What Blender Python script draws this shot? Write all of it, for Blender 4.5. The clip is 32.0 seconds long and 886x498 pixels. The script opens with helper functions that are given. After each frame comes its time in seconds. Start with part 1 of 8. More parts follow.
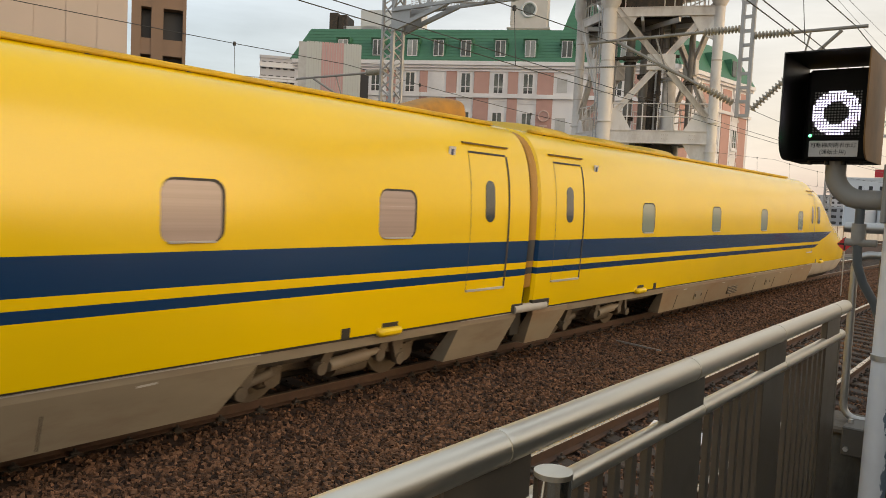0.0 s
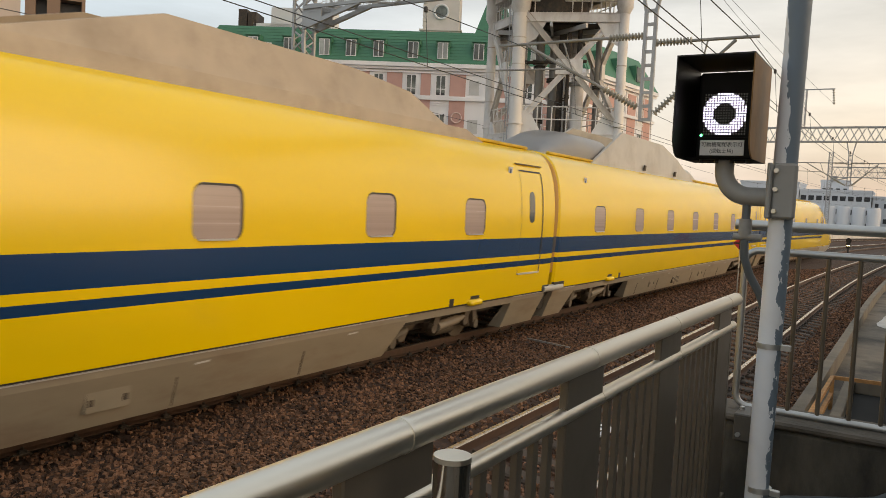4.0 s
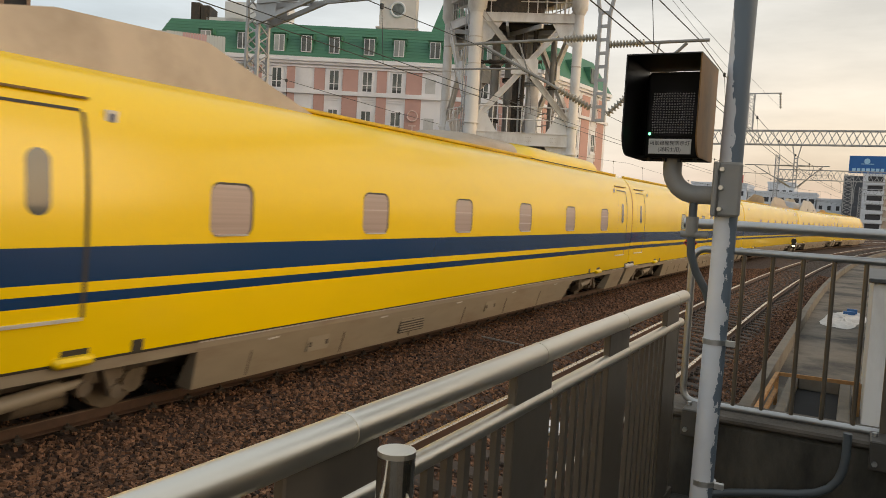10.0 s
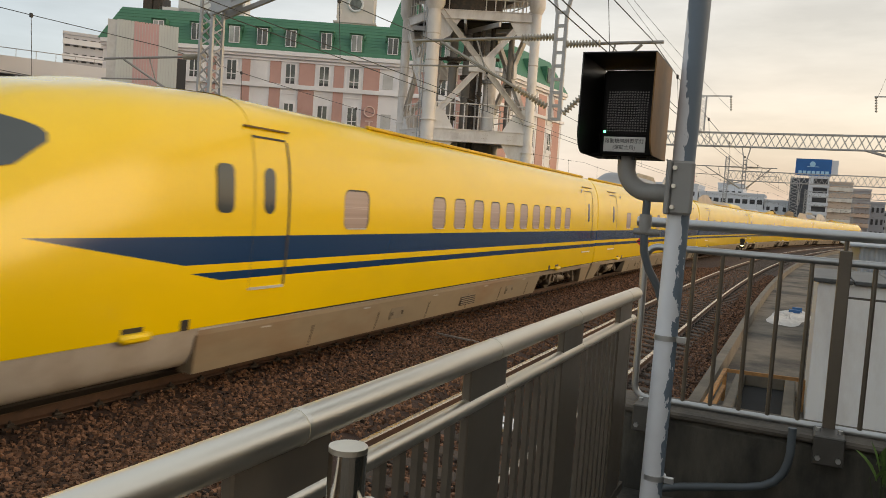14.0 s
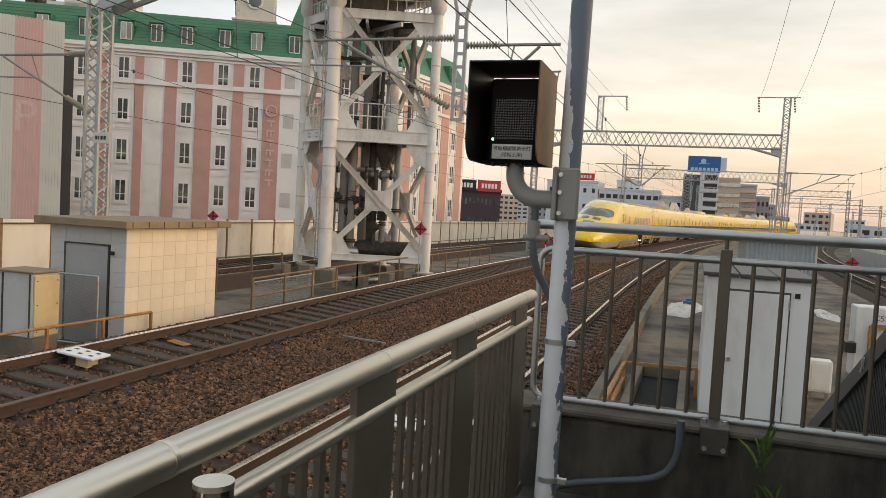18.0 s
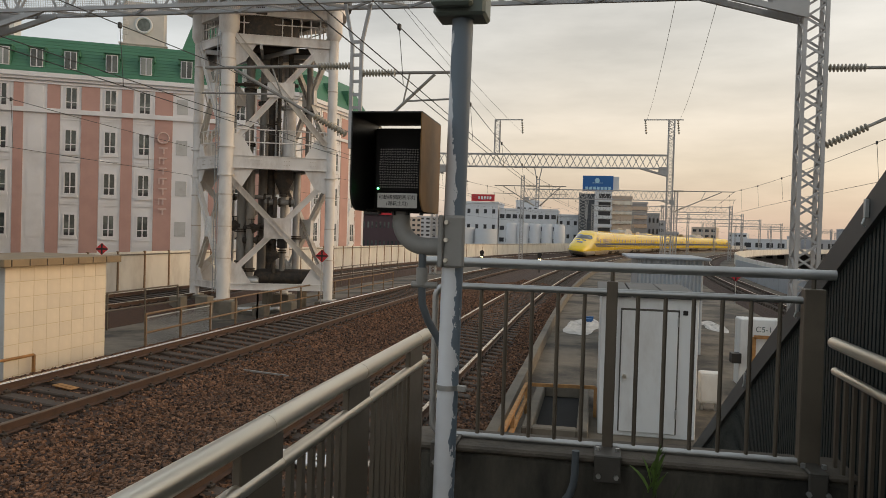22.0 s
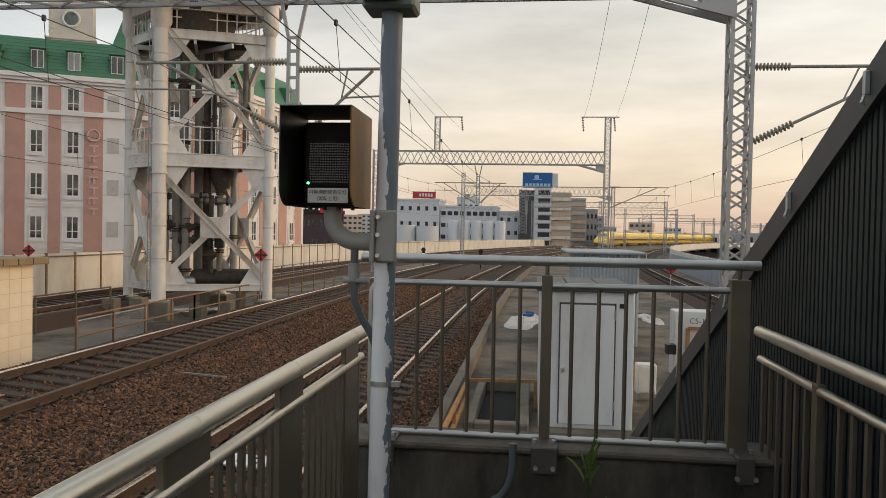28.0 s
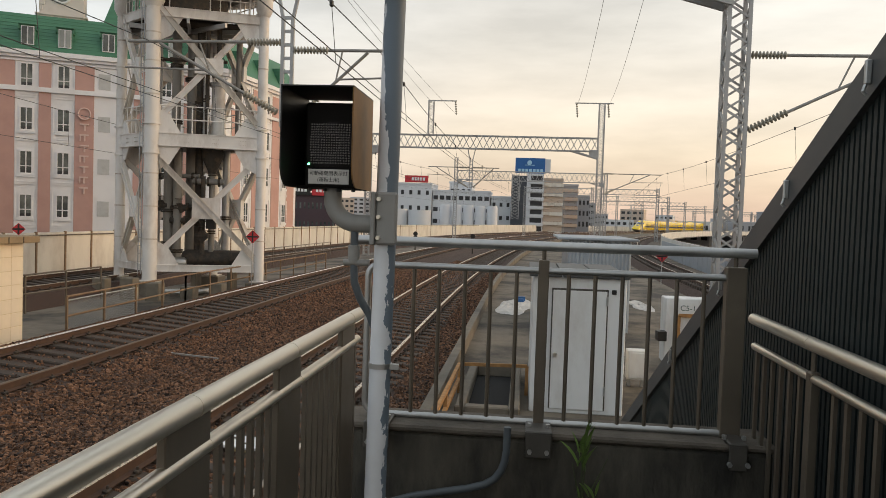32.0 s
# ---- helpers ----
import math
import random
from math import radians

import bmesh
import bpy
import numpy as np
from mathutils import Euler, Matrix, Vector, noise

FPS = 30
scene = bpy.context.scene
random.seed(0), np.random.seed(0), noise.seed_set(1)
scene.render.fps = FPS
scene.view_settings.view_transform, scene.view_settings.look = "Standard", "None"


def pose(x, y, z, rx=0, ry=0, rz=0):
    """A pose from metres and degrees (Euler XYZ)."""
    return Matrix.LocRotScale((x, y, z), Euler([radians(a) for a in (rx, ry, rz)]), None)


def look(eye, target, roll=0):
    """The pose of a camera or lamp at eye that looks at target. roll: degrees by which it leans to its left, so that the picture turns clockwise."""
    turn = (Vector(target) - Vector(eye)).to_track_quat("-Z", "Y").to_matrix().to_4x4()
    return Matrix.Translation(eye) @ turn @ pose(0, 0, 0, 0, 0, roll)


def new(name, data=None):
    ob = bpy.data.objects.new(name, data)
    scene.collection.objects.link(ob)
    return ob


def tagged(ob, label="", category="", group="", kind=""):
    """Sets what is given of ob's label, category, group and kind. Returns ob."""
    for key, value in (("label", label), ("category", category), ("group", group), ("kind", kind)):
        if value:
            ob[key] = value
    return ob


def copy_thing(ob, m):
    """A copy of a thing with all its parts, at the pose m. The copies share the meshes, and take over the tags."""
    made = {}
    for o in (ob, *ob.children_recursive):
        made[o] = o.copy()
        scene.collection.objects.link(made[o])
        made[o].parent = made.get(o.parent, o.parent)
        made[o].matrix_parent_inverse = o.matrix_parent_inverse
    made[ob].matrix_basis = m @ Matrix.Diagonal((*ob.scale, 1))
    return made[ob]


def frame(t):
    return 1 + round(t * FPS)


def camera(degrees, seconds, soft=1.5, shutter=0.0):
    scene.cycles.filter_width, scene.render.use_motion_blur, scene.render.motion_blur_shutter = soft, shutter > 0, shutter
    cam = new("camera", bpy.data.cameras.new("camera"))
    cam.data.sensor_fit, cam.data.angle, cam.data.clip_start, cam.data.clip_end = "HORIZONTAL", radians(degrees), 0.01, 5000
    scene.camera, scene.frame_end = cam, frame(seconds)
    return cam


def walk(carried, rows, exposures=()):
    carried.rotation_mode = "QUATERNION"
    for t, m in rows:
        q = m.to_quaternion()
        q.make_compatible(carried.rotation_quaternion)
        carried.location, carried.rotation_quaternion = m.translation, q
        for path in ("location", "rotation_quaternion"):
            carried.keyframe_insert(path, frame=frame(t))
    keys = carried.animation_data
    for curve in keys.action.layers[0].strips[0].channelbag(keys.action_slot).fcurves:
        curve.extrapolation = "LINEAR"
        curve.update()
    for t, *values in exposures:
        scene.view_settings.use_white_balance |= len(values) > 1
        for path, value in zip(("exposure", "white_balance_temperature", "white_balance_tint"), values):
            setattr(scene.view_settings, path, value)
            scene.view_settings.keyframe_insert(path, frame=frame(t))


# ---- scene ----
cam = camera(59.8, 32.0, soft=0.6, shutter=0.2)

PATH = [
    (0, (-0.122, 0.511, 2.754), (-1.347, 2.086, 2.618), 2.7),
    (0.5, (-0.115, 0.515, 2.75), (-1.303, 2.118, 2.616), 2.5),
    (1, (-0.114, 0.507, 2.75), (-1.266, 2.137, 2.617), 2.5),
    (1.5, (-0.12, 0.503, 2.747), (-1.254, 2.146, 2.615), 2.5),
    (2, (-0.111, 0.498, 2.748), (-1.243, 2.142, 2.618), 2.4),
    (2.5, (-0.1, 0.505, 2.749), (-1.223, 2.154, 2.617), 2.5),
    (3, (-0.097, 0.511, 2.743), (-1.201, 2.174, 2.613), 2.5),
    (3.5, (-0.095, 0.511, 2.74), (-1.164, 2.196, 2.614), 2.7),
    (5.5, (-0.1, 0.523, 2.731), (-1.098, 2.253, 2.613), 3.1),
    (6, (-0.094, 0.524, 2.732), (-1.074, 2.263, 2.614), 3.3),
    (6.5, (-0.1, 0.523, 2.734), (-1.072, 2.267, 2.616), 3.4),
    (7, (-0.101, 0.522, 2.734), (-1.071, 2.268, 2.616), 3.5),
    (7.5, (-0.099, 0.529, 2.728), (-1.063, 2.277, 2.61), 3.5),
    (8, (-0.09, 0.528, 2.73), (-1.047, 2.28, 2.611), 3.5),
    (8.5, (-0.086, 0.531, 2.728), (-1.034, 2.288, 2.609), 3.4),
    (9, (-0.088, 0.528, 2.73), (-1.035, 2.286, 2.609), 3.4),
    (9.5, (-0.091, 0.528, 2.731), (-1.036, 2.286, 2.61), 3.4),
    (10, (-0.087, 0.53, 2.729), (-1.03, 2.29, 2.609), 3.3),
    (10.5, (-0.08, 0.535, 2.729), (-1.022, 2.295, 2.607), 3.3),
    (11, (-0.077, 0.54, 2.729), (-1.004, 2.308, 2.607), 3.4),
    (11.5, (-0.079, 0.54, 2.728), (-0.981, 2.321, 2.608), 3.5),
    (12, (-0.087, 0.534, 2.727), (-0.982, 2.319, 2.608), 3.6),
    (12.5, (-0.095, 0.53, 2.728), (-0.988, 2.315, 2.607), 3.7),
    (13, (-0.099, 0.53, 2.726), (-0.988, 2.318, 2.605), 3.9),
    (13.5, (-0.099, 0.535, 2.722), (-0.973, 2.331, 2.602), 4.0),
    (14, (-0.091, 0.544, 2.723), (-0.932, 2.355, 2.602), 4.0),
    (14.5, (-0.089, 0.549, 2.725), (-0.892, 2.377, 2.606), 3.9),
    (16.5, (-0.069, 0.575, 2.731), (-0.736, 2.457, 2.622), 3.7),
    (17, (-0.058, 0.575, 2.736), (-0.706, 2.464, 2.627), 3.5),
    (17.5, (-0.052, 0.58, 2.739), (-0.682, 2.475, 2.631), 3.4),
    (18, (-0.048, 0.586, 2.758), (-0.668, 2.485, 2.65), 3.2),
    (18.5, (-0.039, 0.585, 2.781), (-0.646, 2.488, 2.676), 2.8),
    (19, (-0.034, 0.588, 2.801), (-0.635, 2.493, 2.697), 2.6),
    (19.5, (-0.036, 0.584, 2.818), (-0.63, 2.491, 2.715), 2.5),
    (20, (-0.035, 0.589, 2.827), (-0.585, 2.509, 2.73), 2.5),
    (20.5, (-0.032, 0.597, 2.832), (-0.533, 2.531, 2.744), 2.4),
    (21, (-0.018, 0.597, 2.839), (-0.482, 2.541, 2.766), 2.0),
    (21.5, (-0.009, 0.6, 2.845), (-0.435, 2.554, 2.792), 1.8),
    (22, (0.001, 0.6, 2.85), (-0.381, 2.563, 2.811), 1.7),
    (22.5, (0.004, 0.603, 2.852), (-0.33, 2.575, 2.819), 1.6),
    (23, (0.005, 0.596, 2.852), (-0.3, 2.573, 2.823), 1.6),
    (23.5, (0.01, 0.589, 2.854), (-0.275, 2.569, 2.831), 1.5),
    (24, (0.014, 0.593, 2.857), (-0.252, 2.575, 2.841), 1.5),
    (24.5, (0.015, 0.596, 2.856), (-0.241, 2.58, 2.85), 1.4),
    (25, (0.02, 0.593, 2.858), (-0.231, 2.577, 2.862), 1.4),
    (25.5, (0.024, 0.594, 2.858), (-0.224, 2.579, 2.865), 1.3),
    (27.5, (0.03, 0.614, 2.844), (-0.207, 2.6, 2.824), 1.1),
    (28, (0.032, 0.617, 2.841), (-0.201, 2.603, 2.799), 1.1),
    (28.5, (0.03, 0.617, 2.841), (-0.2, 2.603, 2.791), 1.1),
    (29, (0.027, 0.617, 2.841), (-0.2, 2.603, 2.784), 1.3),
    (29.5, (0.022, 0.619, 2.842), (-0.202, 2.605, 2.782), 1.5),
    (30, (0.017, 0.619, 2.841), (-0.205, 2.606, 2.776), 1.7),
    (30.5, (0.015, 0.619, 2.84), (-0.204, 2.606, 2.771), 1.8),
    (31, (0.015, 0.619, 2.837), (-0.203, 2.605, 2.766), 1.7),
    (31.5, (0.013, 0.613, 2.838), (-0.203, 2.6, 2.763), 1.7),
    (32, (0.001, 0.621, 2.836), (-0.209, 2.608, 2.754), 1.9),
]
walk(cam, [(t, look(eye, target, roll)) for t, eye, target, roll in PATH],
     exposures=[(0, 0.06, 7300, 12), (3.0, 0.05, 7300, 12), (6.0, 0.0, 7300, 12), (14.5, 0.0, 7300, 12), (17.0, 0.14, 7300, 12), (19.0, 0.14, 7300, 12), (20.0, 0.04, 7300, 12), (21.0, -0.12, 7300, 12), (23.0, -0.29, 7300, 12), (25.0, -0.40, 7300, 12), (27.0, -0.24, 7300, 12), (28.5, -0.05, 7300, 12), (30.5, 0.0, 7300, 12), (32.0, 0.0, 7300, 12)])

# ---- world, sun, exposure ----
SUN_BEARING, SUN_ELEVATION = 78.0, 6.5      # degrees to the right of +y, degrees up
world = bpy.data.worlds.new("sky")
scene.world = world
world.use_nodes = True
wn, wl = world.node_tree.nodes, world.node_tree.links
wn.clear()
sky = wn.new("ShaderNodeTexSky")
sky.sky_type = "NISHITA"
sky.sun_disc = False
sky.sun_elevation = radians(SUN_ELEVATION)
sky.sun_rotation = radians(SUN_BEARING)
sky.altitude, sky.air_density, sky.dust_density, sky.ozone_density = 20, 1.0, 2.0, 1.0
co = wn.new("ShaderNodeTexCoord")
sep = wn.new("ShaderNodeSeparateXYZ")
wl.new(co.outputs["Generated"], sep.inputs[0])
# a bank of thin cloud: pale above, cream towards the horizon on the sun's side
stretch = wn.new("ShaderNodeMapping")
stretch.inputs["Scale"].default_value = (1.0, 1.0, 4.5)
wl.new(co.outputs["Generated"], stretch.inputs[0])
clouds = wn.new("ShaderNodeTexNoise")
clouds.inputs["Scale"].default_value, clouds.inputs["Detail"].default_value, clouds.inputs["Roughness"].default_value = 2.6, 6, 0.55
wl.new(stretch.outputs[0], clouds.inputs["Vector"])
height = wn.new("ShaderNodeValToRGB")
wl.new(sep.outputs["Z"], height.inputs[0])
r = height.color_ramp
r.elements[0].position, r.elements[0].color = 0.0, (0.84, 0.66, 0.58, 1)
r.elements[1].position, r.elements[1].color = 0.45, (0.70, 0.80, 0.90, 1)
e = r.elements.new(0.09)
e.color = (0.98, 0.87, 0.755, 1)
e = r.elements.new(0.22)
e.color = (0.95, 0.945, 0.92, 1)
tilt = wn.new("ShaderNodeVectorMath")
tilt.operation = "DOT_PRODUCT"
tilt.inputs[1].default_value = (math.sin(radians(SUN_BEARING)), math.cos(radians(SUN_BEARING)), 0)
wl.new(co.outputs["Generated"], tilt.inputs[0])
side = wn.new("ShaderNodeMapRange")
side.inputs[1].default_value, side.inputs[2].default_value = -0.75, 0.15
wl.new(tilt.outputs["Value"], side.inputs[0])
cool = wn.new("ShaderNodeMix")
cool.data_type = "RGBA"
wl.new(side.outputs[0], cool.inputs[0])
cool.inputs[6].default_value = (0.60, 0.73, 0.88, 1)
wl.new(height.outputs[0], cool.inputs[7])
shade = wn.new("ShaderNodeMapRange")
shade.inputs[1].default_value, shade.inputs[2].default_value, shade.inputs[3].default_value, shade.inputs[4].default_value = 0.32, 0.68, 0.78, 1.17
wl.new(clouds.outputs["Fac"], shade.inputs[0])
mult = wn.new("ShaderNodeMix")
mult.data_type, mult.blend_type = "RGBA", "MULTIPLY"
mult.inputs[0].default_value = 1.0
wl.new(cool.outputs[2], mult.inputs[6])
wl.new(shade.outputs[0], mult.inputs[7])
bg1, bg2, addw, wout = wn.new("ShaderNodeBackground"), wn.new("ShaderNodeBackground"), wn.new("ShaderNodeAddShader"), wn.new("ShaderNodeOutputWorld")
wl.new(sky.outputs[0], bg1.inputs[0])
bg1.inputs[1].default_value = 0.05
wl.new(mult.outputs[2], bg2.inputs[0])
bg2.inputs[1].default_value = 0.85
wl.new(bg1.outputs[0], addw.inputs[0])
wl.new(bg2.outputs[0], addw.inputs[1])
wl.new(addw.outputs[0], wout.inputs[0])

sun = new("sun", bpy.data.lights.new("sun", "SUN"))
sun.data.energy, sun.data.angle, sun.data.color = 1.75, radians(58), (1.0, 0.76, 0.50)
sb, se = radians(SUN_BEARING), radians(SUN_ELEVATION)
SUN_WAY = Vector((math.sin(sb) * math.cos(se), math.cos(sb) * math.cos(se), math.sin(se)))
sun.matrix_world = look(SUN_WAY * 100, (0, 0, 0))
scene.view_settings.exposure = 0.0


# ---- materials ----
def mat(name, col, rough=0.6, metal=0.0, vary=0.12, scale=6.0, bump=0.0, bscale=40.0, dirt=None, dscale=1.2, damount=0.5, stretch=(1, 1, 1), rand=0.0, coat=0.0, island=0.0, dlo=0.48, dhi=0.72):
    """A painted or raw surface: base colour varied by coarse and fine noise, with stains of the colour dirt, and relief."""
    m = bpy.data.materials.new(name)
    m.use_nodes = True
    n, l = m.node_tree.nodes, m.node_tree.links
    p = n["Principled BSDF"]
    tc, mp = n.new("ShaderNodeTexCoord"), n.new("ShaderNodeMapping")
    l.new(tc.outputs["Object"], mp.inputs[0])
    mp.inputs["Scale"].default_value = stretch
    fine = n.new("ShaderNodeTexNoise")
    fine.inputs["Scale"].default_value, fine.inputs["Detail"].default_value = scale, 5
    l.new(mp.outputs[0], fine.inputs["Vector"])
    rng = n.new("ShaderNodeMapRange")
    rng.inputs[1].default_value, rng.inputs[2].default_value = 0.25, 0.75
    rng.inputs[3].default_value, rng.inputs[4].default_value = 1 - vary, 1 + vary
    l.new(fine.outputs["Fac"], rng.inputs[0])
    mul = n.new("ShaderNodeMix")
    mul.data_type, mul.blend_type = "RGBA", "MULTIPLY"
    mul.inputs[0].default_value = 1
    mul.inputs[6].default_value = (*col, 1)
    l.new(rng.outputs[0], mul.inputs[7])
    last = mul.outputs[2]
    if rand or island:
        if rand:
            src = n.new("ShaderNodeObjectInfo").outputs["Random"]
        else:
            src = n.new("ShaderNodeNewGeometry").outputs["Random Per Island"]
        rr = n.new("ShaderNodeMapRange")
        rr.inputs[3].default_value, rr.inputs[4].default_value = 1 - (rand or island), 1 + (rand or island)
        l.new(src, rr.inputs[0])
        m3 = n.new("ShaderNodeMix")
        m3.data_type, m3.blend_type = "RGBA", "MULTIPLY"
        m3.inputs[0].default_value = 1
        l.new(last, m3.inputs[6])
        l.new(rr.outputs[0], m3.inputs[7])
        last = m3.outputs[2]
    if dirt:
        big = n.new("ShaderNodeTexNoise")
        big.inputs["Scale"].default_value, big.inputs["Detail"].default_value, big.inputs["Roughness"].default_value = dscale, 8, 0.65
        l.new(mp.outputs[0], big.inputs["Vector"])
        rg = n.new("ShaderNodeMapRange")
        rg.inputs[1].default_value, rg.inputs[2].default_value, rg.inputs[4].default_value = dlo, dhi, damount
        l.new(big.outputs["Fac"], rg.inputs[0])
        m2 = n.new("ShaderNodeMix")
        m2.data_type = "RGBA"
        l.new(rg.outputs[0], m2.inputs[0])
        l.new(last, m2.inputs[6])
        m2.inputs[7].default_value = (*dirt, 1)
        last = m2.outputs[2]
    l.new(last, p.inputs["Base Color"])
    p.inputs["Metallic"].default_value = metal
    rv = n.new("ShaderNodeMapRange")
    rv.inputs[3].default_value, rv.inputs[4].default_value = max(0.02, rough - 0.08), min(1, rough + 0.08)
    l.new(fine.outputs["Fac"], rv.inputs[0])
    l.new(rv.outputs[0], p.inputs["Roughness"])
    if coat:
        p.inputs["Coat Weight"].default_value, p.inputs["Coat Roughness"].default_value = coat, 0.20
    if bump:
        bt, bp = n.new("ShaderNodeTexNoise"), n.new("ShaderNodeBump")
        bt.inputs["Scale"].default_value, bt.inputs["Detail"].default_value = bscale, 4
        l.new(mp.outputs[0], bt.inputs["Vector"])
        bp.inputs["Strength"].default_value, bp.inputs["Distance"].default_value = bump, 0.02
        l.new(bt.outputs["Fac"], bp.inputs["Height"])
        l.new(bp.outputs[0], p.inputs["Normal"])
    return m


def glow(name, col, strength):
    m = bpy.data.materials.new(name)
    m.use_nodes = True
    p = m.node_tree.nodes["Principled BSDF"]
    p.inputs["Base Color"].default_value = (*[c * 0.3 for c in col], 1)
    p.inputs["Emission Color"].default_value, p.inputs["Emission Strength"].default_value = (*col, 1), strength
    return m


def livery(name, upper_end, lower_end, ground=(0.82, 0.56, 0.006), stripe=(0.005, 0.036, 0.112), rough=0.22, coat=0.42):
    """Yellow train paint with a broad and a narrow dark blue stripe; the stripes end in slanting points at these distances along the car."""
    m = mat(name, ground, rough=rough, vary=0.03, scale=1.5, dirt=tuple(0.68 * q + 0.012 for q in ground), dscale=0.9, damount=0.16, stretch=(1, 0.35, 1.0), coat=coat)
    n, l = m.node_tree.nodes, m.node_tree.links
    p = n["Principled BSDF"]
    p.inputs["Coat Roughness"].default_value = 0.16
    src = p.inputs["Base Color"].links[0].from_socket
    tc, sp = n.new("ShaderNodeTexCoord"), n.new("ShaderNodeSeparateXYZ")
    l.new(tc.outputs["Object"], sp.inputs[0])

    def math_node(op, a, b):
        k = n.new("ShaderNodeMath")
        k.operation = op
        for i, v in enumerate((a, b)):
            if isinstance(v, (int, float)):
                k.inputs[i].default_value = v
            else:
                l.new(v, k.inputs[i])
        return k.outputs[0]

    z, y = sp.outputs["Z"], sp.outputs["Y"]

    def band(z0, z1, y_end, slope):
        up = math_node("MULTIPLY", math_node("GREATER_THAN", z, z0), math_node("LESS_THAN", z, z1))
        reach = math_node("ADD", y, math_node("MULTIPLY", math_node("SUBTRACT", z1, z), slope))
        return math_node("MULTIPLY", up, math_node("LESS_THAN", reach, y_end))

    both = math_node("MAXIMUM", band(1.824, 2.18, upper_end, 6.0), band(1.606, 1.717, lower_end, 5.0))
    mx = n.new("ShaderNodeMix")
    mx.data_type = "RGBA"
    l.new(both, mx.inputs[0])
    l.new(src, mx.inputs[6])
    mx.inputs[7].default_value = (*stripe, 1)
    l.new(mx.outputs[2], p.inputs["Base Color"])
    return m


YELLOW_PLAIN = mat("yellow_enamel", (0.84, 0.58, 0.006), 0.32, vary=0.03, scale=2, dirt=(0.45, 0.28, 0.04), dscale=1.0, damount=0.2, coat=0.3)
LIVERY = livery("yellow_paint_with_stripes", 99, 99)
GAITER_STRIPED = livery("gaiter_rubber_with_stripes", 99, 99, (0.40, 0.20, 0.02), (0.035, 0.042, 0.05), 0.5, 0.1)
LIVERY_NOSE = livery("yellow_paint_with_stripes_nose", 9.15, 6.9)
SKIRT = mat("dusty_grey_skirt_paint", (0.255, 0.212, 0.152), 0.5, vary=0.1, scale=3, dirt=(0.16, 0.10, 0.06), dscale=1.4, damount=0.6, stretch=(1, 0.5, 1.6))
ROOF_GREY = mat("pale_grey_roof_paint", (0.48, 0.46, 0.42), 0.45, vary=0.08, scale=2, dirt=(0.2, 0.16, 0.12), dscale=0.8, damount=0.4)
GAITER = mat("orange_brown_gaiter_rubber", (0.42, 0.20, 0.02), 0.55, vary=0.15, scale=5, dirt=(0.08, 0.05, 0.03), dscale=3, damount=0.6)
BLIND = mat("beige_blind_behind_glass", (0.36, 0.28, 0.25), 0.25, vary=0.16, scale=2, stretch=(1, 0.05, 9), coat=0.6)
BLIND_GREEN = mat("greenish_window_glass", (0.22, 0.27, 0.21), 0.12, vary=0.05, scale=2, stretch=(1, 0.2, 6), coat=0.8)
DARK_GLASS = mat("dark_window_glass", (0.035, 0.045, 0.045), 0.06, vary=0.1, scale=2, coat=0.8)
# black for rubber gaskets, and for shade put into gaps and shadow lines
GASKET_OR_SHADE = mat("black_gasket_or_shade", (0.03, 0.026, 0.02), 0.6)
UNDER = mat("dark_underframe_steel", (0.045, 0.037, 0.03), 0.7, vary=0.3, scale=8, dirt=(0.14, 0.09, 0.05), dscale=4, damount=0.6)
BOGIE = mat("dusty_bogie_steel", (0.13, 0.103, 0.072), 0.65, vary=0.25, scale=8, dirt=(0.08, 0.05, 0.03), dscale=4, damount=0.7, bump=0.2)
STEEL_TUBE = mat("brushed_stainless_tube", (0.80, 0.74, 0.64), 0.36, metal=1.0, vary=0.08, scale=40, dirt=(0.42, 0.36, 0.27), dscale=5, damount=0.35, stretch=(1, 0.05, 1))
STEEL_GREY = mat("dull_galvanised_tube", (0.50, 0.50, 0.49), 0.42, metal=0.85, vary=0.08, scale=20, dirt=(0.15, 0.12, 0.10), dscale=5, damount=0.4)
FOOT_PAINT = mat("dark_brown_grey_plate_paint", (0.075, 0.066, 0.055), 0.5, vary=0.15, scale=14, dirt=(0.06, 0.05, 0.04), dscale=6, damount=0.5)
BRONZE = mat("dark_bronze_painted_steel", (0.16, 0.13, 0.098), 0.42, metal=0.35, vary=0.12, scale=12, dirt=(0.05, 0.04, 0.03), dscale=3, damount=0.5)
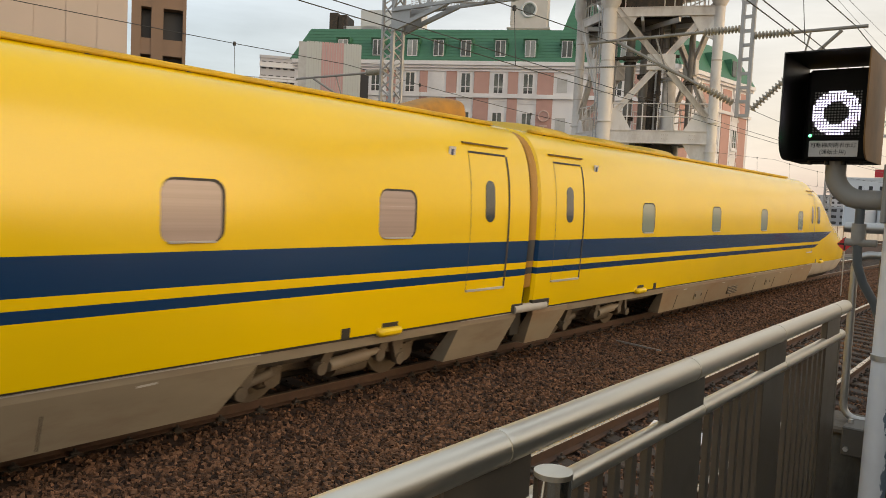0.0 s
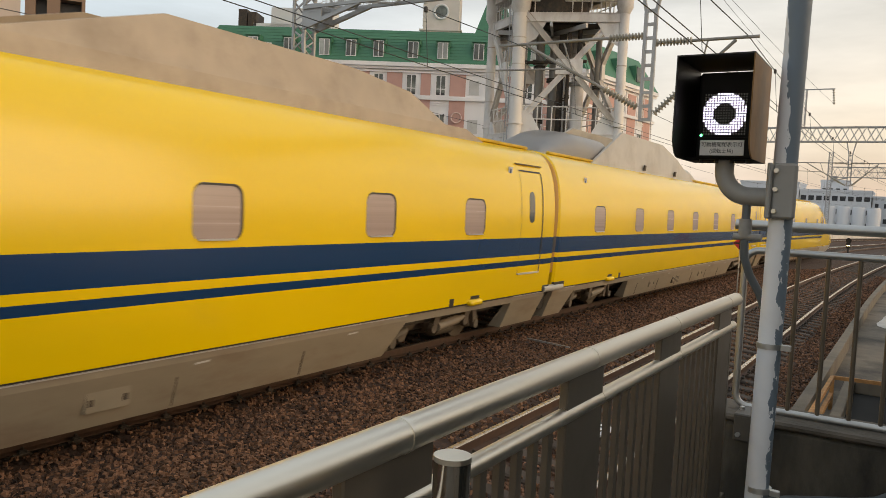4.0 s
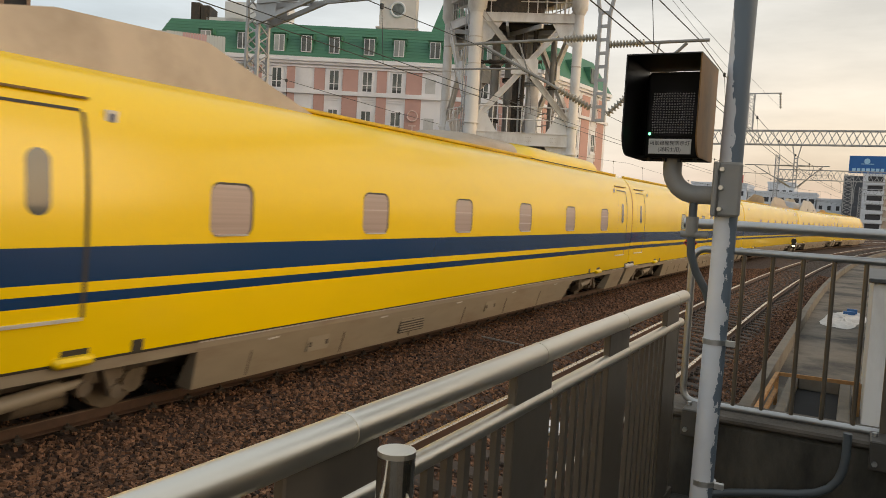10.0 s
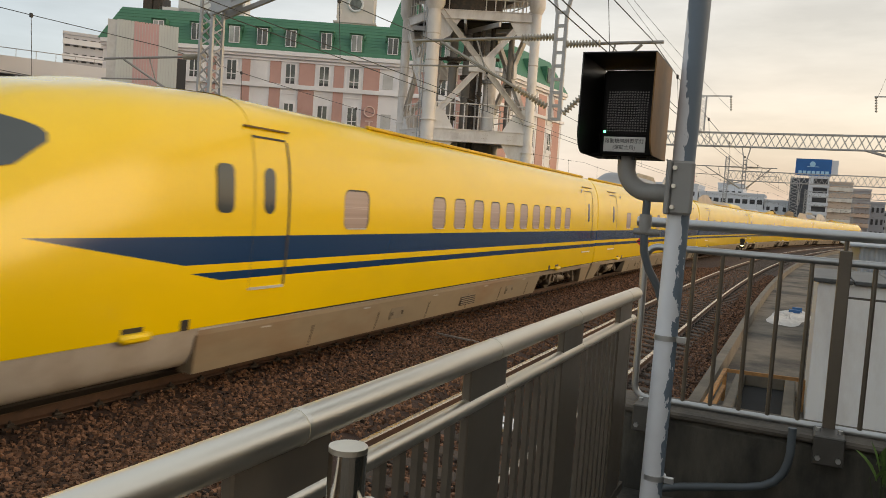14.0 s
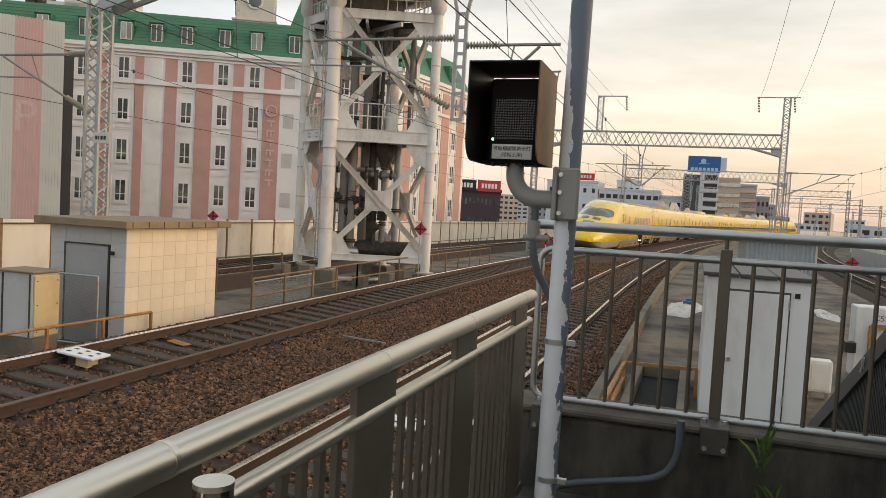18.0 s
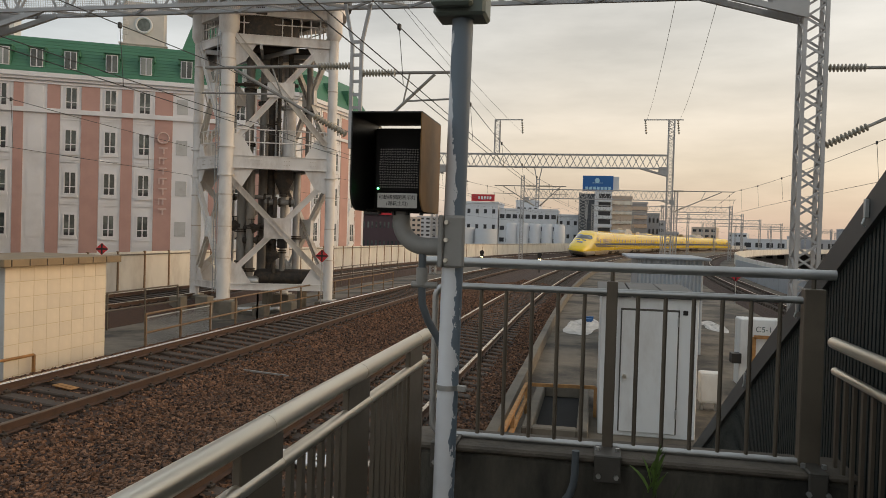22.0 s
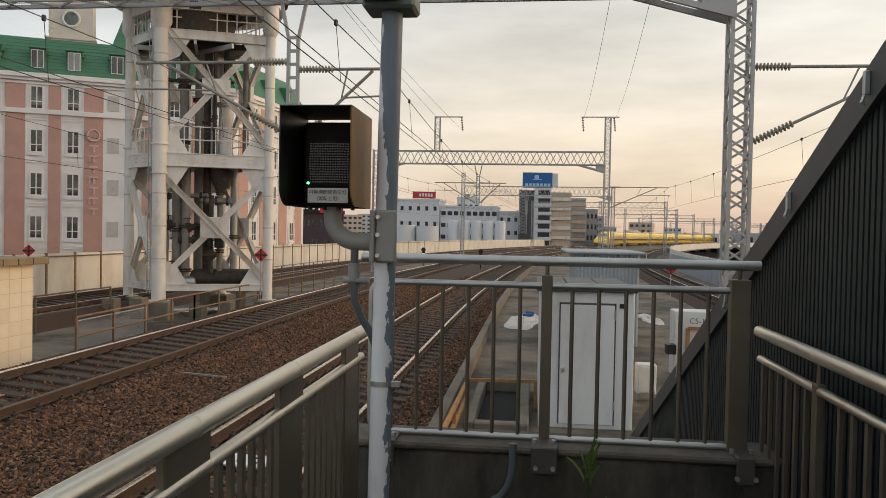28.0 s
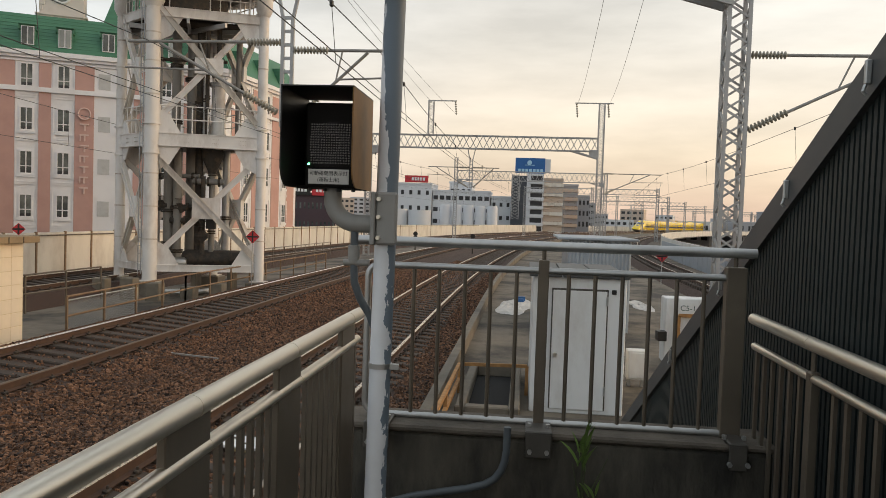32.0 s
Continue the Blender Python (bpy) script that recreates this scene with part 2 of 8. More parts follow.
def flaking():
    """White paint flaking off a grey-blue coat, most of it gone on the upper and right-hand side of the pole."""
    m = mat("flaking_white_over_grey_blue", (0.74, 0.745, 0.76), 0.55, vary=0.06, scale=10, bump=0.12, bscale=20)
    n, l = m.node_tree.nodes, m.node_tree.links
    p = n["Principled BSDF"]
    src = p.inputs["Base Color"].links[0].from_socket
    tc, sp, ns = n.new("ShaderNodeTexCoord"), n.new("ShaderNodeSeparateXYZ"), n.new("ShaderNodeTexNoise")
    mp = n.new("ShaderNodeMapping")
    mp.inputs["Scale"].default_value = (1, 1, 0.42)
    l.new(tc.outputs["Object"], sp.inputs[0])
    l.new(tc.outputs["Object"], mp.inputs[0])
    l.new(mp.outputs[0], ns.inputs["Vector"])
    ns.inputs["Scale"].default_value, ns.inputs["Detail"].default_value, ns.inputs["Roughness"].default_value = 26, 5, 0.62
    def k(op, a, b):
        q = n.new("ShaderNodeMath")
        q.operation = op
        for i, v in enumerate((a, b)):
            if isinstance(v, (int, float)):
                q.inputs[i].default_value = v
            else:
                l.new(v, q.inputs[i])
        return q.outputs[0]
    across = k("MULTIPLY", k("ADD", sp.outputs["X"], 0.478), 13.0)
    up = k("MULTIPLY", k("MAXIMUM", k("SUBTRACT", sp.outputs["Z"], 2.88), -0.12), 0.75)
    bare = k("GREATER_THAN", k("ADD", k("ADD", ns.outputs["Fac"], across), up), 0.66)
    mx = n.new("ShaderNodeMix")
    mx.data_type = "RGBA"
    l.new(bare, mx.inputs[0])
    l.new(src, mx.inputs[6])
    mx.inputs[7].default_value = (0.155, 0.195, 0.235, 1)
    l.new(mx.outputs[2], p.inputs["Base Color"])
    return m


POLISHED = mat("polished_stainless", (0.78, 0.74, 0.68), 0.10, metal=1.0, vary=0.05, scale=30)
# brown base holds the warm sunlight that falls on the black right cheek
BOX_SIDE = mat("sunlit_black_housing_side", (0.24, 0.13, 0.05), 0.5, vary=0.3, scale=5, dirt=(0.02, 0.015, 0.01), dscale=3, damount=0.5)
BOX_SIDE.node_tree.nodes["Principled BSDF"].inputs["Specular IOR Level"].default_value = 0.2
POLE_PAINT = flaking()
BOX_BLACK = mat("black_painted_housing", (0.012, 0.011, 0.010), 0.45, vary=0.2, scale=6, dirt=(0.05, 0.03, 0.02), dscale=3, damount=0.3)
MATT_BLACK = mat("matt_black_casing", (0.010, 0.009, 0.008), 0.75, vary=0.2, scale=6)
MATT_BLACK.node_tree.nodes["Principled BSDF"].inputs["Specular IOR Level"].default_value = 0.15
PIPE_GREY = mat("beige_grey_conduit", (0.30, 0.29, 0.27), 0.55, vary=0.08, scale=9, dirt=(0.15, 0.13, 0.10), dscale=4, damount=0.5)
CONDUIT = mat("dark_grey_flexible_conduit", (0.10, 0.115, 0.125), 0.5, vary=0.08, scale=9)
WHITE_PAINT = mat("white_painted_steel", (0.72, 0.73, 0.72), 0.5, vary=0.04, scale=2, dirt=(0.36, 0.30, 0.25), dscale=1.3, damount=0.45, stretch=(1, 1, 0.4))
TOWER_PAINT = mat("grey_white_tower_paint", (0.76, 0.73, 0.70), 0.55, vary=0.08, scale=1.2, dirt=(0.26, 0.18, 0.13), dscale=0.9, damount=0.55, stretch=(1, 1, 0.45))
LATTICE = mat("galvanised_lattice_steel", (0.42, 0.42, 0.42), 0.5, metal=0.4, vary=0.1, scale=3, dirt=(0.2, 0.15, 0.11), dscale=1.5, damount=0.4)
CONCRETE = mat("weathered_concrete", (0.185, 0.158, 0.122), 0.85, vary=0.16, scale=4, dirt=(0.07, 0.06, 0.05), dscale=0.8, damount=0.75, bump=0.25, bscale=30)
DECK = mat("stained_deck_concrete", (0.165, 0.135, 0.10), 0.8, vary=0.25, scale=3, dirt=(0.026, 0.021, 0.016), dscale=0.42, damount=0.92, dlo=0.44, dhi=0.60, bump=0.2, bscale=25)
CONCRETE_DARK = mat("mossy_dark_concrete", (0.088, 0.077, 0.060), 0.85, vary=0.45, scale=9, dirt=(0.022, 0.020, 0.016), dscale=3.0, damount=0.92, bump=0.6, bscale=30, stretch=(1, 1, 0.35), dlo=0.40, dhi=0.60)
PARAPET = mat("cream_parapet_concrete", (0.70, 0.67, 0.61), 0.8, vary=0.07, scale=1, dirt=(0.32, 0.27, 0.22), dscale=0.6, damount=0.5, stretch=(1, 1, 0.5))
HUT_TILE = mat("cream_wall_tile", (0.76, 0.66, 0.52), 0.5, vary=0.06, scale=3, dirt=(0.42, 0.36, 0.27), dscale=1.0, damount=0.4, rand=0.05)
HUT_GREY = mat("grey_painted_wall", (0.52, 0.53, 0.53), 0.7, vary=0.06, scale=3, dirt=(0.25, 0.22, 0.2), dscale=1.2, damount=0.4)
HUT_ROOF = mat("dark_brown_roof_edge", (0.28, 0.20, 0.115), 0.6, vary=0.2, scale=4, dirt=(0.08, 0.06, 0.05), dscale=2, damount=0.6)
CAB_YELLOW = mat("faded_yellow_cabinet_paint", (0.62, 0.49, 0.27), 0.5, vary=0.05, scale=3, dirt=(0.3, 0.2, 0.1), dscale=2, damount=0.3)
RUST = mat("rusty_orange_guard_rail", (0.40, 0.20, 0.07), 0.75, vary=0.25, scale=9, dirt=(0.12, 0.06, 0.03), dscale=5, damount=0.6, bump=0.2)
RUST_DARK = mat("brown_rusted_pipe", (0.24, 0.15, 0.085), 0.75, vary=0.25, scale=9, dirt=(0.10, 0.06, 0.035), dscale=5, damount=0.6, bump=0.2)
RAIL_DULL = mat("browned_rail_head", (0.15, 0.105, 0.075), 0.5, metal=0.5, vary=0.15, scale=12)
RAIL_SIDE = mat("rust_brown_rail_steel", (0.085, 0.044, 0.027), 0.75, vary=0.2, scale=10, dirt=(0.05, 0.03, 0.02), dscale=3, damount=0.5)
RAIL_WORN = mat("dull_worn_rail_head", (0.52, 0.44, 0.35), 0.28, metal=0.9, vary=0.12, scale=14)
RAIL_TOP = mat("polished_rail_head", (0.90, 0.86, 0.81), 0.28, metal=1.0, vary=0.05, scale=20)
SLEEPER = mat("dirty_concrete_sleeper", (0.072, 0.053, 0.040), 0.85, vary=0.25, scale=6, dirt=(0.05, 0.035, 0.028), dscale=3, damount=0.7, bump=0.3, rand=0.2)
# bed colour kept darker than the stones, for the shade in their gaps
BALLAST = mat("brown_ballast_bed", (0.062, 0.034, 0.023), 0.95, vary=0.5, scale=16, dirt=(0.05, 0.03, 0.023), dscale=9, damount=0.7, bump=1.0, bscale=20)
STONE = mat("rust_stained_ballast_stone", (0.155, 0.077, 0.042), 0.85, vary=0.3, scale=12, dirt=(0.08, 0.044, 0.028), dscale=0.8, damount=0.5, island=0.92)
FACADE = mat("white_hotel_render", (0.80, 0.80, 0.82), 0.8, vary=0.04, scale=0.6, dirt=(0.42, 0.41, 0.42), dscale=0.25, damount=0.4)
FACADE_PINK = mat("terracotta_pink_panel", (0.54, 0.33, 0.29), 0.75, vary=0.06, scale=1, dirt=(0.36, 0.2, 0.17), dscale=0.4, damount=0.4)
MANSARD = mat("green_mansard_roof", (0.052, 0.185, 0.108), 0.5, vary=0.15, scale=0.8, dirt=(0.04, 0.145, 0.085), dscale=0.5, damount=0.5, stretch=(1, 1, 5))
WIN_DARK = mat("window_pane", (0.06, 0.075, 0.075), 0.08, vary=0.3, scale=0.35, dirt=(0.33, 0.36, 0.33), dscale=0.5, damount=0.6, rand=0.4)
# the sky's reflection in some dormers is put into this pale base
WIN_PALE = mat("pale_sky_tone_dormer_pane", (0.34, 0.38, 0.37), 0.12, vary=0.3, scale=0.35, dirt=(0.12, 0.14, 0.14), dscale=0.5, damount=0.6, rand=0.4)
CLAD_DARK = mat("dark_grey_ribbed_cladding", (0.022, 0.030, 0.030), 0.5, metal=0.1, vary=0.1, scale=1.5, dirt=(0.04, 0.05, 0.05), dscale=1, damount=0.4)
CLAD_DARK.node_tree.nodes["Principled BSDF"].inputs["Specular IOR Level"].default_value = 0.22
CLAD_CAP = mat("dark_grey_capping", (0.055, 0.058, 0.058), 0.5, vary=0.08, scale=3, dirt=(0.08, 0.08, 0.08), dscale=1.5, damount=0.3)
CORR_BLUE = mat("pale_blue_corrugated_sheet", (0.34, 0.38, 0.42), 0.5, vary=0.06, scale=1.2, dirt=(0.2, 0.2, 0.2), dscale=0.8, damount=0.4)
BEIGE = mat("beige_building_cladding", (0.50, 0.42, 0.36), 0.7, vary=0.04, scale=0.3, dirt=(0.38, 0.31, 0.26), dscale=0.1, damount=0.4)
BROWN = mat("brown_building_panel", (0.22, 0.145, 0.10), 0.7, vary=0.08, scale=0.4)
# dark tone for window panes, and for shade painted into recesses and decks
DARKWIN_OR_SHADE = mat("dark_pane_or_recess_shade", (0.028, 0.028, 0.032), 0.4, vary=0.2, scale=0.5)
CITY_WHITE = mat("distant_white_wall", (0.66, 0.67, 0.69), 0.8, vary=0.05, scale=0.1, dirt=(0.5, 0.5, 0.52), dscale=0.05, damount=0.5)
CITY_GREY = mat("distant_grey_wall", (0.40, 0.41, 0.44), 0.8, vary=0.1, scale=0.08, rand=0.25)
CITY_TAN = mat("distant_tan_wall", (0.55, 0.45, 0.37), 0.8, vary=0.08, scale=0.1)
GREY_SIDING = mat("pale_grey_green_siding", (0.56, 0.59, 0.57), 0.7, vary=0.04, scale=0.5)
PINK_SIDING = mat("pale_pink_ribbed_siding", (0.58, 0.38, 0.37), 0.7, vary=0.04, scale=0.5)
SIGN_BLUE = mat("blue_billboard", (0.012, 0.12, 0.36), 0.5, vary=0.1, scale=0.3)
SIGN_RED = mat("red_sign", (0.55, 0.03, 0.04), 0.5, vary=0.05, scale=1)
SIGN_WHITE = mat("white_lettering", (0.8, 0.8, 0.8), 0.5, vary=0.02)
MAROON = mat("dark_maroon_hotel_wall", (0.06, 0.035, 0.045), 0.6, vary=0.1, scale=0.2)
PORCELAIN = mat("grey_beige_insulator", (0.36, 0.33, 0.27), 0.35, vary=0.08, scale=10, coat=0.4)
WIRE = mat("dark_copper_wire", (0.05, 0.05, 0.05), 0.5, metal=0.4)
LABEL_WHITE = mat("off_white_label_plate", (0.62, 0.60, 0.56), 0.5, vary=0.05, scale=20)
INK = mat("black_ink", (0.015, 0.015, 0.015), 0.6)
STALK = mat("brown_green_stalk", (0.06, 0.07, 0.03), 0.7)
LEAF = mat("green_weed_leaf", (0.13, 0.21, 0.05), 0.5, vary=0.2, scale=12, rand=0.3)
GROUND = mat("city_ground", (0.16, 0.16, 0.155), 0.9, vary=0.3, scale=0.02, dirt=(0.08, 0.10, 0.07), dscale=0.01, damount=0.6)
LED_ON = glow("lit_white_led", (0.80, 0.78, 1.0), 2.6)
LED_GREEN = glow("lit_green_led", (0.08, 1.0, 0.35), 6.0)
LAMP_AMBER = glow("lit_amber_lamp", (1.0, 0.52, 0.03), 2.2)
LAMP_TAIL = glow("lit_headlamp", (1.0, 0.85, 0.45), 6.0)


# ---- mesh helpers ----
class MB:
    """Gathers vertices and faces of one mesh; each face may carry a material slot."""

    def __init__(self):
        self.v, self.f, self.m = [], [], []

    def face(self, idx, slot=0):
        self.f.append(tuple(idx))
        self.m.append(slot)

    def quad(self, a, b, c, d, slot=0):
        k = len(self.v)
        self.v += [tuple(a), tuple(b), tuple(c), tuple(d)]
        self.face((k, k + 1, k + 2, k + 3), slot)
        return self

    def box(self, x0, x1, y0, y1, z0, z1, slot=0, m=None, bev=0.0):
        k = len(self.v)
        if bev:
            b = min(bev, (x1 - x0) * 0.45, (y1 - y0) * 0.45, (z1 - z0) * 0.45)
            ring = lambda z, i: [(x0 + i, y0 + i, z), (x1 - i, y0 + i, z), (x1 - i, y1 - i, z), (x0 + i, y1 - i, z)]
            cut = lambda z: [(x0 + b, y0, z), (x1 - b, y0, z), (x1, y0 + b, z), (x1, y1 - b, z), (x1 - b, y1, z), (x0 + b, y1, z), (x0, y1 - b, z), (x0, y0 + b, z)]
            pts = cut(z0 + b) + cut(z1 - b)
            inn = lambda z: [(x0 + b, y0 + b, z), (x1 - b, y0 + b, z), (x1 - b, y1 - b, z), (x0 + b, y1 - b, z)]
            pts += inn(z0) + inn(z1)
            fs = [(i, (i + 1) % 8, 8 + (i + 1) % 8, 8 + i) for i in range(8)]
            lo, hi = 16, 20
            for c in range(4):
                a, a2 = 2 * c, 2 * c + 1
                n = (c + 1) % 4
                fs += [(lo + c, lo + n, a2, a), (hi + n, hi + c, 8 + a, 8 + a2)]
                prev = (2 * c + 7) % 8
                fs += [(lo + c, a, prev), (hi + c, 8 + prev, 8 + a)]
            fs += [(lo + 3, lo + 2, lo + 1, lo), (hi, hi + 1, hi + 2, hi + 3)]
        else:
            pts = [(x0, y0, z0), (x1, y0, z0), (x1, y1, z0), (x0, y1, z0), (x0, y0, z1), (x1, y0, z1), (x1, y1, z1), (x0, y1, z1)]
            fs = [(3, 2, 1, 0), (4, 5, 6, 7), (0, 1, 5, 4), (1, 2, 6, 5), (2, 3, 7, 6), (3, 0, 4, 7)]
        self.v += [tuple(m @ Vector(p)) for p in pts] if m else pts
        for f in fs:
            self.face([k + i for i in f], slot)
        return self

    def bar(self, p, q, w, h=None, slot=0, up=(0, 0, 1)):
        """A square bar from p to q, w across and h high."""
        p, q = Vector(p), Vector(q)
        h = h or w
        a = (q - p).normalized()
        s = a.cross(Vector(up))
        s = s.normalized() if s.length > 1e-4 else Vector((1, 0, 0))
        u = s.cross(a)
        k = len(self.v)
        for c in (p, q):
            for i, j in ((-1, -1), (1, -1), (1, 1), (-1, 1)):
                self.v.append(tuple(c + s * (i * w / 2) + u * (j * h / 2)))
        for f in ((3, 2, 1, 0), (4, 5, 6, 7), (0, 1, 5, 4), (1, 2, 6, 5), (2, 3, 7, 6), (3, 0, 4, 7)):
            self.face([k + i for i in f], slot)
        return self

    def tube(self, pts, r, n=12, slot=0, caps=True, closed=False):
        pts = [Vector(p) for p in pts]
        rs = r if isinstance(r, (list, tuple)) else [r] * len(pts)
        k, last = len(self.v), None
        for i, p in enumerate(pts):
            a = (pts[min(i + 1, len(pts) - 1)] - pts[max(i - 1, 0)]).normalized()
            if last is None:
                s = a.cross(Vector((0, 0, 1)))
                s = s.normalized() if s.length > 1e-3 else Vector((1, 0, 0))
            else:
                s = (last - a * last.dot(a)).normalized()
            last = s
            u = s.cross(a)
            for j in range(n):
                w = 2 * math.pi * j / n
                self.v.append(tuple(p + (s * math.cos(w) + u * math.sin(w)) * rs[i]))
        for i in range(len(pts) - 1):
            for j in range(n):
                b, c = k + i * n, (j + 1) % n
                self.face((b + j, b + c, b + n + c, b + n + j), slot)
        if caps:
            self.face([k + j for j in range(n)][::-1], slot)
            self.face([k + (len(pts) - 1) * n + j for j in range(n)], slot)
        return self

    def disc(self, c, axis, r, depth, n=16, slot=0):
        c, a = Vector(c), Vector(axis).normalized()
        return self.tube([c - a * depth / 2, c + a * depth / 2], r, n, slot)

    def grid(self, fn, nu, nv, slot=0, flip=False):
        k = len(self.v)
        for i in range(nu + 1):
            for j in range(nv + 1):
                self.v.append(tuple(fn(i / nu, j / nv)))
        for i in range(nu):
            for j in range(nv):
                a = k + i * (nv + 1) + j
                q = (a, a + nv + 1, a + nv + 2, a + 1)
                self.face(q[::-1] if flip else q, slot)
        return self

    def sheds(self, p, q, r0, r1, n, slot=0, seg=10):
        """A string of insulator sheds from p to q."""
        p, q = Vector(p), Vector(q)
        pts, rs = [], []
        for i in range(n):
            for f, rr in ((0.0, r0), (0.3, r1), (0.5, r1), (0.75, r0)):
                pts.append(p.lerp(q, (i + f) / n))
                rs.append(rr)
        pts.append(q)
        rs.append(r0)
        return self.tube(pts, rs, seg, slot)

    def mesh(self, name, mats, smooth=False):
        me = bpy.data.meshes.new(name)
        me.from_pydata(self.v, [], self.f)
        for m in mats if isinstance(mats, (list, tuple)) else [mats]:
            me.materials.append(m)
        if any(self.m):
            me.polygons.foreach_set("material_index", self.m)
        if smooth:
            me.shade_smooth()
            me.set_sharp_from_angle(angle=radians(38))
        me.update()
        return me


def part(name, mb, mats, parent=None, label="", smooth=False, m=None):
    """Links the gathered mesh as one object, under a parent if given."""
    ob = new(name, mb.mesh(name, mats, smooth) if isinstance(mb, MB) else mb)
    if parent is not None:
        ob.parent = parent
    if m is not None:
        ob.matrix_basis = m
    if label:
        ob["label"] = label
    return ob


def thing(name, label, category, group="", kind="", m=None):
    ob = new(name)
    ob.empty_display_size = 0.2
    if m is not None:
        ob.matrix_basis = m
    return tagged(ob, label, category, group, kind)


def solid(name, mb, mats, label, category, group="", kind="", smooth=False, m=None):
    return tagged(part(name, mb, mats, None, "", smooth, m), label, category, group, kind)


def text(name, body, size, material, m, parent=None, depth=0.002):
    c = bpy.data.curves.new(name, "FONT")
    c.body, c.size, c.extrude, c.align_x, c.align_y = body, size, depth, "CENTER", "CENTER"
    tmp = bpy.data.objects.new(name, c)
    scene.collection.objects.link(tmp)
    me = bpy.data.meshes.new_from_object(tmp.evaluated_get(bpy.context.evaluated_depsgraph_get()))
    bpy.data.objects.remove(tmp)
    me.materials.clear()
    me.materials.append(material)
    return part(name, me, material, parent, "", False, m)


# ---- the line: straight, then a long bend to the right ----
BEND_AT, BEND_R = 25.0, 650.15
X_TRAIN, X_NEAR, X_RIGHT = -8.70, -3.38, 9.1
CANT, GAUGE, LIFT = 0.14, 1.50, 0.05      # the through track lies a little higher than its neighbour


def line(s, x0):
    """Place and heading (radians to the right) at s metres along a line that runs at x0 where it is straight."""
    if s <= BEND_AT:
        return Vector((x0, s, 0)), 0.0
    a = (s - BEND_AT) / BEND_R
    rad = BEND_R - (x0 - X_TRAIN)
    return Vector((X_TRAIN + BEND_R - rad * math.cos(a), BEND_AT + rad * math.sin(a), 0)), a


def beside(s, x0, off, z):
    p, a = line(s, x0)
    return Vector((p.x + off * math.cos(a), p.y - off * math.sin(a), z))


def cant(off):
    """Height of the canted plane at off metres to the right of a track's centre line."""
    return (GAUGE / 2 - off) * CANT / GAUGE


# ---- ground, viaduct deck, ballast ----
def ribbon(name, x0, edges, s0, s1, step, mats, label, category, kind="structure"):
    """A strip along the line; edges: (offset, z) across it, from left to right."""
    mb = MB()
    n = max(1, round((s1 - s0) / step))
    k = len(edges)
    for i in range(n + 1):
        s = s0 + (s1 - s0) * i / n
        for o, z in edges:
            mb.v.append(tuple(beside(s, x0, o, z)))
    for i in range(n):
        for j in range(k - 1):
            a = i * k + j
            mb.face((a, a + 1, a + k + 1, a + k))
    return solid(name, mb, mats, label, category, kind=kind)


mb = MB()
mb.quad((-3000, -800, -9), (3000, -800, -9), (3000, 4500, -9), (-3000, 4500, -9))
solid("ground", mb, GROUND, "grey city ground far below the viaduct", "ground", kind="structure")

D2 = X_NEAR - X_TRAIN
bed = [(-2.45, -0.46), (-2.0, -0.14), (-1.3, cant(-1.3) - 0.20), (-0.9, cant(-0.9) - 0.18), (0.9, cant(0.9) - 0.15), (0.98, cant(0.98) - 0.095), (1.4, cant(1.4) - 0.09), (1.9, -0.24), (D2 - 1.9, -0.13), (D2 - 1.35, cant(-1.35) - 0.13), (D2 - 0.98, cant(-0.98) - 0.145), (D2 - 0.9, cant(-0.9) - 0.20), (D2 + 0.9, cant(0.9) - 0.22), (D2 + 1.3, cant(1.3) - 0.19), (D2 + 1.75, -0.30), (7.50, -0.36)]


def bed_z(o):
    for (a, za), (b, zb) in zip(bed, bed[1:]):
        if a <= o <= b:
            return za + (zb - za) * (o - a) / (b - a)
    return -0.35


ribbon("ballast_bed", X_TRAIN, bed, -160, 520, 4.0, BALLAST, "rust-brown crushed stone ballast under both tracks", "ballast")
ribbon("deck_left", X_TRAIN, [(-14.85, -0.85), (-11.45, -0.80), (-2.7, -0.47), (-2.4, -0.36), (-2.38, -0.6)], -160, 520, 6.0, DECK, "grey concrete deck beside the tracks", "deck")
ribbon("deck_middle", X_TRAIN, [(7.45, -0.6), (7.47, -0.16), (15.55, -0.16), (15.65, -0.6), (22.75, -0.6)], 5.2, 520, 6.0, DECK, "stained grey concrete deck between the tracks", "deck")
ribbon("edge_beam", X_TRAIN, [(7.33, -0.5), (7.33, 0.16), (7.49, 0.16), (7.49, -0.2)], 5.3, 260, 3.0, CONCRETE, "low weathered concrete edge beam along the ballast", "kerb")
ribbon("viaduct_side_left", X_TRAIN, [(-15.05, -9.0), (-14.85, -0.85)], -30, 520, 10.0, CONCRETE, "plain concrete side of the viaduct", "viaduct")

# loose stones on the bed
rng = np.random.default_rng(4)
N = 175000
dist = rng.random(N) ** 1.55
ss = 3.0 + 47.0 * dist
oo = rng.uniform(-2.35, 7.2, N)
keep, raised = np.ones(N, bool), np.zeros(N)
for c in (0.0, D2):
    for g in (-GAUGE / 2, GAUGE / 2):
        keep &= np.abs(oo - c - g) > 0.085
    inside = np.abs(oo - c) < 1.22
    along = np.abs(((ss - 0.3) % 0.6) - 0.3)
    on_sleeper = inside & (along < 0.15)
    keep &= ~(inside & (along < 0.15) & (rng.random(N) > np.where(along < 0.085, 0.10, 0.55)))
    raised += on_sleeper * 0.035
ss, oo, raised = ss[keep], oo[keep], raised[keep]
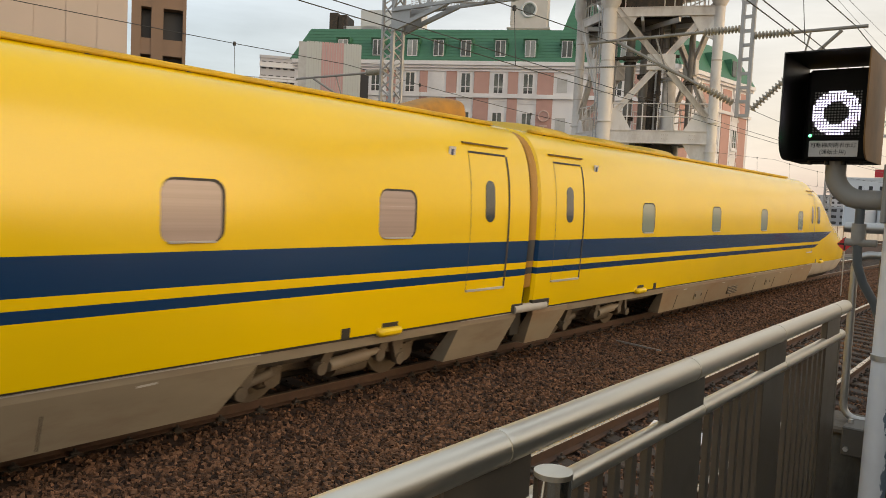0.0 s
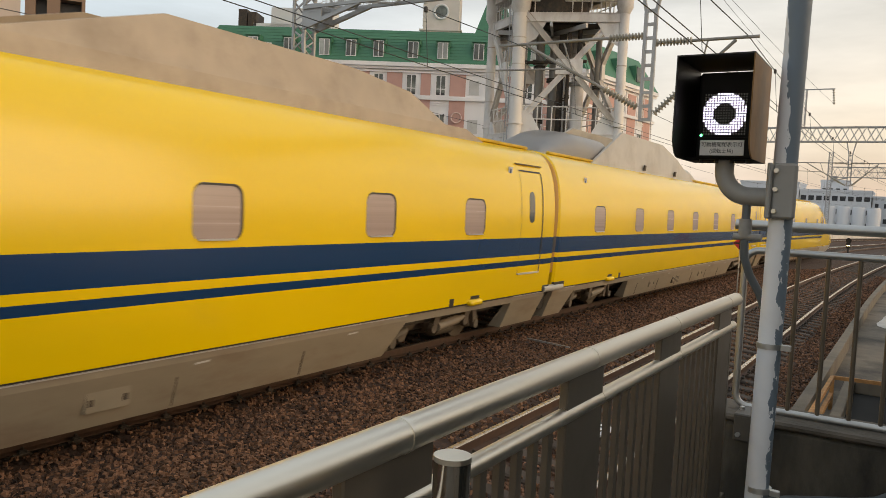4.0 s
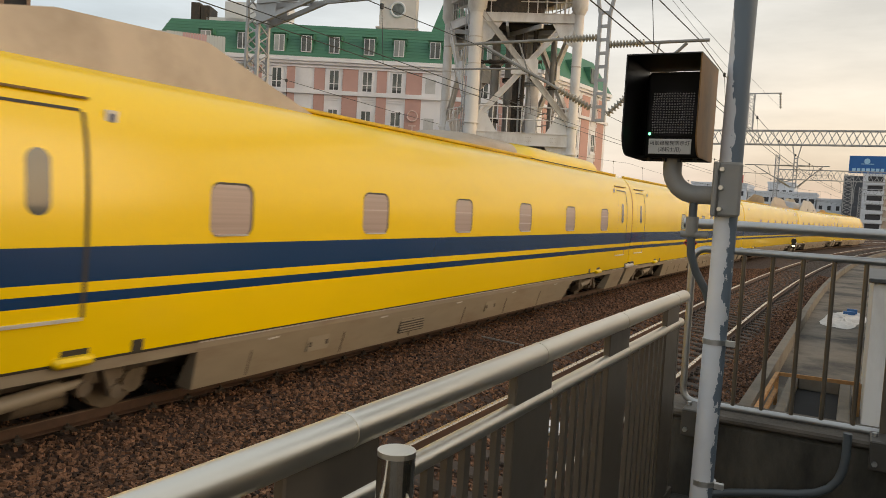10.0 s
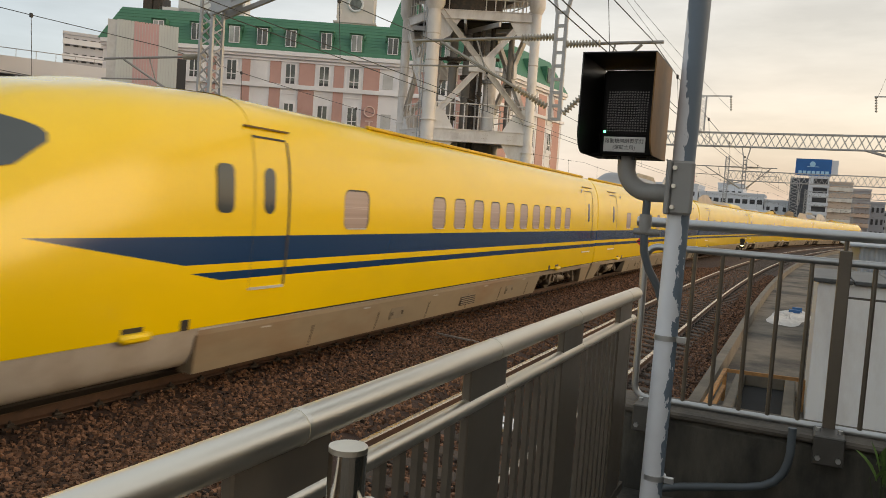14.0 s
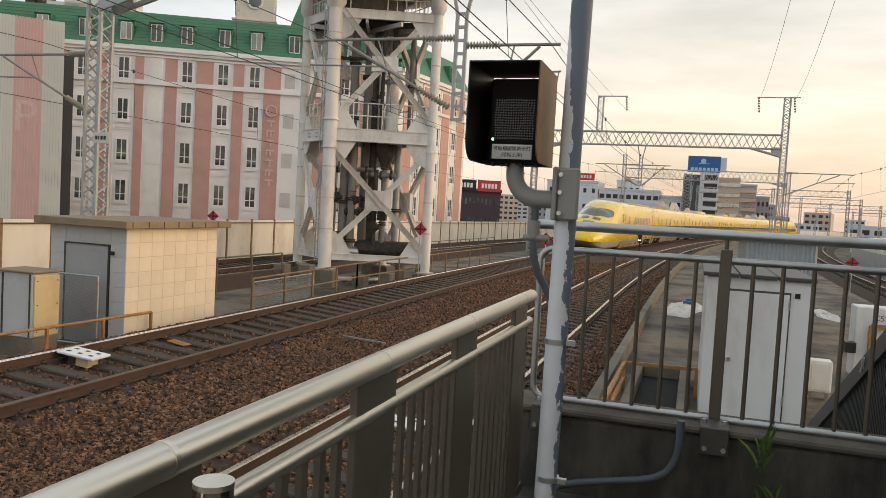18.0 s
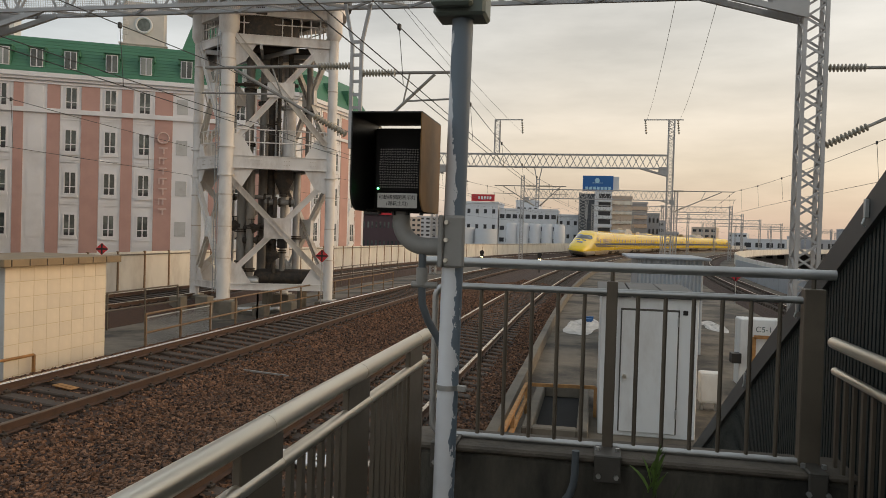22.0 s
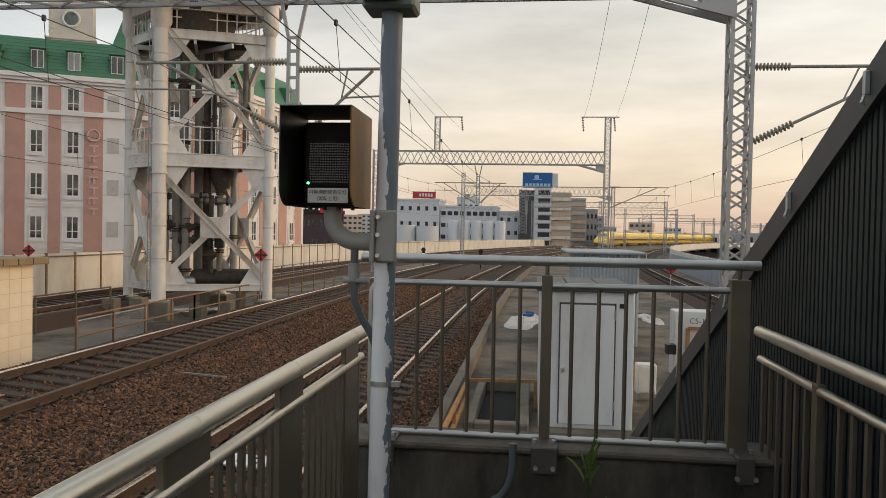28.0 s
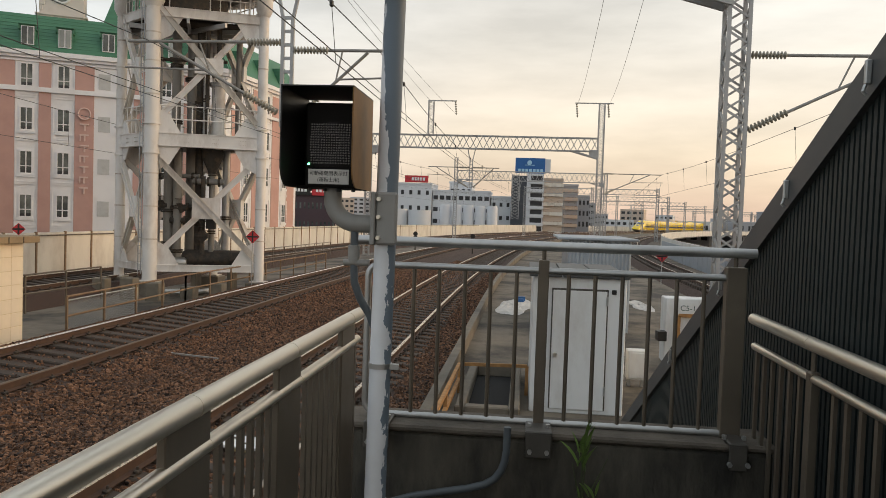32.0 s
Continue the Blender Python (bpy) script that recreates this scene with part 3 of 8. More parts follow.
size = rng.uniform(0.0125, 0.025, len(ss)) * (1 + 0.25 * (ss > 25)) * np.where(raised > 0, 0.65, 1.0)
base = np.array([(-1, -1, -1), (1, -1, -1), (1, 1, -1), (-1, 1, -1), (-1, -1, 1), (1, -1, 1), (1, 1, 1), (-1, 1, 1)], float)
tops = np.array([0, 0, 0, 0, 1, 1, 1, 1])[:, None]
quads = np.array([(0, 1, 5, 4), (1, 2, 6, 5), (2, 3, 7, 6), (3, 0, 4, 7), (4, 5, 6, 7)])
V = base[None] * (1 - 0.35 * tops[None] * rng.random((len(ss), 8, 1))) + rng.normal(0, 0.22, (len(ss), 8, 3))
V = V * (size[:, None] * rng.uniform(0.7, 1.35, (len(ss), 3)))[:, None, :]
ang = rng.uniform(0, 6.28, len(ss))
c_, s_ = np.cos(ang)[:, None], np.sin(ang)[:, None]
tl = rng.normal(0, 0.35, len(ss))[:, None]
x_, y_, z_ = V[..., 0] * c_ - V[..., 1] * s_, V[..., 0] * s_ + V[..., 1] * c_, V[..., 2] + tl * V[..., 0]
zb_ = np.array([bed_z(o) for o in oo])
pl = np.array([tuple(beside(s, X_TRAIN, o, 0)) for s, o in zip(ss, oo)])
V = np.stack([x_ + pl[:, 0:1], y_ + pl[:, 1:2], z_ + (zb_ + raised)[:, None] + rng.uniform(-0.006, 0.014, len(ss))[:, None]], -1).reshape(-1, 3)
Fq = (quads[None] + 8 * np.arange(len(ss))[:, None, None]).reshape(-1, 4)
me = bpy.data.meshes.new("ballast_stones")
me.from_pydata(V.tolist(), [], Fq.tolist())
me.materials.append(STONE)
tagged(new("ballast_stones", me), "rust-brown angular ballast stones lying between the rails", "ballast stones", kind="stuff")


# ---- tracks ----
def rail_mesh(x0, off, s0, s1):
    """A rail: head, web and foot swept along the line, tipped with the cant."""
    prof = [(-0.065, -0.15), (-0.065, -0.138), (-0.012, -0.125), (-0.010, -0.045), (-0.034, -0.035), (-0.034, -0.012), (-0.029, -0.004), (-0.018, 0.0), (0.018, 0.0), (0.029, -0.004), (0.034, -0.012), (0.034, -0.035), (0.010, -0.045), (0.012, -0.125), (0.065, -0.138), (0.065, -0.15)]
    mb, k = MB(), len(prof)
    up = LIFT if x0 == X_TRAIN else 0.0
    stops, s = [], s0
    while s < s1:
        stops.append(s)
        s += 1.5 if s < 80 else 5.0
    stops.append(s1)
    for s in stops:
        for o, z in prof:
            mb.v.append(tuple(beside(s, x0, off + o, z + up + cant(off + o))))
    for i in range(len(stops) - 1):
        for j in range(k - 1):
            a = i * k + j
            mb.face((a, a + 1, a + k + 1, a + k), 1 if j in (5, 6, 7, 8, 9) else 0)
    return mb


def sleeper_mesh():
    mb = MB()
    mb.box(-1.2, 1.2, -0.13, 0.13, -0.36, -0.165, bev=0.02)
    for g in (-0.75, 0.75):
        mb.box(g - 0.11, g + 0.11, -0.09, 0.09, -0.166, -0.145)
        for d in (-0.1, 0.1):
            mb.box(g + d - 0.03, g + d + 0.03, -0.05, 0.05, -0.146, -0.105, bev=0.012, slot=1)
            mb.disc((g + d, 0, -0.10), (0, 0, 1), 0.017, 0.05, 6, slot=1)
    return mb.mesh("sleeper", [SLEEPER, UNDER])


SLEEPER_MESH = sleeper_mesh()
TILT = math.degrees(math.atan(CANT / GAUGE))


def track_pose(s, x0):
    p, a = line(s, x0)
    return pose(p.x, p.y, CANT / 2 + (LIFT if x0 == X_TRAIN else 0.0), 0, TILT, -math.degrees(a))


def track(x0, s0, s1, picked, label):
    t = thing("railway_track", label, "railway track", "railway tracks", "structure")
    for off in (-GAUGE / 2, GAUGE / 2):
        part("rail", rail_mesh(x0, off, s0, s1), [RAIL_SIDE, (RAIL_DULL if off > 0 else RAIL_TOP) if x0 == X_TRAIN else RAIL_WORN], t, "steel rail with a worn head")
    s, far = s0, MB()
    a0 = SLEEPER_MESH
    co_ = [v.co.copy() for v in a0.vertices]
    while s < min(s1, 170):
        m = track_pose(s, x0)
        if picked[0] <= s <= picked[1]:
            part("sleeper", a0, None, t, m=m)
        elif s > picked[0] - 12:
            k = len(far.v)
            far.v += [tuple(m @ c) for c in co_[:24]]
            for q in list(a0.polygons)[:26]:
                if max(q.vertices) < 24:
                    far.face([k + v for v in q.vertices])
        s += 0.6
    tagged(part("far_sleepers", far, SLEEPER, t), kind="stuff")
    return t


track(X_TRAIN, -160, 520, (3.0, 75), "through track with rusty rails on concrete sleepers")
track(X_NEAR, -30, 520, (1.5, 80), "track beside the platform with rusty rails on concrete sleepers")
track(X_RIGHT, 10, 420, (30, 75), "far side track with rusty rails on concrete sleepers")
track(-17.6, -30, 420, (5, 50), "outer track behind the trackside hut")
ribbon("ballast_bed_outer", X_TRAIN, [(-11.3, -0.85), (-10.4, -0.1), (-7.7, -0.22), (-6.9, -0.70)], -30, 420, 5.0, BALLAST, "brown ballast under the outer track", "ballast")
ribbon("ballast_bed_right", X_TRAIN, [(15.75, -0.45), (16.45, -0.12), (19.15, -0.22), (19.95, -0.5)], 8, 420, 5.0, BALLAST, "brown ballast under the far side track", "ballast")


# ---- parapets along the viaduct ----
def parapet(x0, s0, s1, z0, z1, label):
    t = thing("parapet", label, "parapet wall", "viaduct parapets", "structure")
    s = s0
    while s < s1:
        e = min(s + 2.0 if s < 90 else s + 8.0, s1)
        mb = MB()
        a, b = line(s + 0.012, x0)[0], line(e - 0.012, x0)[0]
        d = Vector((a.y - b.y, b.x - a.x, 0)).normalized() * 0.07
        k = len(mb.v)
        for q in (a - d, b - d, b + d, a + d):
            mb.v.append((q.x, q.y, z0))
        for q in (a - d, b - d, b + d, a + d):
            mb.v.append((q.x, q.y, z1))
        for f in ((3, 2, 1, 0), (4, 5, 6, 7), (0, 1, 5, 4), (1, 2, 6, 5), (2, 3, 7, 6), (3, 0, 4, 7)):
            mb.face([k + i for i in f])
        part("panel", mb, PARAPET, t)
        if s < 120:
            mb = MB()
            mb.box(a.x + 0.02, a.x + 0.11, a.y - 0.05, a.y + 0.05, z0, z1 + 0.04)
            part("post", mb, RUST_DARK, t)
        s = e
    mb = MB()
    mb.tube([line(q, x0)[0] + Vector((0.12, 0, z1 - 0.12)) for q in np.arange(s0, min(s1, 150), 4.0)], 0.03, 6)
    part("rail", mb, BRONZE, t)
    return t


parapet(-20.6, -25, 420, -0.4, 1.62, "cream concrete parapet panels with rusty posts")
parapet(X_RIGHT + 4.3, 26, 420, -0.4, 1.15, "pale parapet along the far side of the viaduct")

# ---- platform ----
mb = MB()
mb.box(-1.25, 5.0, -14, 4.72, 1.0, 1.25)
solid("platform", mb, CONCRETE_DARK, "dark worn concrete platform floor", "platform", kind="structure")
mb = MB()
mb.box(-1.05, 5.0, -14, 4.72, -0.5, 0.996)
solid("platform_side", mb, CONCRETE, "concrete side of the platform", "platform", kind="structure")
mb = MB()
mb.box(-1.0, 1.33, 4.74, 5.06, -0.4, 1.66, bev=0.02)
solid("end_wall", mb, CONCRETE_DARK, "dark damp concrete upstand across the platform end", "low wall", kind="structure")
mb = MB()
mb.box(-1.02, 1.35, 4.728, 5.10, 1.662, 1.70, bev=0.012)
solid("coping", mb, mat("brown_stained_coping", (0.12, 0.098, 0.075), 0.85, vary=0.3, scale=6, dirt=(0.035, 0.03, 0.024), dscale=2.2, damount=0.8, bump=0.4, bscale=30), "stained concrete coping on the platform end wall", "coping", kind="structure")

# two rust-orange plates on the sleepers
for x, y, w in ((-9.55, 12.72, 0.34), (-8.95, 12.50, 0.42)):
    mb = MB()
    mb.box(-w / 2, w / 2, -0.10, 0.10, -0.006, 0.012, bev=0.004)
    mb.box(-w / 2 + 0.05, w / 2 - 0.05, -0.03, 0.03, 0.012, 0.02)
    solid("sleeper_plate", mb, RUST, "rust-orange steel plate on a sleeper", "plate", "sleeper plates", m=pose(x, y, LIFT + cant(x - X_TRAIN) - 0.152, 0, TILT, -8))
# a thin strip lying across the ballast
mb = MB()
mb.bar((-7.62, 15.90, -0.165), (-6.90, 15.73, -0.160), 0.05, 0.03)
mb.bar((-6.90, 15.73, -0.160), (-6.07, 15.52, -0.165), 0.04, 0.03)
solid("cable_cover", mb, PIPE_GREY, "thin tan cable cover strip lying on the ballast", "cable cover")


# ---- platform railings, pole and indicator ----
def side_railing(x, y0, y1, z_top, z_mid, posts, label, gap=0.085, slim=False):
    t = thing("railing", label, "railing", "platform railings")
    mb = MB()
    mb.tube([(x, y0, z_top), (x, y1 - 0.02, z_top), (x, y1, z_top)], [0.031, 0.031, 0.024], 16)
    part("handrail", mb, STEEL_TUBE, t, "brushed stainless handrail", True)
    mb = MB()
    mb.tube([(x, y0, z_mid), (x, y1 - 0.06, z_mid), (x, y1 - 0.04, z_mid)], [0.021, 0.021, 0.016], 14)
    part("middle_rail", mb, STEEL_TUBE, t, "slimmer stainless rail", True)
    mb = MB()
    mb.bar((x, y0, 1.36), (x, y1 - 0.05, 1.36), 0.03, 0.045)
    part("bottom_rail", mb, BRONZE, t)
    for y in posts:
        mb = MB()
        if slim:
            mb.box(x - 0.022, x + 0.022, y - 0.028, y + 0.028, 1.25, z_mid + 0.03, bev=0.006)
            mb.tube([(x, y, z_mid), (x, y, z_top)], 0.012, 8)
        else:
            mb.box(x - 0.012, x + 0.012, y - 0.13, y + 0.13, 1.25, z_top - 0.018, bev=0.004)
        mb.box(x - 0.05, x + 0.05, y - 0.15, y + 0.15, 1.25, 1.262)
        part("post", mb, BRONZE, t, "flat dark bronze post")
        mb = MB()
        mb.disc((x, y + 0.04, z_top), (0, 1, 0), 0.0322, 0.012, 16)
        part("joint", mb, STEEL_TUBE, t, smooth=True)
        mb = MB()
        mb.disc((x, y + 0.13, z_mid), (0, 1, 0), 0.0220, 0.010, 14)
        part("joint", mb, STEEL_TUBE, t, smooth=True)
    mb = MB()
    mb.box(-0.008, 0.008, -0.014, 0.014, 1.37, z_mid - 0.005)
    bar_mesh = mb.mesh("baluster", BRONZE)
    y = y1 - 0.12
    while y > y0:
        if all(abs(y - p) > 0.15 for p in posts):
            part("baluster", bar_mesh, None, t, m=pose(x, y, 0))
        y -= gap
    return t


side_railing(-0.82, -2.0, 4.47, 2.335, 2.212, [4.18, 3.27, 2.44, 1.55, 0.65, -0.25], "stainless handrail on flat bronze posts and bars along the platform edge")
side_railing(1.27, -2.0, 5.02, 2.335, 2.19, [4.10, 3.0, 1.9, 0.8], "stainless handrail with bronze bars beside the dark stair enclosure", gap=0.13, slim=True)

t = thing("railing", "grey tubular railing on the wall across the platform end", "railing", "platform railings")
mb = MB()
mb.tube([(-0.93, 4.9, 2.695), (1.24, 4.9, 2.695)], 0.027, 16)
part("handrail", mb, STEEL_GREY, t, "dull grey top tube", True)
loop = [(1.11, 4.9, 2.56), (-0.80, 4.9, 2.56)]
for k in range(1, 8):
    w = math.pi / 2 * k / 7
    loop.append((-0.80 - 0.07 * math.sin(w), 4.9, 2.49 + 0.07 * math.cos(w)))
for k in range(0, 8):
    w = math.pi / 2 * k / 7
    loop.append((-0.80 - 0.07 * math.cos(w), 4.9, 1.785 - 0.07 * math.sin(w)))
loop.append((1.11, 4.9, 1.715))
mb = MB()
mb.tube(loop, 0.019, 12)
part("frame", mb, STEEL_GREY, t, "bent tube frame", True)
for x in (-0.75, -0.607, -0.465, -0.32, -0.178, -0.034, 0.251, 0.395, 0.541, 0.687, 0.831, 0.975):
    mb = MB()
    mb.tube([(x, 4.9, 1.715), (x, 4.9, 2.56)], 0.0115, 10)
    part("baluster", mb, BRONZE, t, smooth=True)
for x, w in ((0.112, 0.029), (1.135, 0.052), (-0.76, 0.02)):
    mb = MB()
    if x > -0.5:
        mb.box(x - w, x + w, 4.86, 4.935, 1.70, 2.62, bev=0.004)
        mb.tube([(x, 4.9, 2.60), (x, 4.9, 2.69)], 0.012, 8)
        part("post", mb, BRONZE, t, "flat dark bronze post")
    mb = MB()
    hw = 0.07 if x < 1 else 0.045
    mb.box(x - hw, x + hw, 4.675, 4.70, 1.58, 1.712, bev=0.006)
    mb.box(x - hw, x + hw, 4.675, 4.94, 1.702, 1.722, bev=0.006)
    foot = part("foot_plate", mb, FOOT_PAINT, t, "bolted dark angle plate")
    for dx, y, z, ax in ((-0.045, 4.67, 1.615, (0, 1, 0)), (0.045, 4.67, 1.615, (0, 1, 0)), (-0.05, 4.78, 1.728, (0, 0, 1)), (0.05, 4.78, 1.728, (0, 0, 1))):
        mb = MB()
        mb.disc((x + dx, y, z), ax, 0.013, 0.022, 6)
        part("bolt", mb, STEEL_GREY, foot)

# stainless post standing by the railing
t = thing("bollard", "short polished stainless post with a domed cap", "bollard")
mb = MB()
mb.tube([(-0.665, 1.50, 1.25), (-0.665, 1.50, 2.35)], 0.0285, 32)
part("tube", mb, POLISHED, t, smooth=True)
mb = MB()
mb.disc((-0.665, 1.50, 2.354), (0, 0, 1), 0.0290, 0.008, 32)
part("cap", mb, STEEL_TUBE, t, "bright flat cap")
mb = MB()
ring = [(-0.621 + 0.022 * math.cos(a), 1.50, 2.265 + 0.022 * math.sin(a)) for a in np.linspace(0, 2 * math.pi, 17)]
mb.tube(ring, 0.005, 8, caps=False)
part("ring", mb, STEEL_TUBE, t, "small steel ring", True)

# pole
PX, PY = -0.476, 3.25
t = thing("signal_pole", "grey-blue pole with flaking white paint and an amber lamp", "signal pole")
mb = MB()
mb.tube([(PX - 0.019, PY, 1.25), (PX - 0.001, PY, 2.90), (PX + 0.008, PY, 3.60)], [0.0375, 0.0375, 0.0365], 24)
part("pole", mb, POLE_PAINT, t, smooth=True)
for z in (2.315, 1.83):
    mb = MB()
    mb.tube([(PX - 0.008, PY, z - 0.009), (PX - 0.008, PY, z + 0.009)], 0.0405, 24)
    mb.box(PX + 0.03, PX + 0.06, PY - 0.025, PY - 0.005, z - 0.009, z + 0.009)
    part("band", mb, STEEL_GREY, t, "steel band clamp", True)
mb = MB()
mb.box(PX - 0.030, PX + 0.044, PY - 0.058, PY - 0.030, 2.735, 2.915, bev=0.008)
mb.box(PX - 0.044, PX - 0.028, PY - 0.075, PY - 0.01, 2.735, 2.915, bev=0.004)
pl_ = part("bracket", mb, PIPE_GREY, t, "beige clamp bracket")
for z in (2.76, 2.83, 2.89):
    mb = MB()
    mb.disc((PX - 0.017, PY - 0.064, z), (0, 1, 0), 0.008, 0.016, 6)
    part("bolt", mb, STEEL_TUBE, pl_)
mb = MB()
mb.box(PX - 0.085, PX + 0.095, PY - 0.07, PY + 0.07, 3.595, 3.90, bev=0.01)
mb.box(PX - 0.085, PX + 0.055, PY - 0.12, PY - 0.07, 3.615, 3.89, bev=0.01)
hd = part("lamp_housing", mb, mat("grey_green_lamp_housing", (0.14, 0.17, 0.15), 0.5), t, "grey-green signal housing")
mb = MB()
mb.disc((PX - 0.015, PY - 0.122, 3.697), (0, 1, 0), 0.062, 0.012, 28)
part("rim", mb, BOX_BLACK, hd, smooth=True)
mb = MB()
mb.disc((PX - 0.015, PY - 0.130, 3.697), (0, 1, 0), 0.052, 0.006, 28)
part("lens", mb, mat("dark_amber_lens", (0.25, 0.10, 0.01), 0.3), hd)
mb = MB()
for i in range(-4, 5):
    for j in range(-4, 5):
        x, z = i * 0.0115 + (j % 2) * 0.0057, j * 0.0105
        if x * x + z * z < 0.0465 ** 2:
            mb.disc((PX - 0.015 + x, PY - 0.134, 3.697 + z), (0, 1, 0), 0.0044, 0.003, 6)
part("lamp", mb, LAMP_AMBER, hd, "lit amber diodes")
mb = MB()
mb.grid(lambda u, v: (PX - 0.015 + 0.066 * math.cos(math.pi * (1.1 - 1.2 * u)), PY - 0.128 - 0.13 * v * math.sin(math.pi * min(1, max(0, u))) , 3.697 + 0.066 * math.sin(math.pi * (1.1 - 1.2 * u))), 14, 2)
part("visor", mb, BOX_BLACK, hd)

# indicator box with hood
t = thing("indicator_box", "black hooded LED indicator box on a bent grey pipe", "indicator light")
X0, X1, Y0, Y1, Z0, Z1, PB = -0.797, -0.557, 3.05, 3.36, 2.922, 3.243, 3.17


def hood_side(x, thick):
    """A hood cheek with a rounded lower front corner."""
    prof = [(Y1, Z1), (Y0, Z1)]
    rad = 0.075
    for k in range(9):
        w = math.pi / 2 * k / 8
        prof.append((Y0 + rad - rad * math.cos(w), Z0 + rad - rad * math.sin(w)))
    prof.append((Y1, Z0))
    mb, n = MB(), len(prof)
    for dx in (0, thick):
        mb.v += [(x + dx, y, z) for y, z in prof]
    mb.face(range(n)[::-1])
    mb.face(range(n, 2 * n))
    for i in range(n):
        j = (i + 1) % n
        mb.face((i, j, n + j, n + i))
    return mb


part("hood_cheek", hood_side(X0, 0.004), BOX_BLACK, t)
part("hood_cheek", hood_side(X1 - 0.004, 0.004), BOX_SIDE, t, "black outer cheek with warm sunlight in its colour")
mb = MB()
mb.box(X0, X1, Y0, Y1, Z1, Z1 + 0.004)
part("hood_top", mb, BOX_BLACK, t)
mb = MB()
mb.box(X0 + 0.05, X1 - 0.006, PB, Y1 - 0.004, Z0 + 0.002, Z1 - 0.035, bev=0.006)
mb.box(X0 + 0.005, X1 - 0.005, Y1 - 0.02, Y1, Z0, Z1 - 0.014)
mb.box(X0 + 0.005, X1 - 0.005, PB + 0.06, Y1, Z0, Z0 + 0.01)
body = part("housing", mb, MATT_BLACK, t)
CX, CZ, PITCH, NX, NZ = -0.660, 3.070, 0.0086, 16, 16
mb = MB()
mb.box(CX - 0.076, CX + 0.076, PB - 0.004, PB - 0.001, CZ - 0.076, CZ + 0.076)
part("display_panel", mb, MATT_BLACK, body)
mb = MB()
for i in range(NX):
    for j in range(NZ):
        mb.disc((CX + (i - 7.5) * PITCH, PB - 0.005, CZ + (j - 7.5) * PITCH), (0, 1, 0), 0.0026, 0.003, 6)
DIODE = mat("unlit_diode", (0.125, 0.12, 0.105), 0.4)
tagged(part("diode_field", mb, DIODE, body), kind="stuff")
# the lit figure: diodes on added flaps, whose dark backs stand for going out
mb = MB()
for i in range(NX):
    for j in range(NZ):
        x, z = (i - 7.5), (j - 7.5)
        rr = math.hypot(x, z)
        if 4.3 < rr < 7.95 and abs(x) < 8 and abs(z) < 8:
            mb.disc((x * PITCH, -0.0015, z * PITCH), (0, 1, 0), 0.0032, 0.0020, 8, 0)
            mb.disc((x * PITCH, 0.0006, z * PITCH), (0, 1, 0), 0.0041, 0.0020, 8, 1)
            mb.disc((x * PITCH, 0.0020, z * PITCH), (0, 1, 0), 0.0026, 0.0012, 6, 2)
lit_ring = part("lit_ring", mb, [LED_ON, MATT_BLACK, DIODE], t, "ring of lit white diodes", m=pose(CX, PB - 0.012, CZ))
mb = MB()
mb.disc((CX - 8.4 * PITCH, PB - 0.006, CZ - 8.0 * PITCH), (0, 1, 0), 0.0042, 0.004, 10)
part("status_light", mb, LED_GREEN, body, "small lit green diode")
mb = MB()
mb.box(CX - 0.074, CX + 0.066, PB - 0.004, PB - 0.001, 2.935, 2.985, bev=0.001)
plate = part("label_plate", mb, LABEL_WHITE, body, "off-white label with black writing")
text("writing", "可動柵開閉表示灯", 0.0165, INK, pose(CX - 0.004, PB - 0.0045, 2.970, 90), plate, 0.0005)
text("writing", "(運転士用)", 0.0165, INK, pose(CX - 0.004, PB - 0.0045, 2.949, 90), plate, 0.0005)
for k in range(4):
    mb = MB()
    mb.disc((X0 + 0.06 + 0.05 * k, Y0 + 0.16, Z0 - 0.004), (0, 0, 1), 0.007, 0.012, 6)
    part("bolt", mb, BOX_BLACK, body)

# pipe under the box
bend = [(-0.665, 3.24, 2.925), (-0.665, 3.24, 2.89)]
for k in range(1, 9):
    w = math.pi / 2 * k / 8
    bend.append((-0.665 + 0.085 * (1 - math.cos(w)), 3.24, 2.89 - 0.085 * math.sin(w)))
bend.append((-0.51, 3.24, 2.805))
mb = MB()
mb.tube(bend, 0.031, 18)
part("bent_pipe", mb, PIPE_GREY, t, "beige bent steel pipe", True)
drop = [(-0.585, 3.24, 2.80), (-0.585, 3.24, 2.66), (-0.583, 3.25, 2.60), (-0.565, 3.27, 2.54), (-0.535, 3.30, 2.48), (-0.515, 3.31, 2.42), (-0.505, 3.31, 2.2), (-0.505, 3.31, 1.3)]
mb = MB()
mb.tube(drop, 0.014, 12)
part("cable_conduit", mb, CONDUIT, t, "thin grey conduit", True)
mb = MB()
mb.tube([(-0.585, 3.24, 2.73), (-0.585, 3.24, 2.67)], 0.021, 14)
mb.tube([(-0.62, 3.235, 2.67), (-0.53, 3.235, 2.67)], 0.012, 10)
part("coupling", mb, PIPE_GREY, t, "", True)

# flexible conduit climbing the end wall
mb = MB()
pts = [(-0.55, 3.5, 1.27), (-0.72, 4.3, 1.27), (-0.66, 4.63, 1.31), (-0.55, 4.66, 1.338), (-0.37, 4.665, 1.375), (-0.25, 4.668, 1.398), (-0.165, 4.668, 1.424), (-0.112, 4.668, 1.458), (-0.078, 4.668, 1.505), (-0.060, 4.668, 1.56), (-0.053, 4.668, 1.62), (-0.053, 4.668, 1.74)]
mb.tube(pts, 0.020, 14)
solid("conduit", mb, CONDUIT, "dark flexible conduit rising along the wall", "conduit", smooth=True)

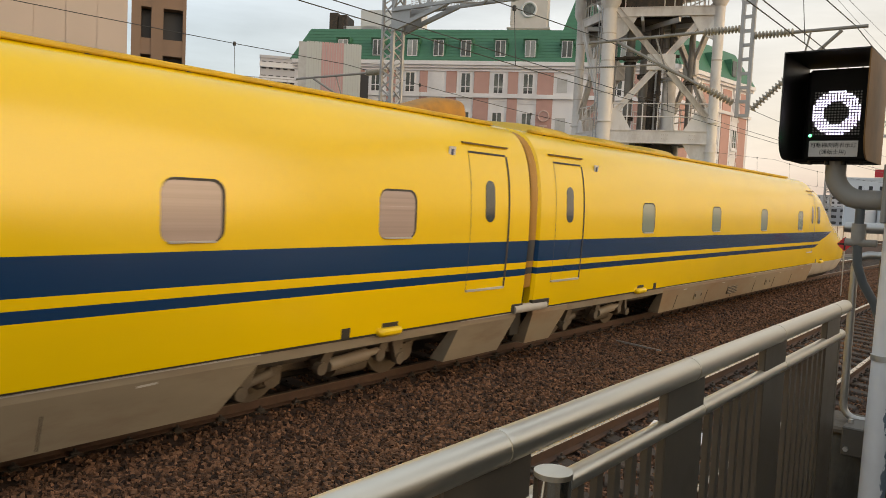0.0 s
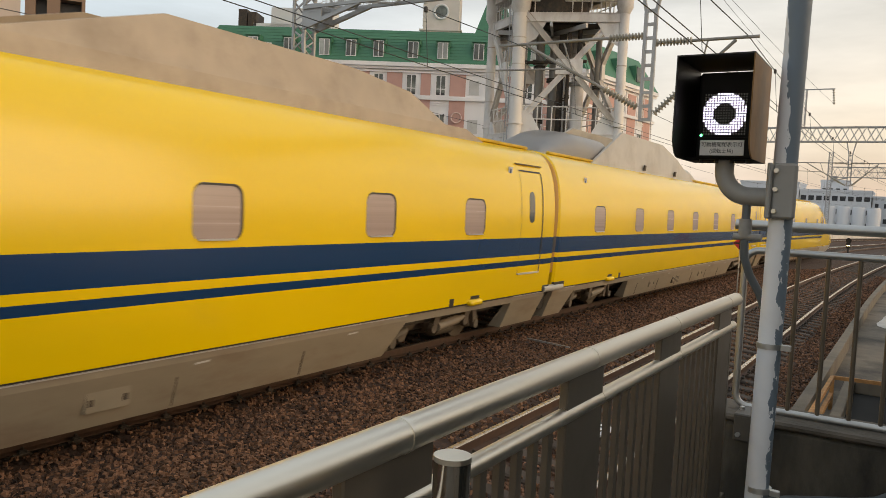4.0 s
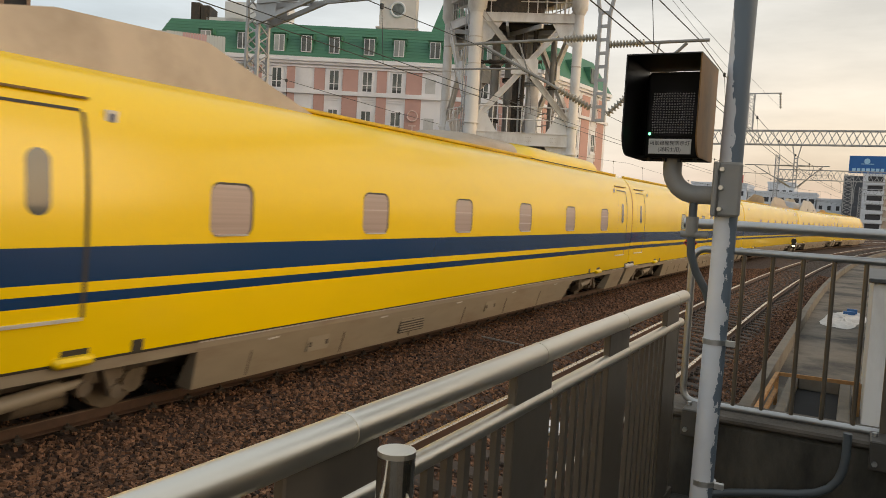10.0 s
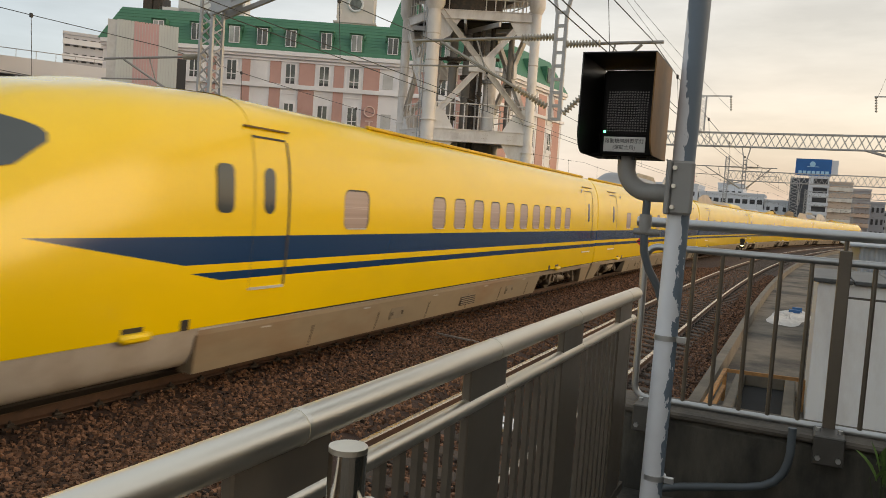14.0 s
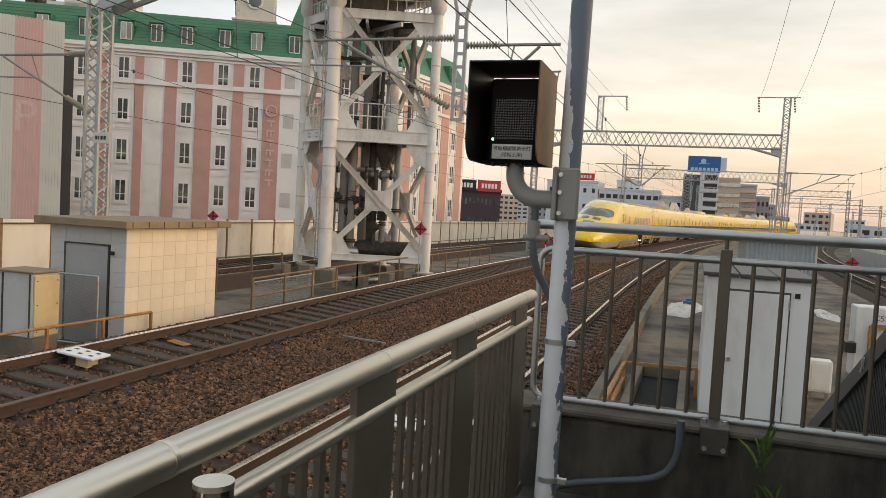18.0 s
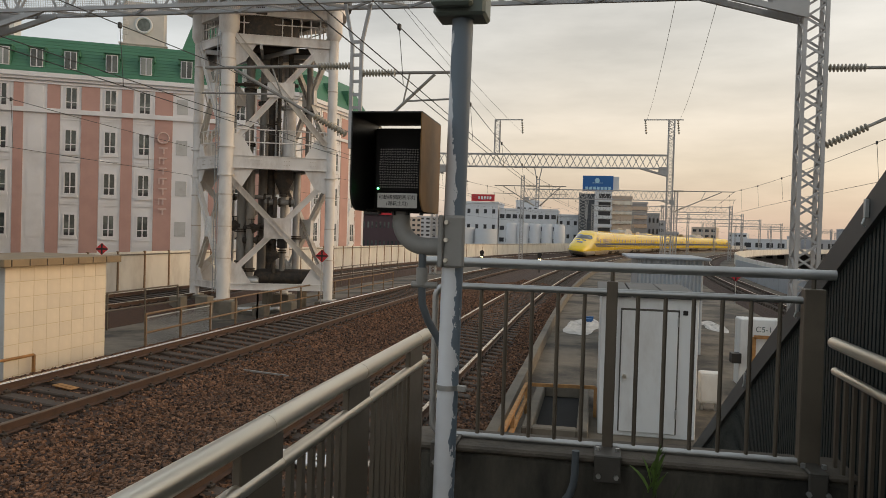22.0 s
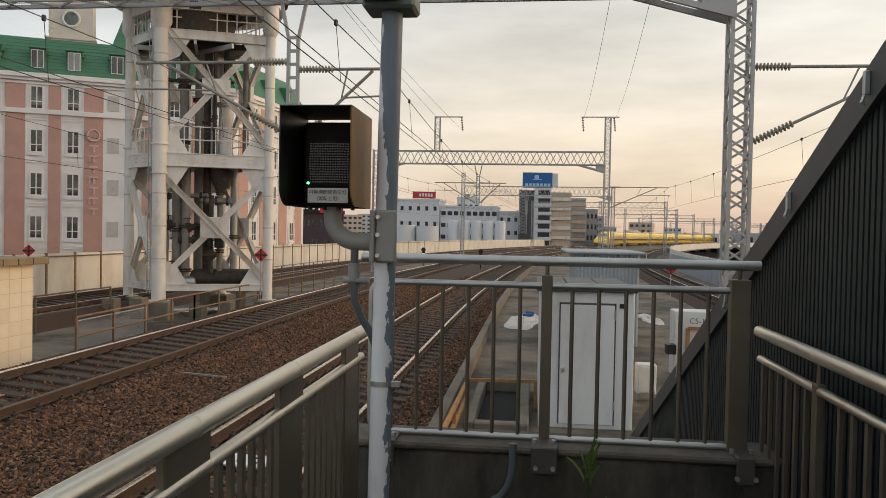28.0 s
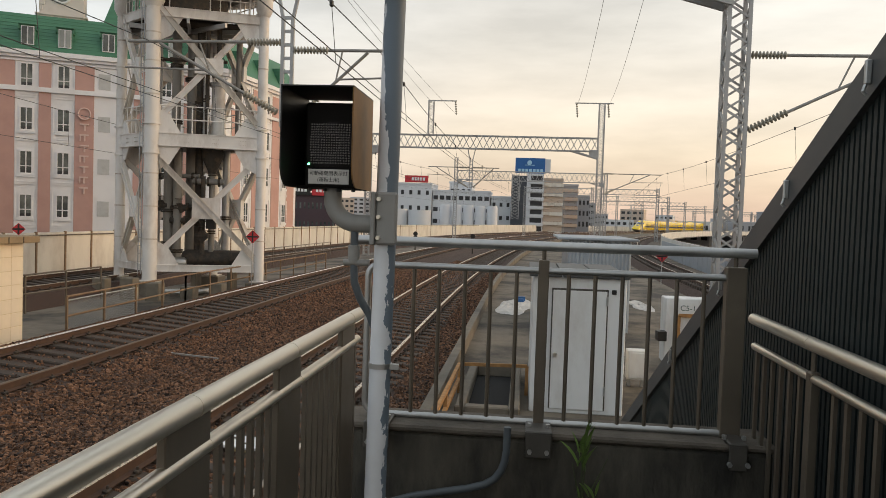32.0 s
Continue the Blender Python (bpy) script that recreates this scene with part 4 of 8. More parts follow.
# weed by the wall
t = thing("weed", "green leafy weed growing from the wall foot", "weed")
rnd = random.Random(3)
for x1, z1 in ((0.335, 1.70), (0.47, 1.62), (0.36, 1.68), (0.29, 1.58)):
    mb = MB()
    mb.tube([(0.345, 4.64, 1.25), (0.345 + (x1 - 0.345) * 0.35, 4.635, 1.25 + (z1 - 1.25) * 0.5), (x1, 4.63, z1)], [0.006, 0.005, 0.002], 6)
    part("stem", mb, STALK, t)
for k in range(19):
    a, ln = rnd.uniform(-0.55, 0.6), rnd.uniform(0.10, 0.18)
    x0, z0 = 0.335 + rnd.uniform(-0.03, 0.03), rnd.uniform(1.54, 1.67)
    if k > 13:
        x0, z0, ln = 0.36 + rnd.uniform(-0.05, 0.06), rnd.uniform(1.34, 1.5), ln * 0.6
    back = rnd.uniform(-0.25, 0.35)
    wide = rnd.uniform(0.005, 0.0095)
    mb = MB()
    for u, w in ((0, 0.25), (0.2, 0.8), (0.45, 1.0), (0.7, 0.8), (0.9, 0.35), (1, 0.03)):
        side_ = math.sin(a * (0.45 + 0.75 * u)) * ln * u
        up = math.cos(a * (0.45 + 0.75 * u)) * ln * u
        for sg in (-1, 1):
            mb.v.append((x0 + side_ + sg * wide * w * math.cos(a), 4.62 - 0.25 * back * ln * u + 0.004 * sg, z0 + up - sg * wide * w * math.sin(a)))
    for i in range(5):
        mb.face((2 * i, 2 * i + 1, 2 * i + 3, 2 * i + 2))
    part("leaf", mb, LEAF, t)

# stair enclosure: dark ribbed wall under a sloping cap
t = thing("stair_enclosure", "dark grey ribbed metal stair enclosure with a sloping cap", "stair enclosure", kind="structure")


def slope_z(y):
    return 2.825 + (5.493 - y) * 0.473


XS = 1.42
mb = MB()
y = 1.0
while y < 11.4:
    y2 = min(y + 0.055, 11.4)
    for a, b, dx in ((y, min(y + 0.034, y2), 0.0), (min(y + 0.034, y2), y2, 0.010)):
        mb.quad((XS + dx, a, -0.2), (XS + dx, b, -0.2), (XS + dx, b, slope_z(b)), (XS + dx, a, slope_z(a)))
    mb.quad((XS, y + 0.034, -0.2), (XS + 0.010, y + 0.034, -0.2), (XS + 0.010, y + 0.034, slope_z(y)), (XS, y + 0.034, slope_z(y)))
    mb.quad((XS + 0.010, y2, -0.2), (XS, y2, -0.2), (XS, y2, slope_z(y2)), (XS + 0.010, y2, slope_z(y2)))
    y = y2
mb.quad((XS + 0.02, 1.0, -0.2), (XS + 3.2, 1.0, -0.2), (XS + 3.2, 1.0, slope_z(1)), (XS + 0.02, 1.0, slope_z(1)))
mb.quad((XS + 3.2, 1.0, -0.2), (XS + 3.2, 11.4, -0.2), (XS + 3.2, 11.4, slope_z(11.4)), (XS + 3.2, 1.0, slope_z(1)))
part("ribbed_wall", mb, CLAD_DARK, t)
mb = MB()
mb.quad((XS, 1.0, slope_z(1) + 0.01), (XS + 3.2, 1.0, slope_z(1) + 0.01), (XS + 3.2, 11.4, slope_z(11.4) + 0.01), (XS, 11.4, slope_z(11.4) + 0.01))
part("roof", mb, CLAD_CAP, t)
mb = MB()
dz = 0.15
for ya, yb in ((1.0, 11.4),):
    mb.v += [(XS - 0.03, ya, slope_z(ya) - dz), (XS - 0.03, yb, slope_z(yb) - dz), (XS - 0.03, yb, slope_z(yb) + 0.03), (XS - 0.03, ya, slope_z(ya) + 0.03),
             (XS + 0.25, ya, slope_z(ya) - dz), (XS + 0.25, yb, slope_z(yb) - dz), (XS + 0.25, yb, slope_z(yb) + 0.03), (XS + 0.25, ya, slope_z(ya) + 0.03)]
    for f in ((3, 2, 1, 0), (4, 5, 6, 7), (0, 1, 5, 4), (1, 2, 6, 5), (2, 3, 7, 6), (3, 0, 4, 7)):
        mb.face(f)
part("cap", mb, CLAD_CAP, t, "dark grey folded capping")
for y in (3.98, 4.92, 6.2, 7.9):
    mb = MB()
    z = slope_z(y) - 0.07
    mb.box(XS - 0.055, XS - 0.03, y - 0.012, y + 0.012, z - 0.03, z + 0.07, bev=0.004)
    mb.tube([(XS - 0.05, y, z - 0.03), (XS - 0.06, y, z - 0.06), (XS - 0.045, y, z - 0.075)], 0.007, 6)
    part("lug", mb, STEEL_GREY, t)


# ---- the train: seven yellow cars ----
W, ZB, ZT = 1.69, 1.01, 4.02
PA, PB_ = 0.36, 0.78


VS = sorted([k / 36 for k in range(37)] + [0.5 + sg * q for q in (0.0006, 0.002, 0.005, 0.010, 0.018) for sg in (-1, 1)])
NV = len(VS) - 1


def skin(w, zb, zt, v, bulge=0.0):
    """A point of a car's cross-section; v runs from the right sill over the roof to the left sill."""
    f = math.pi * v
    c, s = math.cos(f), max(0.0, math.sin(f))
    x = w * math.copysign(abs(c) ** PA, c)
    z = zb + (zt - zb) * s ** PB_
    return x, z + bulge * math.exp(-((x / 1.0) ** 4)) * s


def side_x(z, w=W, zb=ZB, zt=ZT):
    k = min(1.0, max(0.0, (z - zb) / (zt - zb)))
    s = k ** (1 / PB_)
    return w * math.sqrt(max(0.0, 1 - s * s)) ** PA


def interp(u, pts):
    for (a, p), (b, q) in zip(pts, pts[1:]):
        if u <= b:
            k = (u - a) / (b - a)
            k = k * k * (3 - 2 * k) * 0.35 + k * 0.65
            return p + (q - p) * k
    return pts[-1][1]


# the nose, by metres back from its tip
NOSE_LEN, NOSE_AT = 8.7, 5.75
D_HOOD = [(0, 0.94), (0.03, 1.05), (0.12, 1.15), (0.3, 1.29), (0.7, 1.53), (1.4, 1.82), (2.1, 2.02), (3.0, 2.22), (4.0, 2.50), (5.0, 2.88), (6.0, 3.33), (7.0, 3.71), (8.7, 4.01)]
D_TOP = [(0, 0.94), (0.03, 1.06), (0.12, 1.18), (0.3, 1.34), (0.7, 1.62), (1.6, 2.01), (2.5, 2.30), (3.4, 2.65), (4.8, 3.27), (6.1, 3.72), (7.4, 3.93), (8.7, 4.01)]
D_W = [(0, 0.18), (0.03, 0.45), (0.12, 0.74), (0.35, 1.03), (0.8, 1.28), (1.5, 1.48), (2.6, 1.62), (4.0, 1.69), (8.7, 1.69)]
D_ZB = [(0, 0.90), (0.03, 0.875), (0.12, 0.87), (0.35, 0.905), (0.8, 0.955), (1.8, 0.985), (3.0, 1.0), (6.2, 1.0), (8.7, 1.01)]



def nose(u, v, out=0.0):
    d = NOSE_LEN * (1 - u)
    hood = interp(d, D_HOOD)
    x, z = skin(interp(d, D_W) + out, interp(d, D_ZB), hood + out, v, interp(d, D_TOP) - hood)
    return Vector((x, NOSE_AT + NOSE_LEN - d, z))


def nose_at(d, x, out=0.0):
    """The point of the nose d metres behind its tip and x to the side."""
    w, zb, hood = interp(d, D_W), interp(d, D_ZB), interp(d, D_HOOD)
    s = math.sqrt(max(0.0, 1 - min(1.0, abs(x) / w) ** (2 / PA)))
    z = zb + (hood - zb) * s ** PB_ + (interp(d, D_TOP) - hood) * math.exp(-(x ** 4)) * s
    return Vector((x, NOSE_AT + NOSE_LEN - d, z + out))


def rounded(mb, y, z, w, h, r, out, side, slot=0, seg=5):
    """A rounded panel laid on a car's side."""
    rows = []
    for k in range(seg + 1):
        a = radians(90 * k / seg)
        rows.append((-h / 2 + r - r * math.cos(a), w / 2 - r + r * math.sin(a)))
    for k in range(1, 4):
        rows.append((-h / 2 + r + (h - 2 * r) * k / 4, w / 2))
    for k in range(seg + 1):
        a = radians(90 * k / seg)
        rows.append((h / 2 - r + r * math.sin(a), w / 2 - r + r * math.cos(a)))
    k0 = len(mb.v)
    for dz, hw in rows:
        xx = side_x(z + dz) + out
        mb.v += [(side * xx, y - hw, z + dz), (side * xx, y + hw, z + dz)]
    for i in range(len(rows) - 1):
        f = (k0 + 2 * i, k0 + 2 * i + 1, k0 + 2 * i + 3, k0 + 2 * i + 2)
        mb.face(f if side > 0 else f[::-1], slot)
    n = len(rows)
    ring = [k0 + 2 * i for i in range(n)] + [k0 + 2 * i + 1 for i in range(n)][::-1]
    k1 = len(mb.v)
    mb.v += [(mb.v[i][0] - side * 0.03, mb.v[i][1], mb.v[i][2]) for i in ring]
    for i in range(2 * n):
        j = (i + 1) % (2 * n)
        f = (ring[i], ring[j], k1 + j, k1 + i)
        mb.face(f if side > 0 else f[::-1], slot)
    return mb


def window(car, y, w, h, z, pane, r=0.13):
    for side in (1, -1):
        mb = MB()
        # gasket set off-centre: its wider black edge stands for the shaded reveal
        rounded(mb, y + 0.026 * side, z + 0.012, w + 0.04, h + 0.03, r + 0.015, 0.003, side)
        fr = part("window", mb, GASKET_OR_SHADE, car)
        mb = MB()
        rounded(mb, y, z, w, h, r, 0.006, side)
        part("pane", mb, pane, fr)
        # pale colour stands for the lit bottom of the reveal
        if h > 0.3:
            mb = MB()
            mb.box(*sorted((side * (W - 0.02), side * (W + 0.008))), y - w / 2 + 0.08, y + w / 2 - 0.08, z - h / 2 + 0.004, z - h / 2 + 0.022)
            part("sill", mb, ROOF_GREY, fr)


TRIM_BROWN = mat("brown_drip_trim", (0.16, 0.09, 0.02), 0.5)


def car_door(car, y, w, glass_y):
    for side in (1, -1):
        mb = MB()
        z0, z1 = 1.46, 3.50
        n = 10
        # the wide black strip on one edge stands for the door's shadow line
        dark, pale = (w / 2, w / 2 + 0.048), (-w / 2 - 0.008, -w / 2)
        if side < 0:
            dark, pale = (-dark[1], -dark[0]), (-pale[1], -pale[0])
        for a, b in (dark, pale):
            for i in range(n):
                q0, q1 = z0 + (z1 - z0) * i / n, z0 + (z1 - z0) * (i + 1) / n
                p = [(side * (side_x(q0) + 0.006), y + a, q0), (side * (side_x(q0) + 0.006), y + b, q0), (side * (side_x(q1) + 0.006), y + b, q1), (side * (side_x(q1) + 0.006), y + a, q1)]
                mb.quad(*(p if side > 0 else p[::-1]))
        p = [(side * (side_x(z1) + 0.006), y - w / 2, z1), (side * (side_x(z1) + 0.006), y + w / 2, z1), (side * (side_x(z1 + 0.03) + 0.006), y + w / 2, z1 + 0.03), (side * (side_x(z1 + 0.03) + 0.006), y - w / 2, z1 + 0.03)]
        mb.quad(*(p if side > 0 else p[::-1]))
        d = part("door", mb, GASKET_OR_SHADE, car, "yellow plug door with a narrow oval window")
        mb = MB()
        rounded(mb, glass_y, 2.80, 0.25, 0.63, 0.12, 0.005, side)
        part("pane", mb, DARK_GLASS, d)
        mb = MB()
        mb.box(min(side * 1.66, side * 1.72), max(side * 1.66, side * 1.72), y - w / 2, y + w / 2, 1.435, 1.465)
        part("step", mb, ROOF_GREY, d)
        mb = MB()
        zt = 3.63
        xx = side_x(zt)
        mb.box(min(side * (xx - 0.02), side * (xx + 0.03)), max(side * (xx - 0.02), side * (xx + 0.03)), y - w / 2 - 0.1, y + w / 2 + 0.1, zt, zt + 0.025)
        part("drip_rail", mb, TRIM_BROWN, d)


def bogie(car, y0, BOGIE=BOGIE):
    mb = MB()
    for sx in (-1, 1):
        mb.box(sx * 1.02 - 0.09, sx * 1.02 + 0.09, y0 - 1.55, y0 + 1.55, 0.42, 0.62, bev=0.03)
        mb.box(sx * 1.02 - 0.12, sx * 1.02 + 0.12, y0 - 0.45, y0 + 0.45, 0.34, 0.60, bev=0.04)
    mb.box(-1.0, 1.0, y0 - 0.25, y0 + 0.25, 0.42, 0.70)
    b = part("bogie", mb, BOGIE, car, "dusty steel bogie frame", m=pose(0, 0, LIFT))
    # black block added so that no light shows through the bogie bay
    mb = MB()
    mb.box(-0.62, 0.62, y0 - 2.5, y0 + 2.5, 0.12, 1.04, bev=0.05)
    part("motor_casing", mb, GASKET_OR_SHADE, b, "black block added to darken the space between the wheels")
    for dy in (-1.25, 1.25):
        mb = MB()
        mb.tube([(-0.75, y0 + dy, 0.43), (0.75, y0 + dy, 0.43)], 0.08, 10)
        for sx in (-1, 1):
            mb.disc((sx * 0.77, y0 + dy, 0.43), (1, 0, 0), 0.43, 0.12, 28)
        part("wheelset", mb, BOGIE, b, "steel wheels on an axle", True)
        for sx in (-1, 1):
            mb = MB()
            mb.box(sx * 1.04 - 0.14, sx * 1.04 + 0.14, y0 + dy - 0.20, y0 + dy + 0.20, 0.28, 0.58, bev=0.05)
            mb.disc((sx * 1.16, y0 + dy, 0.43), (1, 0, 0), 0.14, 0.10, 14)
            part("axle_box", mb, BOGIE, b, "", True)
    for sx in (-1, 1):
        for dy in (-0.62, 0.62):
            mb = MB()
            mb.tube([(sx * 1.22, y0 + dy, 0.62), (sx * 1.26, y0 + dy * 1.9, 0.70)], 0.055, 10)
            mb.disc((sx * 1.22, y0 + dy, 0.60), (1, 0, 0), 0.11, 0.12, 12)
            part("damper", mb, BOGIE, b, "", True)
        mb = MB()
        mb.tube([(sx * 1.18, y0 - 0.30, 0.44), (sx * 1.18, y0 + 0.30, 0.44)], 0.16, 12)
        part("air_spring", mb, BOGIE, b, "", True)


def bogie_cover(car, y0):
    """The open side of a bogie cut-out: dampers, brackets and rods before the dark running gear."""
    for side in (1, -1):
        mb = MB()
        mb.tube([(side * 1.46, y0 - 0.58, 0.60), (side * 1.46, y0 + 0.12, 0.66)], 0.085, 14)
        mb.tube([(side * 1.46, y0 + 0.12, 0.66), (side * 1.46, y0 + 0.34, 0.68)], 0.05, 12)
        part("damper", mb, SKIRT, car, "dusty pale yaw damper", True)
        for y1, y2, z1, z2 in ((-0.72, -0.55, 0.55, 0.90), (0.36, 0.48, 0.58, 0.88), (0.78, 0.62, 0.48, 0.84), (-1.95, -1.80, 0.44, 0.80)):
            mb = MB()
            mb.bar((side * 1.45, y0 + y1, z1), (side * 1.47, y0 + y2, z2), 0.08, 0.13)
            mb.disc((side * 1.47, y0 + y1, z1 + 0.04), (1, 0, 0), 0.085, 0.10, 12)
            part("hanger", mb, BOGIE, car)
        mb = MB()
        mb.tube([(side * 1.40, y0 - 2.0, 0.50), (side * 1.40, y0 - 1.45, 0.62)], 0.06, 10)
        part("brake_rod", mb, BOGIE, car, "", True)
        mb = MB()
        mb.box(*sorted((side * 1.30, side * 1.42)), y0 + 0.55, y0 + 0.95, 0.60, 0.80, bev=0.03)
        part("brake_unit", mb, BOGIE, car)


def car_body(car, y0, y1, livery_mat, nose_end):
    ys = [y0, y0 + 0.05] + list(np.linspace(y0 + 1, (NOSE_AT if nose_end else y1 - 1), 8)) + ([] if nose_end else [y1 - 0.05, y1])
    mb = MB()
    for y in ys:
        sh = 0.97 if (y == y0 or (not nose_end and y == y1)) else 1.0
        for j in range(NV + 1):
            x, z = skin(W * sh, ZB, ZB + (ZT - ZB) * (0.985 if sh < 1 else 1), VS[j])
            mb.v.append((x, y, z))
    for i in range(len(ys) - 1):
        for j in range(NV):
            a = i * (NV + 1) + j
            mb.face((a, a + NV + 1, a + NV + 2, a + 1))
    def lid(idx):
        k = len(mb.v)
        mb.v += [mb.v[i] for i in idx]
        mb.face(range(k, k + len(idx)))
    lid(list(range(NV + 1)))
    last = (len(ys) - 1) * (NV + 1)
    lid([0, NV, last + NV, last])
    if not nose_end:
        lid([last + j for j in range(NV + 1)][::-1])
    else:
        mb.grid(lambda u, v: nose(1 - (1 - u) ** 2.2, VS[round(v * NV)]), 56, NV)
        k = len(mb.v) - (NV + 1)
        lid([k + j for j in range(NV + 1)][::-1])
    for side in (1, -1):
        # black strip painted as the shadowed gap between shell and skirt
        gp = MB()
        xa, xb = sorted((side * 1.62, side * 1.672))
        gp.box(xa, xb, y0 + 0.1, (NOSE_AT if nose_end else y1 - 0.1), 0.975, 1.025)
        part("sill_gap", gp, GASKET_OR_SHADE, car)
    part("body", mb, livery_mat, car, "yellow shell with two dark blue stripes", True)


SKIRT_RUSTY = mat("rust_stained_skirt_paint", (0.29, 0.235, 0.16), 0.5, vary=0.1, scale=3, dirt=(0.23, 0.105, 0.045), dscale=0.45, damount=0.7, stretch=(1, 0.6, 1.6))


def skirts(car, spans, paint=SKIRT):
    """Grey panels below the shell; spans: (y0, y1, slant at start, slant at end)."""
    for y0, y1, a, b in spans:
        for side in (1, -1):
            mb = MB()
            p = [(side * 1.655, y0, 0.985), (side * 1.655, y1, 0.985), (side * 1.66, y1, 0.89), (side * 1.66, y0, 0.89)]
            lo = [(side * 1.56, y0 + a, 0.34), (side * 1.56, y1 - b, 0.34)]
            f = lambda q: q if side < 0 else q[::-1]
            mb.quad(*f([p[0], p[1], p[2], p[3]]))
            mb.quad(*f([p[3], p[2], lo[1], lo[0]]))
            mb.quad(*f([lo[0], lo[1], (side * 1.3, y1 - b, 0.32), (side * 1.3, y0 + a, 0.32)]))
            mb.quad(*f([(side * 1.60, y0, 0.97), p[3], lo[0], (side * 1.3, y0 + a, 0.34)]))
            mb.quad(*f([p[2], (side * 1.60, y1, 0.97), (side * 1.3, y1 - b, 0.34), lo[1]]))
            sk = part("skirt", mb, paint, car, "dusty grey skirt panel")
            # pale colour of the lip stands for the highlight on the skirt's top
            mb = MB()
            xa, xb = sorted((side * 1.64, side * 1.672))
            mb.box(xa, xb, y0 + 0.01, y1 - 0.01, 0.965, 0.984)
            part("lip", mb, ROOF_GREY, sk, "pale lip painted as the skirt's highlight line")
            if y1 - y0 > 5:
                for q in range(5):
                    yy = y0 + (y1 - y0) * (q + 0.5) / 5
                    mb = MB()
                    mb.bar((side * 1.646, yy - 0.11, 0.842), (side * 1.646, yy + 0.11, 0.85), 0.02, 0.022)
                    part("scuff_plate", mb, ROOF_GREY, sk)
            if y1 - y0 > 5:
                yy = y0 + 1.0
                while yy < y1 - 1:
                    mb = MB()
                    mb.bar((side * 1.632, yy, 0.72), (side * 1.568, yy, 0.37), 0.010, 0.010)
                    part("seam", mb, UNDER, sk)
                    yy += 2.1
                louvre(sk, y0 + 5.2, side)
                for yv in (y0 + 2.45, (y0 + y1) / 2 + 1.6):
                    mb = MB()
                    mb.box(*sorted((side * 1.585, side * 1.632)), yv - 0.26, yv + 0.26, 0.52, 0.76)
                    part("hatch", mb, SKIRT, sk)
                    for dy in (-0.2, 0.2):
                        mb = MB()
                        mb.box(*sorted((side * 1.60, side * 1.640)), yv + dy - 0.025, yv + dy + 0.025, 0.59, 0.66)
                        part("catch", mb, UNDER, sk)


def louvre(sk, y, side):
    """A ventilation grille in a skirt: dark backing with thin slats."""
    mb = MB()
    mb.box(*sorted((side * 1.57, side * 1.624)), y - 0.42, y + 0.42, 0.47, 0.80)
    part("grille", mb, UNDER, sk, "dark louvred grille")
    for q in range(7):
        mb = MB()
        z = 0.49 + 0.046 * q
        mb.box(*sorted((side * 1.58, side * 1.634)), y - 0.41, y + 0.41, z, z + 0.018)
        part("slat", mb, SKIRT, sk)


def lump(car, y):
    """A yellow lug; black boxes stand for the shaded recess above it and the socket nearer the car's middle."""
    xs = side_x(1.11) + 0.004
    for side in (1, -1):
        mb = MB()
        xa, xb = sorted((side * 1.60, side * 1.78))
        mb.box(xa, xb, y - 0.22, y + 0.22, 0.965, 1.075, bev=0.035)
        part("step_lug", mb, YELLOW_PLAIN, car, "yellow bracket", True)
        mb = MB()
        mb.box(*sorted((side * (xs - 0.06), side * xs)), y - 0.13, y + 0.19, 1.02, 1.135)
        part("recess", mb, GASKET_OR_SHADE, car)
        mb = MB()
        ys = y - 0.80 * math.copysign(1.0, y)
        mb.box(*sorted((side * (xs - 0.06), side * xs)), ys - 0.075, ys + 0.075, 1.0, 1.14)
        part("socket", mb, GASKET_OR_SHADE, car)


def number_plate(car, y, z=3.46):
    x = side_x(z)
    for side in (1, -1):
        mb = MB()
        xa, xb = sorted((side * (x - 0.005), side * (x + 0.006)))
        mb.box(xa, xb, y - 0.075, y + 0.075, z - 0.10, z + 0.10)
        b = part("marking", mb, LABEL_WHITE, car, "small white marking")
        mb = MB()
        xa, xb = sorted((side * (x + 0.006), side * (x + 0.009)))
        mb.box(xa, xb, y - 0.03, y + 0.03, z - 0.065, z + 0.065)
        part("figure", mb, LIVERY_BLUE, b)


NOSE_GREY = mat("pale_grey_nose_skirt", (0.50, 0.47, 0.42), 0.42, vary=0.06, scale=2, dirt=(0.24, 0.18, 0.12), dscale=1.2, damount=0.45)
LAMP_RED = glow("lit_red_lamp", (1.0, 0.10, 0.14), 0.9)
LIVERY_BLUE = mat("dark_blue_paint", (0.010, 0.030, 0.095), 0.35)


